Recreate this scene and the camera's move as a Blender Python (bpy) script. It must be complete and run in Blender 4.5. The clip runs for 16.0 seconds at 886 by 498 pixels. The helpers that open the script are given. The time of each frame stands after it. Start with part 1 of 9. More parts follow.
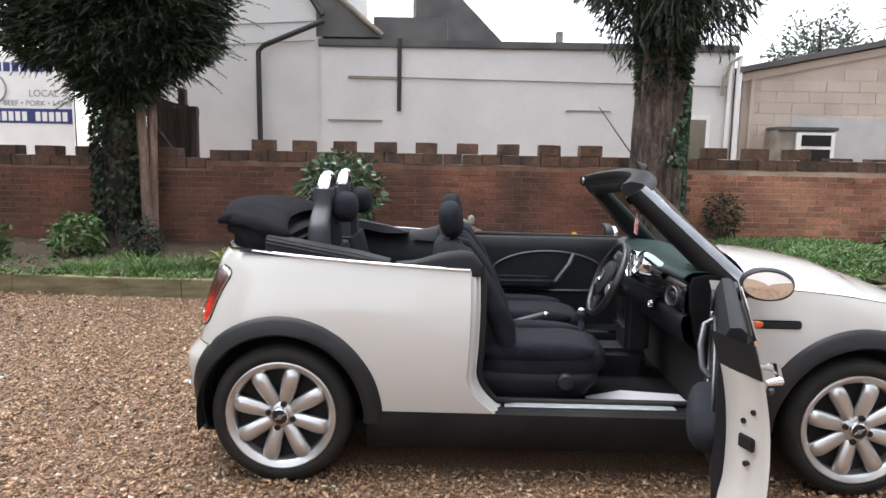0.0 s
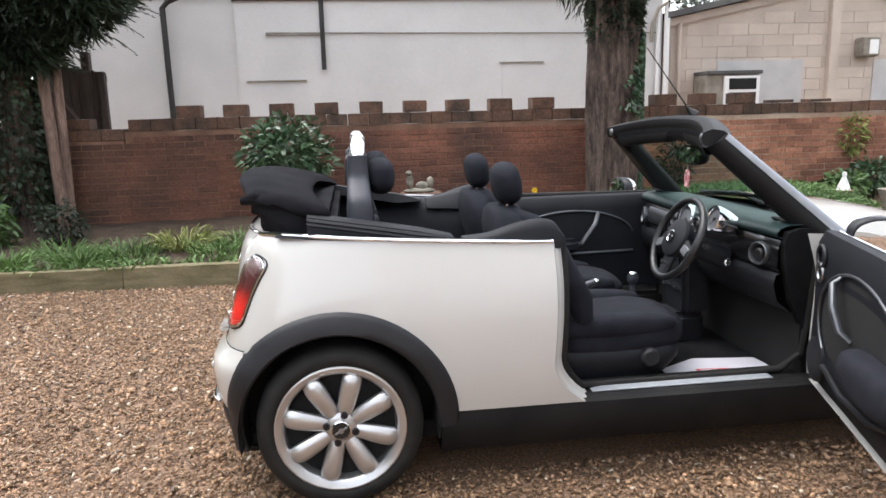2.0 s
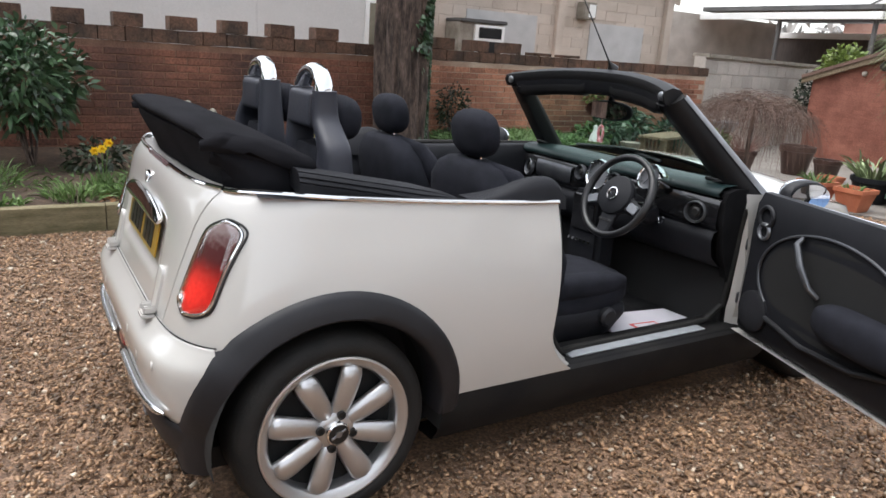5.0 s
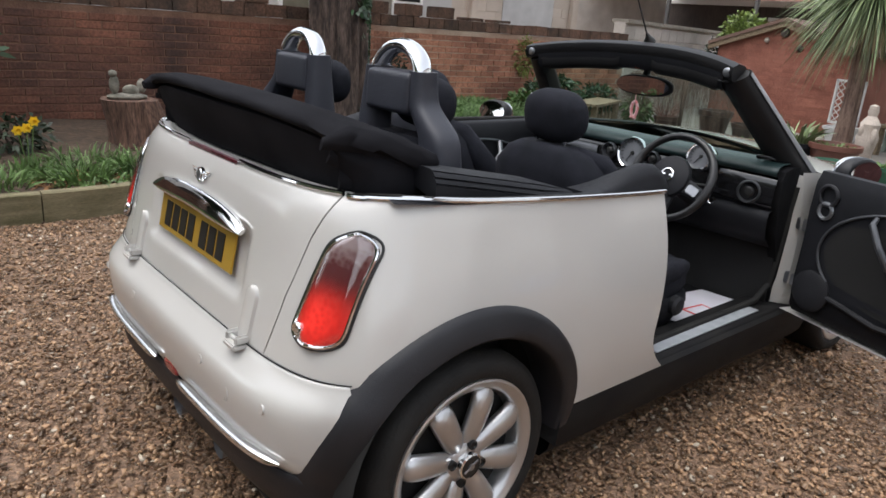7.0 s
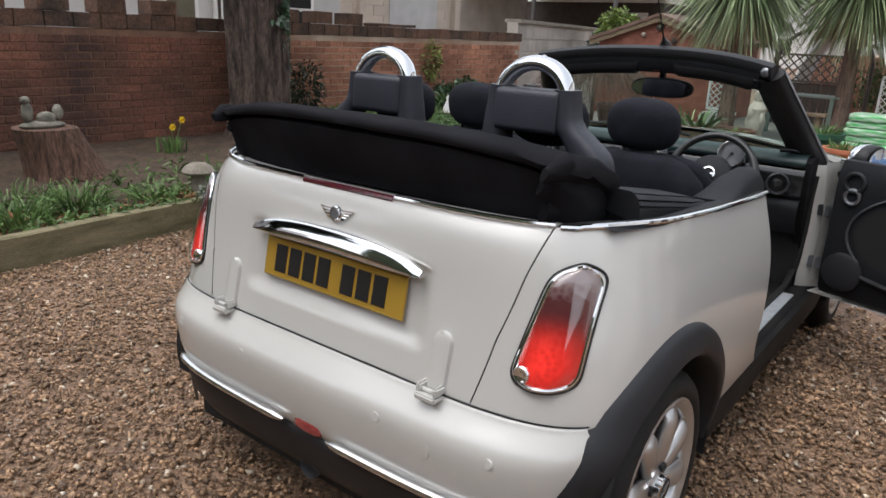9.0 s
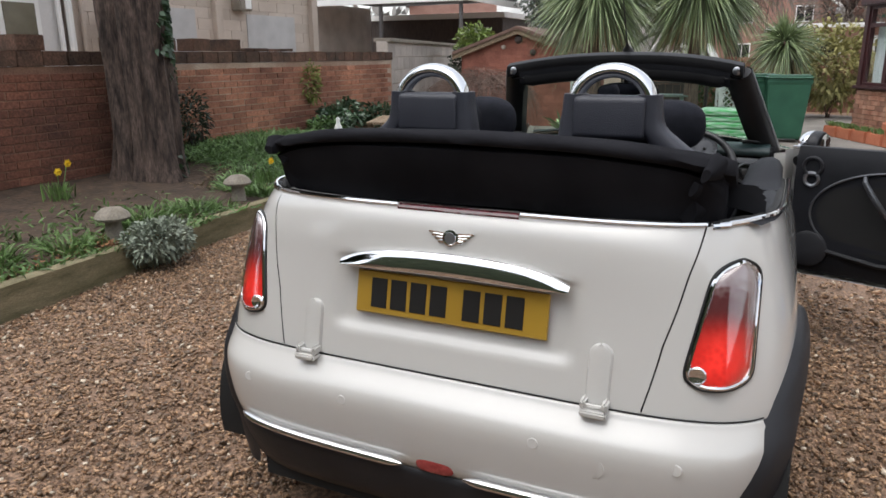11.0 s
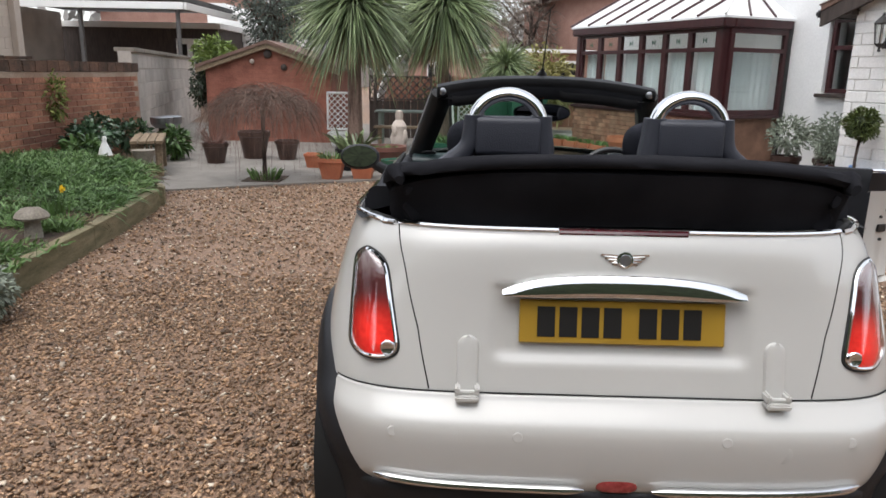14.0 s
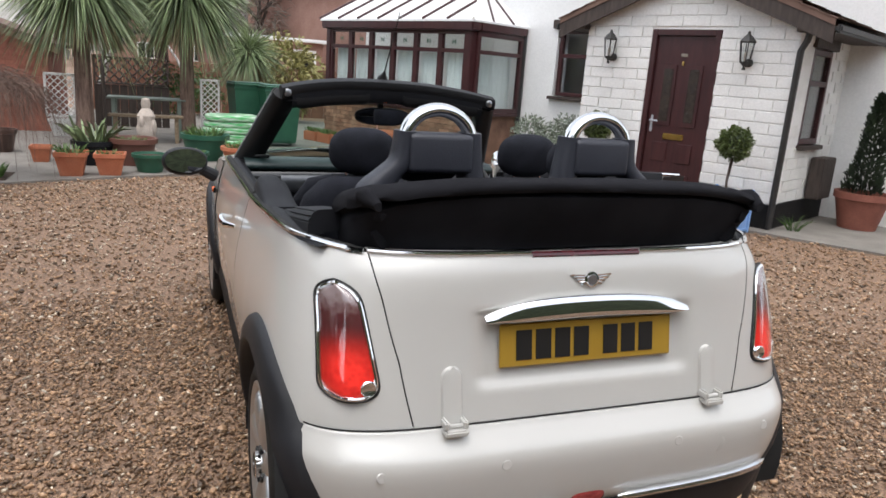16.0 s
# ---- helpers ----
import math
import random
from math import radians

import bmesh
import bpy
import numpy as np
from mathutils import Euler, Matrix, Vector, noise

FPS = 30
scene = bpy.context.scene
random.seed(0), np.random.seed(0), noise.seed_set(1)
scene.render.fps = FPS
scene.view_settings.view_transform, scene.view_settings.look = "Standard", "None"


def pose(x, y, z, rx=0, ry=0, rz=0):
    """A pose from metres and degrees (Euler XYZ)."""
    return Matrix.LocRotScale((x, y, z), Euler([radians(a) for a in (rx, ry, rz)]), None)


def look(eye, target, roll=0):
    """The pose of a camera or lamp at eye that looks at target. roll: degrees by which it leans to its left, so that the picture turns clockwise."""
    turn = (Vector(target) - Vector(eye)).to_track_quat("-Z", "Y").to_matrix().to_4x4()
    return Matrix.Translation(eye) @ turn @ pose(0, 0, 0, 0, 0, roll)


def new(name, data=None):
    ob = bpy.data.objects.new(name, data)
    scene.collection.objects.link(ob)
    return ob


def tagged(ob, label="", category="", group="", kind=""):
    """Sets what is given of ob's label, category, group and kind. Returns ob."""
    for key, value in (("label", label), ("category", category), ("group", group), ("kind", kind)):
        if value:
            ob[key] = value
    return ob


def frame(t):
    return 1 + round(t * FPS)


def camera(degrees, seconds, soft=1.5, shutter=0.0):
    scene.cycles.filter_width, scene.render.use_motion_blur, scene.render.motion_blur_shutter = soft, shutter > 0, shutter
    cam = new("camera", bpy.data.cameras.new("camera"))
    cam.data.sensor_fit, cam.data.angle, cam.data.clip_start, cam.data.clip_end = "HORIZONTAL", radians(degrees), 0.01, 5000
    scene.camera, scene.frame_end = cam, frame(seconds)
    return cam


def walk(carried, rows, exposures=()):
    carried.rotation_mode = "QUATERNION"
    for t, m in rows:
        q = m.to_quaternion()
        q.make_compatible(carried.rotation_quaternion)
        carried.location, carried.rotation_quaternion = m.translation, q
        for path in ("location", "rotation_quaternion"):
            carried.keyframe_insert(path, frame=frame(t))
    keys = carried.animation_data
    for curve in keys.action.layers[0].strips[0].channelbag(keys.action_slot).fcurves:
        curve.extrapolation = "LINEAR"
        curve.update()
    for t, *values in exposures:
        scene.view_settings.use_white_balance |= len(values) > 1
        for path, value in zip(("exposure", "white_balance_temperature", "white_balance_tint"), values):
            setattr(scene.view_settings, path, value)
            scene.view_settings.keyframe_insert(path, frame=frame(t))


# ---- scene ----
cam = camera(63.9, 16.0, soft=1.6)
PATH = [
    (0, (0.736, -3.727, 1.432), (0.703, -1.745, 1.168), 1.1),
    (0.5, (0.63, -3.594, 1.422), (0.653, -1.622, 1.088), -0.6),
    (1, (0.407, -3.53, 1.421), (0.644, -1.567, 1.12), 0.1),
    (1.5, (0.261, -3.433, 1.423), (0.533, -1.477, 1.109), -0.6),
    (2, (0.084, -3.238, 1.418), (0.328, -1.289, 1.042), -1.5),
    (2.5, (-0.147, -3.134, 1.427), (0.264, -1.21, 1.069), -1.1),
    (3, (-0.275, -3.014, 1.435), (0.244, -1.114, 1.088), -0.8),
    (3.5, (-0.354, -2.825, 1.404), (0.22, -0.953, 0.996), -0.4),
    (4, (-0.516, -2.734, 1.373), (0.228, -0.945, 0.877), 2.0),
    (4.2, (-0.578, -2.701, 1.381), (0.234, -0.946, 0.871), 2.7),
    (6.3, (-0.919, -2.146, 1.414), (0.246, -0.619, 0.858), 4.0),
    (6.5, (-0.942, -2.071, 1.407), (0.194, -0.533, 0.821), 3.4),
    (7, (-1.146, -1.924, 1.395), (0.12, -0.5, 0.788), 4.5),
    (7.5, (-1.282, -1.806, 1.393), (0.066, -0.461, 0.782), 5.0),
    (8, (-1.349, -1.606, 1.364), (-0.009, -0.259, 0.74), 3.2),
    (8.5, (-1.512, -1.433, 1.359), (-0.104, -0.155, 0.738), 2.9),
    (9, (-1.602, -1.293, 1.392), (-0.082, -0.13, 0.81), 2.5),
    (9.2, (-1.599, -1.225, 1.383), (-0.063, -0.083, 0.803), 2.0),
    (11.3, (-2.014, -0.62, 1.367), (-0.202, 0.09, 0.906), 0.3),
    (11.5, (-2.075, -0.565, 1.394), (-0.22, 0.061, 0.984), 1.0),
    (12, (-2.081, -0.379, 1.38), (-0.193, 0.134, 0.968), 1.8),
    (12.5, (-2.098, -0.156, 1.353), (-0.209, 0.298, 0.876), 1.1),
    (13, (-2.158, 0.03, 1.377), (-0.218, 0.181, 0.914), 2.1),
    (13.5, (-2.104, 0.22, 1.375), (-0.165, 0.322, 0.898), 1.1),
    (14, (-2.101, 0.426, 1.386), (-0.16, 0.461, 0.903), 1.1),
    (14.5, (-2.111, 0.559, 1.418), (-0.181, 0.259, 0.987), 3.2),
    (15, (-1.993, 0.687, 1.398), (-0.087, 0.278, 0.95), 3.7),
    (15.5, (-1.948, 0.878, 1.409), (-0.083, 0.339, 0.929), 4.0),
    (16, (-1.885, 1.021, 1.432), (-0.079, 0.307, 0.951), 4.1),
]
walk(cam, [(t, look(eye, target, roll)) for t, eye, target, roll in PATH],
     [(0, 1.88), (1, 2.02), (2, 1.95), (4, 1.68), (6.5, 1.33), (9, 1.11), (12, 1.15), (13.5, 1.12), (14.5, 1.24), (16, 1.25)])

# ---- world, sun, exposure ----
world = bpy.data.worlds.new("overcast_sky")
scene.world = world
world.use_nodes = True
wn, wl = world.node_tree.nodes, world.node_tree.links
sky = wn.new("ShaderNodeTexSky")
sky.sky_type = "NISHITA"
sky.sun_disc = False
sky.sun_elevation, sky.sun_rotation = radians(73), radians(300)
sky.air_density, sky.dust_density, sky.ozone_density = 1.0, 2.0, 1.0
pale = wn.new("ShaderNodeHueSaturation")
pale.inputs["Saturation"].default_value = 0.28
wl.new(sky.outputs[0], pale.inputs["Color"])
wl.new(pale.outputs[0], wn["Background"].inputs[0])
wn["Background"].inputs[1].default_value = 0.15
sun_data = bpy.data.lights.new("sun", "SUN")
sun_data.energy, sun_data.angle, sun_data.color = 0.7, radians(60), (1.0, 0.985, 0.965)
sun = new("sun", sun_data)
sun.matrix_world = look((-2.5, 1.5, 9.6), (0, 0, 0))


# ---- building helpers ----
def link(name, bm, mat, parent=None, label="", smooth=35, kind=""):
    bmesh.ops.recalc_face_normals(bm, faces=bm.faces)
    me = bpy.data.meshes.new(name)
    bm.to_mesh(me)
    bm.free()
    if mat:
        me.materials.append(mat)
    if smooth:
        me.polygons.foreach_set("use_smooth", [True] * len(me.polygons))
        me.set_sharp_from_angle(angle=radians(smooth))
    ob = new(name, me)
    if parent:
        ob.parent = parent
    if label:
        ob["label"] = label
    if kind:
        ob["kind"] = kind
    return ob


def part(name, bm, mat, parent, label="", smooth=35):
    return link(name, bm, mat, parent, label, smooth)


def thing(name, label, category, m=None, group="", kind=""):
    ob = tagged(new(name), label, category, group, kind)
    ob.empty_display_size = 0.1
    if m is not None:
        ob.matrix_world = m
    return ob


def solid(name, bm, mat, label, category, m=None, group="", kind="", smooth=35):
    ob = tagged(link(name, bm, mat, smooth=smooth), label, category, group, kind)
    if m is not None:
        ob.matrix_world = m
    return ob


def box(bm, x0, x1, y0, y1, z0, z1, m=None, bevel=0.0, seg=2):
    vs = [bm.verts.new((x, y, z)) for z in (z0, z1) for y in (y0, y1) for x in (x0, x1)]
    fs = [bm.faces.new([vs[i] for i in f]) for f in ((0, 2, 3, 1), (4, 5, 7, 6), (0, 1, 5, 4), (2, 6, 7, 3), (0, 4, 6, 2), (1, 3, 7, 5))]
    if bevel:
        es = list({e for f in fs for e in f.edges})
        r = bmesh.ops.bevel(bm, geom=es, offset=bevel, segments=seg, affect="EDGES", clamp_overlap=True)
        vs = list({v for f in r["faces"] for v in f.verts} | {v for v in vs if v.is_valid})
    if m is not None:
        bmesh.ops.transform(bm, matrix=m, verts=[v for v in vs if v.is_valid])
    return vs


def boxed(x0, x1, y0, y1, z0, z1, bevel=0.0, seg=2, m=None):
    bm = bmesh.new()
    box(bm, x0, x1, y0, y1, z0, z1, m, bevel, seg)
    return bm


def grid(bm, rows, closed_u=False, closed_v=False):
    """Faces between rows of points of equal length."""
    vs = [[bm.verts.new(p) for p in r] for r in rows]
    n, k = len(vs), len(vs[0])
    for i in range(n if closed_v else n - 1):
        for j in range(k if closed_u else k - 1):
            a, b, c, d = vs[i][j], vs[i][(j + 1) % k], vs[(i + 1) % n][(j + 1) % k], vs[(i + 1) % n][j]
            if len({a, b, c, d}) == 4:
                try:
                    bm.faces.new((a, b, c, d))
                except ValueError:
                    pass
    return vs


def cap(bm, ring):
    try:
        bm.faces.new(ring)
    except ValueError:
        pass


def tube(bm, pts, r, seg=10, ends=True, flat=1.0):
    """A tube along points; r is a number or one radius a point."""
    pts = [Vector(p) for p in pts]
    rs = r if isinstance(r, (list, tuple)) else [r] * len(pts)
    rings = []
    up = Vector((0, 0, 1))
    first = (pts[1] - pts[0]).normalized()
    side = first.cross(up)
    if side.length < 0.05:
        side = first.cross(Vector((1, 0, 0)))
    side.normalize()
    for i, p in enumerate(pts):
        a, b = pts[max(i - 1, 0)], pts[min(i + 1, len(pts) - 1)]
        d = (b - a).normalized()
        side = (side - d * side.dot(d)).normalized()
        other = d.cross(side)
        rings.append([p + (side * math.cos(2 * math.pi * j / seg) + other * math.sin(2 * math.pi * j / seg) * flat) * rs[i] for j in range(seg)])
    vs = grid(bm, rings, closed_u=True)
    if ends:
        cap(bm, vs[0][::-1])
        cap(bm, vs[-1])
    return vs


def lathe(bm, prof, seg=24, m=None, ends=True):
    """A turned form; prof is a list of radius and height."""
    rings = [[(max(r, 0.0004) * math.cos(2 * math.pi * j / seg), max(r, 0.0004) * math.sin(2 * math.pi * j / seg), z) for j in range(seg)] for r, z in prof]
    vs = grid(bm, rings, closed_u=True)
    if ends:
        cap(bm, vs[0][::-1])
        cap(bm, vs[-1])
    if m is not None:
        bmesh.ops.transform(bm, matrix=m, verts=[v for r in vs for v in r])
    return vs


def ball(bm, c, rx, ry, rz, seg=16, rings=10, power=1.0):
    rows = []
    for i in range(rings + 1):
        a = math.pi * i / rings - math.pi / 2
        ca, sa = math.copysign(abs(math.cos(a)) ** power, math.cos(a)), math.copysign(abs(math.sin(a)) ** power, math.sin(a))
        row = []
        for j in range(seg):
            b = 2 * math.pi * j / seg
            cb, sb = math.copysign(abs(math.cos(b)) ** power, math.cos(b)), math.copysign(abs(math.sin(b)) ** power, math.sin(b))
            row.append((c[0] + rx * max(ca, 0.002) * cb, c[1] + ry * max(ca, 0.002) * sb, c[2] + rz * sa))
        rows.append(row)
    vs = grid(bm, rows, closed_u=True)
    cap(bm, vs[0][::-1])
    cap(bm, vs[-1])
    return [v for r in vs for v in r]


def lerp(a, b, t):
    return a + (b - a) * t


def curve_at(keys, x):
    """Smooth value between (x, value) keys."""
    if x <= keys[0][0]:
        return keys[0][1]
    for (x0, v0), (x1, v1) in zip(keys, keys[1:]):
        if x <= x1:
            t = (x - x0) / (x1 - x0)
            return lerp(v0, v1, t)
    return keys[-1][1]


# ---- materials ----
def mat(name, c1, c2=None, scale=8.0, rough=0.6, metal=0.0, bump=0.0, bump_scale=60.0, fine=0.0, coat=0.0, var=0.0, island=0.0, rough2=None, detail=6.0, stretch=(1, 1, 1), spec=0.5):
    """A surface of two mixed tones with grain, fine relief and wear. var: tone from object to object; island: from piece to piece of a mesh."""
    m = bpy.data.materials.new(name)
    m.use_nodes = True
    n, l = m.node_tree.nodes, m.node_tree.links
    b = n["Principled BSDF"]
    c2 = c2 or c1
    tc = n.new("ShaderNodeTexCoord")
    mp = n.new("ShaderNodeMapping")
    mp.inputs["Scale"].default_value = stretch
    geo = n.new("ShaderNodeNewGeometry")
    l.new(geo.outputs["Position"] if var < 0 else tc.outputs["Object"], mp.inputs[0])
    t1 = n.new("ShaderNodeTexNoise")
    t1.inputs["Scale"].default_value, t1.inputs["Detail"].default_value = scale, detail
    l.new(mp.outputs[0], t1.inputs["Vector"])
    ramp = n.new("ShaderNodeValToRGB")
    ramp.color_ramp.elements[0].position, ramp.color_ramp.elements[1].position = 0.32, 0.68
    ramp.color_ramp.elements[0].color, ramp.color_ramp.elements[1].color = (*c1, 1), (*c2, 1)
    l.new(t1.outputs["Fac"], ramp.inputs[0])
    out = ramp.outputs[0]
    t2 = n.new("ShaderNodeTexNoise")
    t2.inputs["Scale"].default_value, t2.inputs["Detail"].default_value = bump_scale, 4.0
    l.new(mp.outputs[0], t2.inputs["Vector"])
    if fine:
        mr = n.new("ShaderNodeMapRange")
        mr.inputs["From Min"].default_value, mr.inputs["From Max"].default_value = 0.3, 0.7
        mr.inputs["To Min"].default_value, mr.inputs["To Max"].default_value = 1 - fine, 1 + fine
        l.new(t2.outputs["Fac"], mr.inputs["Value"])
        mx = n.new("ShaderNodeVectorMath")
        mx.operation = "SCALE"
        l.new(out, mx.inputs[0])
        l.new(mr.outputs[0], mx.inputs["Scale"])
        out = mx.outputs[0]
    if var or island:
        if island:
            src = geo.outputs["Random Per Island"]
        else:
            src = n.new("ShaderNodeObjectInfo").outputs["Random"]
        mr = n.new("ShaderNodeMapRange")
        amount = island or abs(var)
        mr.inputs["To Min"].default_value, mr.inputs["To Max"].default_value = 1 - amount, 1 + amount
        l.new(src, mr.inputs["Value"])
        mx = n.new("ShaderNodeVectorMath")
        mx.operation = "SCALE"
        l.new(out, mx.inputs[0])
        l.new(mr.outputs[0], mx.inputs["Scale"])
        out = mx.outputs[0]
    l.new(out, b.inputs["Base Color"])
    b.inputs["Metallic"].default_value = metal
    b.inputs["Specular IOR Level"].default_value = spec
    if rough2 is None:
        b.inputs["Roughness"].default_value = rough
    else:
        mr = n.new("ShaderNodeMapRange")
        mr.inputs["From Min"].default_value, mr.inputs["From Max"].default_value = 0.3, 0.7
        mr.inputs["To Min"].default_value, mr.inputs["To Max"].default_value = rough, rough2
        l.new(t1.outputs["Fac"], mr.inputs["Value"])
        l.new(mr.outputs[0], b.inputs["Roughness"])
    if coat:
        b.inputs["Coat Weight"].default_value, b.inputs["Coat Roughness"].default_value = coat, 0.03
    if bump:
        bp = n.new("ShaderNodeBump")
        bp.inputs["Strength"].default_value, bp.inputs["Distance"].default_value = bump, 0.01
        l.new(t2.outputs["Fac"], bp.inputs["Height"])
        l.new(bp.outputs[0], b.inputs["Normal"])
    return m


def glass(name, tint=(1, 1, 1), rough=0.0, alpha=0.12, power=4.5):
    """Thin pane: mostly clear, with a mirror's gloss at a slant."""
    m = bpy.data.materials.new(name)
    m.use_nodes = True
    n, l = m.node_tree.nodes, m.node_tree.links
    tr, gl, mix, fr = n.new("ShaderNodeBsdfTransparent"), n.new("ShaderNodeBsdfGlossy"), n.new("ShaderNodeMixShader"), n.new("ShaderNodeLayerWeight")
    tr.inputs[0].default_value = (*tint, 1)
    gl.inputs["Roughness"].default_value = rough
    fr.inputs["Blend"].default_value = 0.5
    bend = n.new("ShaderNodeMath")
    bend.operation = "POWER"
    bend.inputs[1].default_value = power
    l.new(fr.outputs["Facing"], bend.inputs[0])
    add = n.new("ShaderNodeMath")
    add.operation = "ADD"
    add.use_clamp = True
    add.inputs[1].default_value = alpha
    l.new(bend.outputs[0], add.inputs[0])
    l.new(add.outputs[0], mix.inputs[0])
    l.new(tr.outputs[0], mix.inputs[1])
    l.new(gl.outputs[0], mix.inputs[2])
    l.new(mix.outputs[0], n["Material Output"].inputs[0])
    return m


PAINT = mat("white_car_paint", (0.512, 0.502, 0.477), (0.547, 0.537, 0.511), 1.2, 0.3, coat=1.0)
BLACK_PLASTIC = mat("black_grained_plastic", (0.011, 0.0112, 0.013), (0.019, 0.0195, 0.023), 5, 0.5, bump=0.12, bump_scale=300, spec=0.35)
SILL_BLACK = mat("dull_black_plastic", (0.006, 0.006, 0.007), (0.013, 0.0125, 0.012), 6, 0.65, bump=0.1, bump_scale=200, spec=0.2)
INTERIOR = mat("anthracite_trim", (0.009, 0.0095, 0.012), (0.014, 0.0147, 0.018), 7, 0.6, bump=0.15, bump_scale=350, spec=0.22)
SEAT_CLOTH = mat("charcoal_seat_cloth", (0.009, 0.010, 0.014), (0.017, 0.018, 0.025), 14, 0.9, bump=0.35, bump_scale=420, fine=0.3, spec=0.2)
SEAT_LEATHERETTE = mat("dark_grey_leatherette", (0.020, 0.0215, 0.031), (0.028, 0.030, 0.041), 6, 0.5, bump=0.2, bump_scale=260)
HOOD_CLOTH = mat("black_hood_fabric", (0.011, 0.011, 0.013), (0.019, 0.019, 0.022), 5, 0.95, bump=0.3, bump_scale=500, spec=0.05)
RUBBER = mat("tyre_rubber", (0.010, 0.010, 0.010), (0.019, 0.018, 0.0165), 9, 0.7, bump=0.2, bump_scale=120, spec=0.3)
ALLOY = mat("silver_alloy", (0.52, 0.52, 0.52), (0.58, 0.58, 0.58), 6, 0.32, metal=0.85, coat=0.4)
CHROME = mat("chrome", (0.82, 0.83, 0.84), None, 3, 0.06, metal=1.0)
DULL_STEEL = mat("brushed_steel", (0.36, 0.37, 0.39), (0.28, 0.29, 0.31), 14, 0.35, metal=0.9)
DARK = mat("dark_cavity", (0.006, 0.006, 0.006), (0.01, 0.01, 0.01), 4, 0.9)
RED_LENS = mat("red_lamp_lens", (0.17, 0.012, 0.014), (0.32, 0.05, 0.05), 60, 0.06, coat=1.0)
CLEAR_LENS = mat("clear_lamp_lens", (0.20, 0.13, 0.125), (0.42, 0.30, 0.29), 45, 0.1, coat=1.0, stretch=(1, 1, 0.4))
AMBER = mat("amber_lens", (0.75, 0.13, 0.02), None, 20, 0.15, coat=0.6)


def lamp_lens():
    """Tail lamp lens: smoky clear above, red below, an unmodelled bulb's glow painted in."""
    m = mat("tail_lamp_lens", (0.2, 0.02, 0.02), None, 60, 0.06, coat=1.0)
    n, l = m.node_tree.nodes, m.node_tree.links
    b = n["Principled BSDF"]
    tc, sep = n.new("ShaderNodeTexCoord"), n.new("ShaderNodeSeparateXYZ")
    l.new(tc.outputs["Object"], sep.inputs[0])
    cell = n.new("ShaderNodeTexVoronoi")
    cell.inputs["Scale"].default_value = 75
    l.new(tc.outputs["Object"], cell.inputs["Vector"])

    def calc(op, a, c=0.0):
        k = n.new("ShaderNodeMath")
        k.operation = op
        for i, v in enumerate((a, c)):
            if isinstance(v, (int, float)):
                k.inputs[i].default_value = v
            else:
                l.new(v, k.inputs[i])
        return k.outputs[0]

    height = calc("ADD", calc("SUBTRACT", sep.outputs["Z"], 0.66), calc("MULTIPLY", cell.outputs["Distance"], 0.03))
    # ramp from lit-looking red up to dark red and smoky grey
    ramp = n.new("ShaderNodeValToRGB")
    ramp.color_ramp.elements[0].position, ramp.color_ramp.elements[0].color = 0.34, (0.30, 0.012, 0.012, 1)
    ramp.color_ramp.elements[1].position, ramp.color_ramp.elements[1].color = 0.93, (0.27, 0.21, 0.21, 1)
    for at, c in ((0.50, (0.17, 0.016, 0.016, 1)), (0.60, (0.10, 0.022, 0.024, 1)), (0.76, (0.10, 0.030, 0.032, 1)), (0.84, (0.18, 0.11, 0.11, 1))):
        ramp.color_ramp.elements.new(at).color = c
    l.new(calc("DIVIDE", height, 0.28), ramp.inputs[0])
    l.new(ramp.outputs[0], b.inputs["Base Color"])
    # glow put into the emission, fading out from the bulb's place
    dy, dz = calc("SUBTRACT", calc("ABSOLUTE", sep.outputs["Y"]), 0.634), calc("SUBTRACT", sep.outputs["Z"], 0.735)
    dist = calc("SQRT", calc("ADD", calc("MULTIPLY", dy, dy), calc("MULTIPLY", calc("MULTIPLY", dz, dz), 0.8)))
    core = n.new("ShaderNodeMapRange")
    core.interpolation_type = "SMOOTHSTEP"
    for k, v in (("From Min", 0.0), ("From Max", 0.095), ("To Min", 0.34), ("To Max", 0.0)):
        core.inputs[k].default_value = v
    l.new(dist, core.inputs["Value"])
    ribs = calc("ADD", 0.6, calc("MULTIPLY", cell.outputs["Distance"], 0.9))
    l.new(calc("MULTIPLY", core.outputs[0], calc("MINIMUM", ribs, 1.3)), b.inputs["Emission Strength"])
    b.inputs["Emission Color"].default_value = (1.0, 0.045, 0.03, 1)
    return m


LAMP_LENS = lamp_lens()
PLATE_YELLOW = mat("yellow_plate", (0.37, 0.225, 0.03), (0.32, 0.19, 0.025), 5, 0.3, coat=0.3)
INK = mat("black_ink", (0.012, 0.012, 0.012), None, 5, 0.4)
PAPER = mat("white_paper", (0.7, 0.68, 0.72), (0.62, 0.6, 0.66), 6, 0.8)
RED_INK = mat("red_ink", (0.6, 0.03, 0.03), None, 5, 0.6)
MIRROR = mat("mirror", (0.85, 0.86, 0.87), None, 3, 0.01, metal=1.0)
SCREEN_GLASS = glass("windscreen_glass", (0.72, 0.86, 0.8), alpha=0.03)
LAMP_COVER = glass("lamp_cover", (1, 1, 1), alpha=0.04, power=1.8)
PANE_GLASS = glass("window_glass", (0.95, 0.97, 0.97), alpha=0.05)

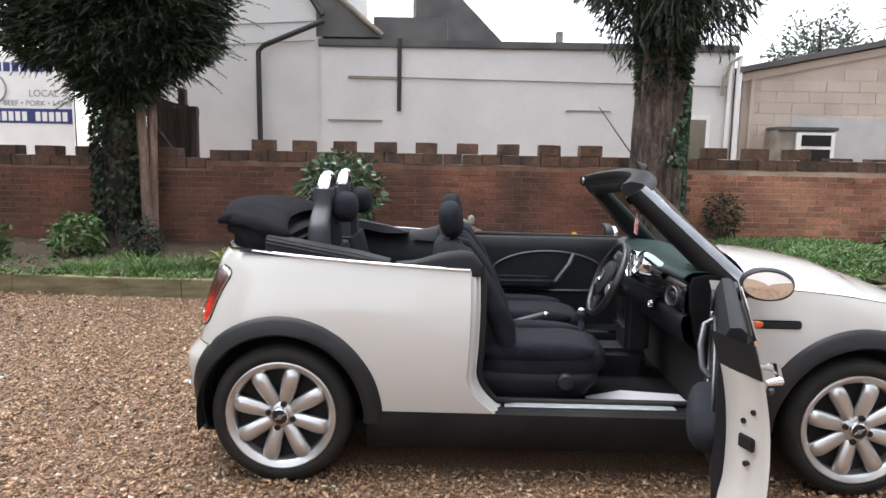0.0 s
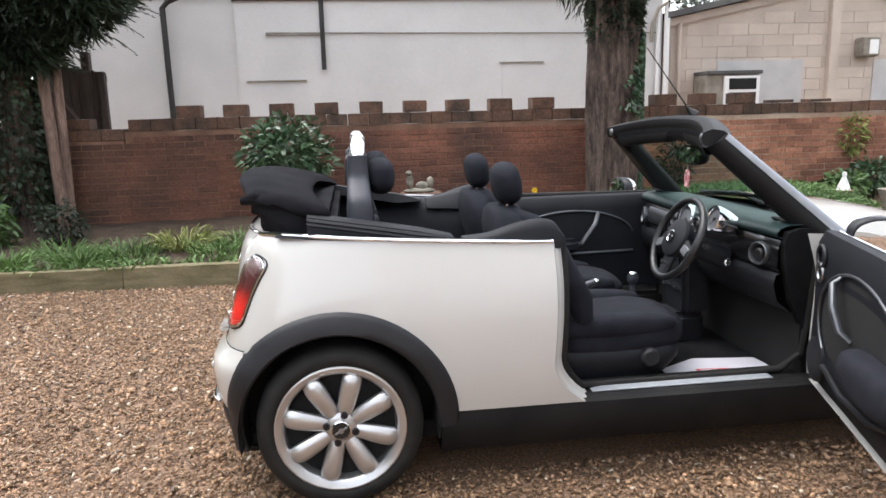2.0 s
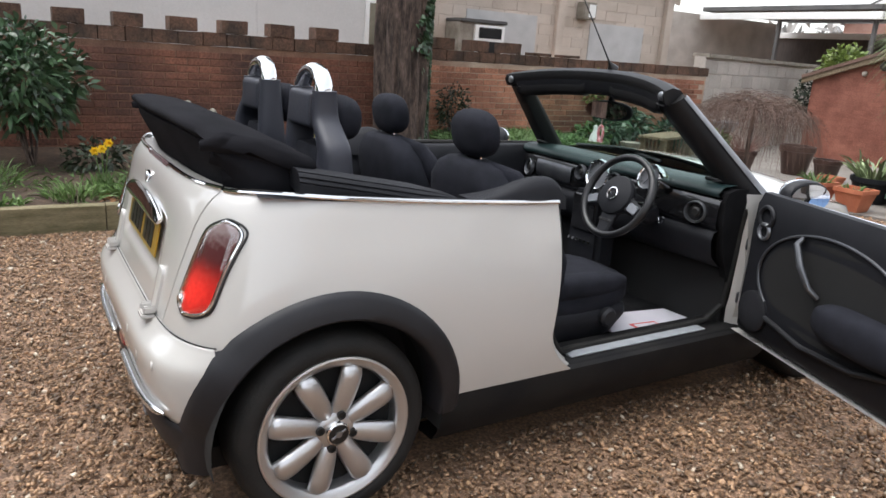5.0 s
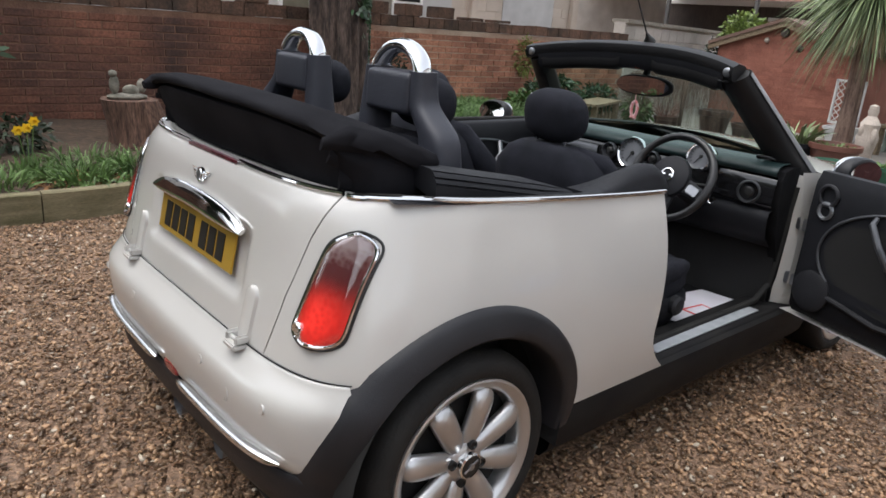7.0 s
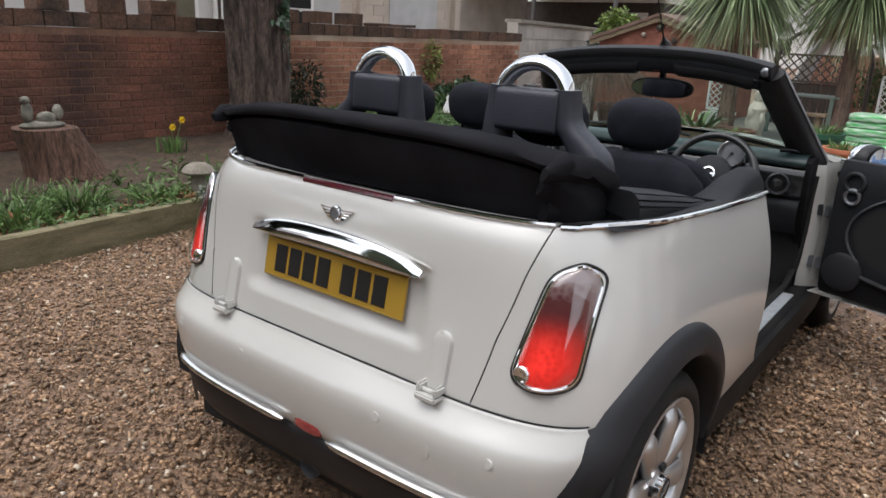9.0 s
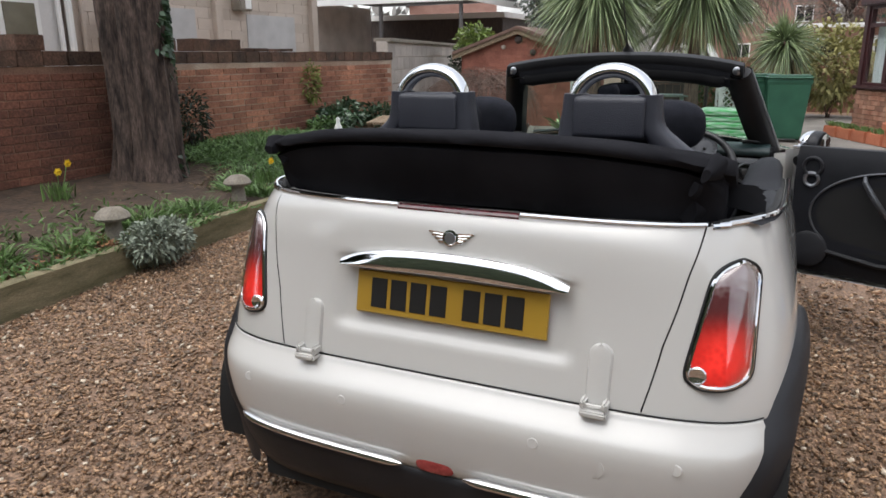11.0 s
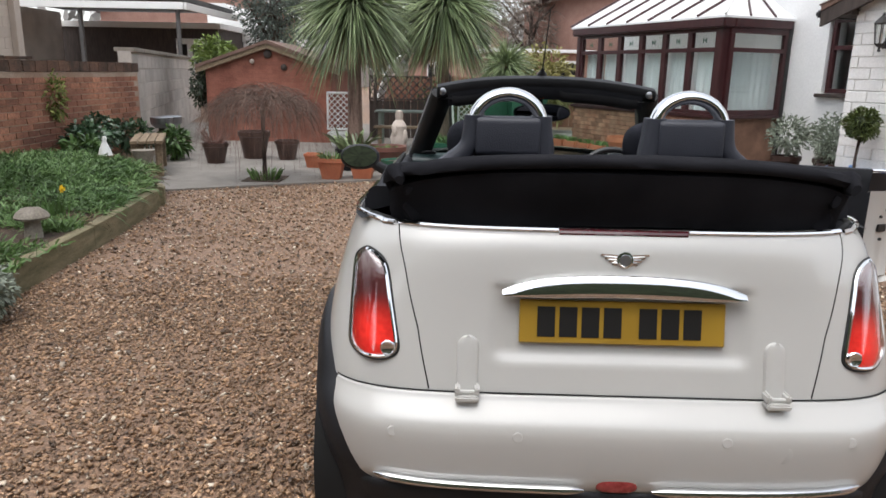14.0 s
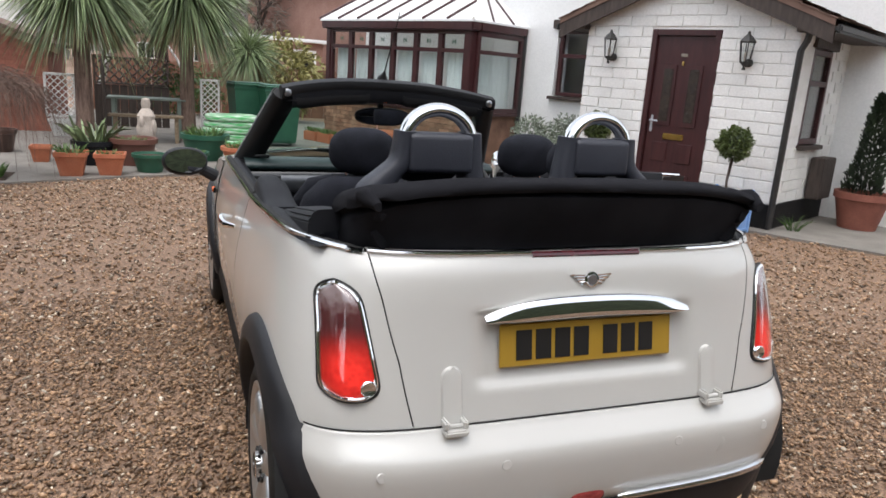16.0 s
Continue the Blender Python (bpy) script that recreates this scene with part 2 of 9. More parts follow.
GRAVEL = mat("gravel_bed", (0.135, 0.080, 0.049), (0.30, 0.19, 0.122), 55, 0.5, bump=1.0, bump_scale=75, fine=0.55, spec=0.5, rough2=0.8)
STONE = mat("gravel_stones", (0.150, 0.084, 0.046), (0.345, 0.222, 0.132), 25, 0.28, island=0.7, fine=0.2)
PAVING = mat("concrete_paving", (0.165, 0.149, 0.13), (0.24, 0.22, 0.197), 2.5, 0.8, bump=0.3, bump_scale=90, fine=0.12, var=0.1)
SOIL = mat("dark_soil", (0.035, 0.022, 0.014), (0.075, 0.048, 0.03), 7, 0.95, bump=1.0, bump_scale=25, fine=0.4)
SLEEPER = mat("mossy_timber_edging", (0.115, 0.103, 0.05), (0.25, 0.21, 0.125), 3, 0.85, bump=0.5, bump_scale=40, fine=0.25, stretch=(1, 6, 6))
BRICK = mat("old_red_brick", (0.062, 0.034, 0.027), (0.225, 0.09, 0.055), 1.1, 0.9, bump=0.6, bump_scale=45, fine=0.35, var=-0.22)
BRICK_STUFF = mat("old_red_brick_joined", (0.19, 0.078, 0.05), (0.48, 0.225, 0.138), 1.1, 0.9, bump=0.6, bump_scale=45, fine=0.35, island=0.28)
PALE_MORTAR = mat("pale_lime_mortar", (0.28, 0.17, 0.12), (0.55, 0.45, 0.35), 1.6, 0.95, bump=0.6, bump_scale=70, fine=0.2)
BRICK_DARK = mat("weathered_coping_brick", (0.052, 0.036, 0.027), (0.148, 0.08, 0.053), 5, 0.95, bump=0.7, bump_scale=50, fine=0.35, var=-0.2)
MORTAR = mat("lime_mortar", (0.13, 0.07, 0.048), (0.25, 0.14, 0.092), 4, 0.95, bump=0.6, bump_scale=70, fine=0.2)
WHITE_RENDER = mat("off_white_render", (0.57, 0.565, 0.55), (0.66, 0.65, 0.635), 0.9, 0.85, bump=0.2, bump_scale=45, fine=0.04)
WHITE_BRICK = mat("white_painted_brick", (0.74, 0.73, 0.71), (0.82, 0.81, 0.79), 3, 0.7, bump=0.35, bump_scale=45, fine=0.06, var=-0.05)
BLOCKWORK = mat("buff_blockwork", (0.44, 0.37, 0.31), (0.54, 0.46, 0.39), 1.6, 0.9, bump=0.3, bump_scale=60, fine=0.08, var=-0.09)
GREY_BLOCK = mat("grey_blockwork", (0.36, 0.325, 0.285), (0.48, 0.435, 0.39), 1.8, 0.9, bump=0.4, bump_scale=50, fine=0.12, var=-0.12)
BLACK_IRON = mat("black_painted_iron", (0.015, 0.014, 0.014), (0.03, 0.028, 0.027), 8, 0.5)
MAHOGANY = mat("mahogany_upvc", (0.036, 0.011, 0.0125), (0.058, 0.018, 0.019), 3, 0.38, stretch=(8, 8, 1), fine=0.15, bump_scale=30)
DARK_TIMBER = mat("dark_stained_timber", (0.036, 0.026, 0.022), (0.068, 0.050, 0.042), 4, 0.7, stretch=(6, 6, 1), bump=0.3, bump_scale=40)
ROOF_TILE = mat("brown_roof_tile", (0.10, 0.06, 0.045), (0.18, 0.11, 0.085), 3, 0.85, bump=0.4, bump_scale=40, var=-0.15)
SLATE = mat("grey_slate", (0.06, 0.058, 0.058), (0.11, 0.105, 0.1), 2, 0.7, bump=0.3, bump_scale=30)
POLYCARB = mat("white_polycarbonate", (0.72, 0.72, 0.72), (0.8, 0.8, 0.8), 2, 0.35)
TERRACOTTA = mat("terracotta", (0.42, 0.13, 0.065), (0.52, 0.19, 0.10), 5, 0.8, bump=0.2, bump_scale=60, fine=0.1, var=0.12)
GREEN_PLASTIC = mat("green_plastic", (0.02, 0.09, 0.055), (0.03, 0.12, 0.07), 4, 0.45)
DARK_POT = mat("dark_glazed_pot", (0.035, 0.017, 0.013), (0.06, 0.03, 0.022), 5, 0.4, var=0.15)
BARK = mat("furrowed_bark", (0.020, 0.014, 0.0115), (0.135, 0.096, 0.078), 6, 0.95, bump=1.0, bump_scale=28, fine=0.5, stretch=(3, 3, 0.6))
LEAF_DARK = mat("dark_evergreen_leaf", (0.009, 0.017, 0.008), (0.025, 0.042, 0.017), 3, 0.55, island=0.5)
LEAF_MID = mat("mid_green_leaf", (0.03, 0.075, 0.015), (0.07, 0.13, 0.03), 4, 0.5, island=0.4)
LEAF_GLOSS = mat("glossy_laurel_leaf", (0.026, 0.06, 0.027), (0.07, 0.122, 0.06), 4, 0.28, island=0.5)
GRASS_MAT = mat("grass_blade", (0.058, 0.115, 0.026), (0.128, 0.215, 0.062), 2, 0.55, island=0.4)
SILVER_LEAF = mat("grey_green_leaf", (0.16, 0.19, 0.14), (0.24, 0.27, 0.21), 4, 0.7, island=0.25)
PALM_LEAF = mat("palm_blade", (0.095, 0.14, 0.06), (0.27, 0.33, 0.165), 2, 0.42, island=0.6)
YELLOW = mat("daffodil_yellow", (0.8, 0.5, 0.01), (0.85, 0.6, 0.03), 10, 0.6)
CONCRETE = mat("weathered_concrete", (0.19, 0.165, 0.13), (0.30, 0.27, 0.23), 6, 0.9, bump=0.5, bump_scale=60, fine=0.2)
PALE_STONE = mat("pale_cast_stone", (0.40, 0.34, 0.29), (0.52, 0.45, 0.39), 6, 0.85, bump=0.3, bump_scale=60, fine=0.12)
BENCH_WOOD = mat("weathered_bench_wood", (0.16, 0.115, 0.07), (0.27, 0.2, 0.13), 4, 0.8, stretch=(2, 8, 8), bump=0.3, bump_scale=50)
BLUE_PAINT = mat("pale_blue_paint", (0.20, 0.36, 0.66), (0.24, 0.41, 0.72), 3, 0.5, fine=0.05)
BRASS = mat("polished_brass", (0.75, 0.55, 0.2), None, 4, 0.2, metal=1.0)
NET_CURTAIN = mat("net_curtain", (0.66, 0.73, 0.71), (0.78, 0.82, 0.81), 4, 0.9, stretch=(25, 25, 0.3))
WHITE_PAINT = mat("white_paint", (0.74, 0.74, 0.72), (0.8, 0.8, 0.78), 3, 0.5)

# teal sheen of sky through the tinted screen, put into the base colour
DASH_TOP = mat("dash_skin_teal_sheen", (0.009, 0.021, 0.021), (0.015, 0.032, 0.032), 6, 0.42, bump=0.15, bump_scale=350)
DARK_METAL = mat("satin_dark_metal", (0.10, 0.105, 0.115), (0.14, 0.145, 0.155), 10, 0.38, metal=0.7)
PALE_BARK = mat("pale_reddish_bark", (0.12, 0.075, 0.058), (0.27, 0.18, 0.14), 6, 0.9, bump=0.8, bump_scale=30, fine=0.35, stretch=(4, 4, 0.5))
STUMP_WOOD = mat("split_red_brown_bark", (0.055, 0.03, 0.022), (0.17, 0.095, 0.065), 7, 0.95, bump=1.0, bump_scale=22, fine=0.5, stretch=(4, 4, 0.5))
MOSSY_STONE = mat("mossy_grey_stone", (0.11, 0.105, 0.08), (0.27, 0.25, 0.21), 14, 0.9, bump=0.4, bump_scale=60, fine=0.2)
# leaf colour paled to paint in distance haze
FAR_GREEN = mat("haze_tinted_conifer", (0.07, 0.088, 0.072), (0.13, 0.155, 0.13), 2, 0.8, island=0.35)
# base colour lightened to stand for sky mirrored in the metal
TREAD = mat("tread_metal_sky_sheen", (0.36, 0.385, 0.415), (0.45, 0.475, 0.505), 20, 0.4, metal=0.35)
SHED_BRICK = mat("shed_red_brick", (0.22, 0.08, 0.055), (0.33, 0.13, 0.09), 3, 0.9, bump=0.4, bump_scale=50, fine=0.2, island=0.12)
# copy of the white render, lightened to offset weak light on the house
HOUSE_RENDER = mat("house_render_lightened", (0.76, 0.76, 0.75), (0.83, 0.83, 0.82), 0.9, 0.85, bump=0.2, bump_scale=45, fine=0.04)
PALE_PEBBLE = mat("pale_pebbles", (0.42, 0.34, 0.25), (0.60, 0.52, 0.42), 25, 0.35, island=0.35, fine=0.15)
# damp mossy brick, its colour also darkened for shade under the tree
DAMP_SHADED_BRICK = mat("damp_mossy_shaded_brick_joined", (0.07, 0.038, 0.027), (0.19, 0.08, 0.05), 1.3, 0.9, bump=0.6, bump_scale=45, fine=0.35, island=0.22)
SOFT_CHROME = mat("worn_chrome", (0.78, 0.79, 0.80), (0.7, 0.71, 0.72), 12, 0.2, metal=1.0)

# ---- large structure ----
HOUSE = pose(0, 0, 0, 0, 0, 25)   # house axes: x along its front, y out towards the drive


def bed_edge(x):
    """Front line of the raised bed."""
    return curve_at([(-9, 3.12), (-4, 3.08), (-1.8, 2.98), (0.0, 2.93), (1.5, 3.07), (3.5, 3.25), (4.9, 3.42), (5.4, 3.56)], x)


bm = bmesh.new()
rows = []
for x in [-400, -60, -20] + [-12 + 0.5 * i for i in range(57)] + [24, 60, 400]:
    rows.append([(x, y, -0.004 + 0.012 * noise.noise((x * 0.6, y * 0.6, 0)) * (abs(x) < 20) * (abs(y) < 20)) for y in [-400, -60, -20] + [-10 + 0.5 * i for i in range(41)] + [18, 60, 400]])
grid(bm, rows)
tagged(link("ground", bm, GRAVEL, kind="structure"), "damp golden-brown pea gravel drive and open ground", "gravel")

# concrete paving beyond the gravel
bm = bmesh.new()
edge = [(5.9, 3.75), (6.45, 2.7), (7.0, 1.5), (7.45, 0.3), (7.2, -1.2), (6.6, -2.4), (5.9, -3.3), (4.9, -4.2), (3.6, -4.95), (2.6, -5.6)]
back = [(10.0, 9.0), (13, 9.0), (16, 8), (17, 4), (17, 0), (16, -3), (14, -6), (10, -8), (5, -9), (1.0, -9.0)]
grid(bm, [[(x, y, 0.022) for x, y in edge], [(x, y, 0.022) for x, y in back]])
r = bmesh.ops.extrude_face_region(bm, geom=bm.faces[:])
bmesh.ops.translate(bm, vec=(0, 0, -0.05), verts=[v for v in r["geom"] if isinstance(v, bmesh.types.BMVert)])
tagged(link("paving", bm, PAVING, kind="structure", smooth=0), "worn grey-brown concrete paving round the house", "paving")

# raised bed: soil
bm = bmesh.new()
rows = []
for i in range(70):
    x = -9 + i * 0.2135
    y0 = bed_edge(min(x, 5.4)) + 0.06
    row = []
    for j in range(14):
        t = j / 13
        y = lerp(y0, 5.32, t)
        hump = 0.17 * max(0.0, min(1.0, (x - 3.3) / 0.8)) * max(0.0, min(1.0, (6.4 - x) / 1.0)) * math.sin(math.pi * min(t * 0.8 + 0.06, 1.0)) ** 0.8
        row.append((x, y, 0.17 + hump + 0.10 * t + 0.05 * noise.noise((x * 1.3, y * 1.3, 3)) * (t > 0) - (0.12 * (x - 5.4) if x > 5.4 else 0)))
    rows.append(row)
grid(bm, rows)
tagged(link("flower_bed", bm, SOIL, kind="structure"), "raised bed of dark bare soil between drive and wall", "flower bed")

# timber edging of the bed, board by board
xs = [-9, -7.2, -5.4, -3.6, -1.9, -0.2, 1.5, 3.2, 4.9]
edging = thing("bed_edging", "low mossy timber edging along the raised bed", "edging", kind="structure")
for i, (x0, x1) in enumerate(zip(xs, xs[1:])):
    bm = bmesh.new()
    rows = []
    n = 8
    for j in range(n + 1):
        x = lerp(x0 + 0.004, x1 - 0.004, j / n)
        y, top = bed_edge(x), 0.19 + 0.006 * noise.noise((x, i, 0)) + (i % 3) * 0.004
        rows.append([(x, y, -0.02), (x, y - 0.004, top - 0.008), (x, y + 0.008, top), (x, y + 0.07, top), (x, y + 0.078, -0.02)])
    vs = grid(bm, rows)
    cap(bm, vs[0]), cap(bm, vs[-1][::-1])
    part("board", bm, SLEEPER, edging)
bm = bmesh.new()
rows = []
for j in range(12):
    a = radians(-80 + j * 14)
    cx, cy, r = 4.95, 3.95, 0.53
    rows.append([(cx + (r + o) * math.cos(a), cy + (r + o) * math.sin(a), z) for o, z in ((0.0, -0.02), (0.004, 0.18), (-0.01, 0.19), (-0.07, 0.19), (-0.078, -0.02))])
vs = grid(bm, rows)
cap(bm, vs[0]), cap(bm, vs[-1][::-1])
part("end_board", bm, SLEEPER, edging)

# boundary wall of red brick: mortar core, bricks come last in the file
WALL_Y, WALL_TOP = 5.32, 1.36
garden_wall = thing("garden_wall", "old red brick boundary wall with battlement coping", "wall", kind="structure")
part("mortar_core", boxed(3.58, 8.92, WALL_Y + 0.005, WALL_Y + 0.215, 0.05, WALL_TOP - 0.06), PALE_MORTAR, garden_wall)
part("mortar_core", boxed(-2.45, 3.58, WALL_Y + 0.005, WALL_Y + 0.215, 0.05, WALL_TOP - 0.06), MORTAR, garden_wall)
part("mortar_core", boxed(-9.0, -2.46, WALL_Y + 0.005, WALL_Y + 0.215, 0.05, WALL_TOP - 0.16), MORTAR, garden_wall)


def merlon(x0, x1, z0, z1, name="merlon"):
    proud = 0.006 if name == "coping_brick" else 0.012
    bm = boxed(x0, x1, WALL_Y - proud, WALL_Y + 0.22 + proud, z0, z1, 0.005)
    for v in bm.verts:
        v.co += Vector((noise.noise(v.co * 9), noise.noise(v.co * 9 + Vector((5, 0, 0))), noise.noise(v.co * 9 + Vector((0, 7, 0))))) * 0.006
    return part(name, bm, BRICK_DARK, garden_wall)


for i in range(46):
    x = -2.40 + i * 0.247
    merlon(x, x + 0.24, WALL_TOP - 0.055, WALL_TOP + 0.075 + 0.01 * noise.noise((i * 3.1, 0, 0)), "coping_brick")
for i in range(16):
    x = -1.866 + i * 0.52
    if 2.75 < x < 3.2:
        continue
    h = 0.135 if x < 5 else 0.035
    merlon(x, x + 0.27, WALL_TOP + 0.078, WALL_TOP + 0.078 + h)
for i in range(26):
    x = -8.95 + i * 0.25
    merlon(x, x + 0.243, WALL_TOP - 0.155, WALL_TOP - 0.03, "coping_brick")
for i in range(12):
    x = -8.8 + i * 0.52
    merlon(x, x + 0.27, WALL_TOP - 0.028, WALL_TOP + 0.09)

# grey block wall that carries on from the brick one
bm = bmesh.new()
BLOCK_DIR = (Vector((19.0, 8.06, 0)) - Vector((8.95, 5.45, 0))).normalized()
block_m = Matrix.Translation((8.95, 5.40, 0)) @ Matrix.Rotation(math.atan2(BLOCK_DIR.y, BLOCK_DIR.x), 4, "Z")
block_wall = thing("block_wall", "grey concrete block garden wall", "wall", block_m, kind="structure")
part("mortar_core", boxed(0, 10.4, 0.012, 0.2, 0, 1.62), GREY_BLOCK, block_wall)
for r in range(7):
    for c in range(24):
        x0 = c * 0.45 - (0.225 if r % 2 else 0)
        a, b = max(x0 + 0.005, 0.0), min(x0 + 0.445, 10.4)
        if b - a > 0.05:
            part("block", boxed(a, b, -0.002 + 0.003 * ((r * 7 + c * 3) % 3), 0.02, r * 0.225 + 0.006, r * 0.225 + 0.219, 0.004, 1), GREY_BLOCK, block_wall, smooth=0)
for c in range(12):
    part("coping_slab", boxed(c * 0.87, c * 0.87 + 0.86, -0.05, 0.25, 1.60, 1.665, 0.008), CONCRETE, block_wall)

# white rendered building behind the wall
white = thing("white_building", "white rendered flat-roofed building behind the wall", "building", kind="structure")
part("wall", boxed(-1.62, 5.42, 8.7, 14, 0, 3.22), WHITE_RENDER, white, smooth=0)
part("parapet_coping", boxed(-1.66, 5.46, 8.64, 14, 3.22, 3.345, 0.015), SLATE, white)
part("gable_wall", boxed(-4.6, -1.622, 8.82, 15, 0, 5.6), WHITE_RENDER, white, smooth=0)
bm = bmesh.new()
tube(bm, [(-0.27, 8.64, 3.36), (-0.27, 8.64, 2.15)], 0.038, 10)
part("drain_pipe", bm, BLACK_IRON, white)
bm = bmesh.new()
tube(bm, [(-1.55, 8.62, 3.63), (-2.60, 8.66, 3.21), (-2.70, 8.72, 3.12), (-2.68, 8.72, 1.0)], 0.045, 10)
part("drain_pipe", bm, BLACK_IRON, white)
bm = bmesh.new()
tube(bm, [(-1.15, 8.68, 2.70), (-1.15, 8.68, 2.73), (5.3, 8.68, 2.66)], 0.011, 6)
tube(bm, [(-1.15, 8.68, 2.70), (-0.3, 8.68, 2.69)], 0.011, 6)
part("cable", bm, CONCRETE, white)
part("ledge", boxed(-1.5, -0.56, 8.675, 8.705, 1.975, 2.0), CONCRETE, white)
part("wall_panel", boxed(2.65, 3.3, 8.688, 8.702, 1.2, 2.2), WHITE_RENDER, white)
part("ledge", boxed(2.6, 3.35, 8.67, 8.702, 2.2, 2.225), CONCRETE, white)
# lean-to roof and hoist behind the parapet
bm = bmesh.new()
cap(bm, [bm.verts.new((x, 8.80, z)) for x, z in ((-1.72, 3.40), (-0.62, 3.40), (-0.62, 3.45), (-1.72, 4.34))])
r = bmesh.ops.extrude_face_region(bm, geom=bm.faces[:])
bmesh.ops.translate(bm, vec=(0, 1.4, 0), verts=[v for v in r["geom"] if isinstance(v, bmesh.types.BMVert)])
part("lean_to_roof", bm, SLATE, white, smooth=0)
bm = bmesh.new()
tube(bm, [(-2.0, 8.78, 4.60), (-0.58, 8.78, 3.44)], 0.045, 6)
part("verge", bm, CONCRETE, white)
bm = bmesh.new()
tube(bm, [(-2.2, 8.72, 4.62), (-1.58, 8.64, 3.72)], 0.05, 6)
part("gutter", bm, BLACK_IRON, white)
bm = bmesh.new()
for a0, a1 in (((-1.6, 8.80, 3.66), (-4.5, 8.80, 3.50)), ((-1.75, 8.80, 3.33), (-4.5, 8.80, 3.16))):
    tube(bm, [a0, a1], 0.009, 6)
part("cable", bm, CONCRETE, white)
part("antenna_pole", boxed(-0.09, -0.05, 9.4, 9.44, 3.7, 5.0), CONCRETE, white)
bm = bmesh.new()
vs = [(-0.2, 11, 3.3), (2.0, 11, 3.3), (0.3, 11, 5.0), (-0.2, 11, 5.0)]
cap(bm, [bm.verts.new(v) for v in vs])
r = bmesh.ops.extrude_face_region(bm, geom=bm.faces[:])
bmesh.ops.translate(bm, vec=(0, 2, 0), verts=[v for v in r["geom"] if isinstance(v, bmesh.types.BMVert)])
part("rear_roof", bm, SLATE, white, smooth=0)
part("roof_box", boxed(-0.77, 0.52, 9.1, 10.2, 3.33, 3.80, 0.01), SLATE, white, "grey metal roof box")
part("chimney_pot", boxed(2.55, 2.68, 10, 10.13, 3.3, 3.75, 0.01), CONCRETE, white)
# far window, pipes and lamp at the building's end
win = part("window", boxed(4.45, 5.05, 8.66, 8.705, 1.2, 2.18), WHITE_PAINT, white)
part("pane", boxed(4.52, 4.98, 8.652, 8.662, 1.2, 2.10), mat("dim_window", (0.12, 0.11, 0.08), (0.2, 0.18, 0.13), 2, 0.2), win)
bm = bmesh.new()
tube(bm, [(5.32, 8.63, 3.0), (5.32, 8.63, 1.0)], 0.035, 8)
tube(bm, [(5.46, 8.6, 3.15), (5.46, 8.6, 1.0)], 0.05, 8)
part("drain_pipe", bm, WHITE_PAINT, white)
bm = bmesh.new()
tube(bm, [(5.2, 8.62, 2.5), (5.2, 8.6, 2.8), (5.3, 8.58, 3.05), (5.48, 8.58, 3.15)], 0.03, 8)
part("drain_pipe", bm, CONCRETE, white)
bm = bmesh.new()
ball(bm, (4.62, 8.55, 2.9), 0.09, 0.06, 0.06)
tube(bm, [(4.5, 8.69, 2.8), (4.55, 8.6, 2.88)], 0.015, 6)
part("floodlight", bm, BLACK_IRON, white)

# gabled blockwork workshop
gable = thing("workshop", "buff blockwork workshop with a low gable", "building", kind="structure")
bm = bmesh.new()
prof = [(5.58, 0), (11.6, 0), (11.6, 2.88), (8.63, 3.5), (5.58, 2.9)]
cap(bm, [bm.verts.new((x, 8.74, z)) for x, z in prof])
r = bmesh.ops.extrude_face_region(bm, geom=bm.faces[:])
bmesh.ops.translate(bm, vec=(0, 6, 0), verts=[v for v in r["geom"] if isinstance(v, bmesh.types.BMVert)])
part("wall", bm, BLOCKWORK, gable, smooth=0)
for x0, z0, x1, z1 in ((5.45, 2.88, 8.63, 3.53), (8.63, 3.53, 11.85, 2.85)):
    bm = bmesh.new()
    grid(bm, [[(x0, y, z0), (x1, y, z1)] for y in (8.55, 14.9)] + [[(x0, 14.9, z0 + 0.1), (x1, 14.9, z1 + 0.1)], [(x0, 8.55, z0 + 0.1), (x1, 8.55, z1 + 0.1)]], closed_v=True)
    part("roof", bm, SLATE, gable, smooth=0)
    bm = bmesh.new()
    grid(bm, [[(x0, y, z0 - o), (x1, y, z1 - o)] for y, o in ((8.68, 0.02), (8.68, 0.15), (8.735, 0.15), (8.735, 0.02))], closed_v=True)
    part("barge_board", bm, BLOCKWORK, gable, smooth=0)
random.seed(5)
for r in range(15):
    z0 = 0.9 + r * 0.19
    x = 5.6 - (0.28 if r % 2 else 0)
    while x < 11.55:
        a, b = max(x, 5.6), min(x + 0.555, 11.58)
        top = min(curve_at([(5.58, 2.74), (8.63, 3.35), (11.6, 2.74)], a), curve_at([(5.58, 2.74), (8.63, 3.35), (11.6, 2.74)], b))
        if z0 + 0.185 < top and b - a > 0.08:
            part("block", boxed(a + 0.003, b - 0.003, 8.732 - 0.003 * random.random(), 8.745, z0, z0 + 0.184, 0.003, 1), BLOCKWORK, gable, smooth=0)
        x += 0.56
part("pier", boxed(8.48, 8.66, 8.63, 8.735, 0, 3.36, 0.01), BLOCKWORK, gable)
part("pier", boxed(11.42, 11.62, 8.62, 8.735, 0, 2.86, 0.01), BLOCKWORK, gable)
PATCH = mat("grey_cement_patch", (0.42, 0.41, 0.40), (0.50, 0.49, 0.48), 3, 0.9, fine=0.06)
part("cement_patch", boxed(6.45, 8.05, 8.716, 8.73, 0.9, 2.18), PATCH, gable)
part("cement_patch", boxed(9.4, 10.9, 8.716, 8.73, 0.9, 2.16), PATCH, gable)
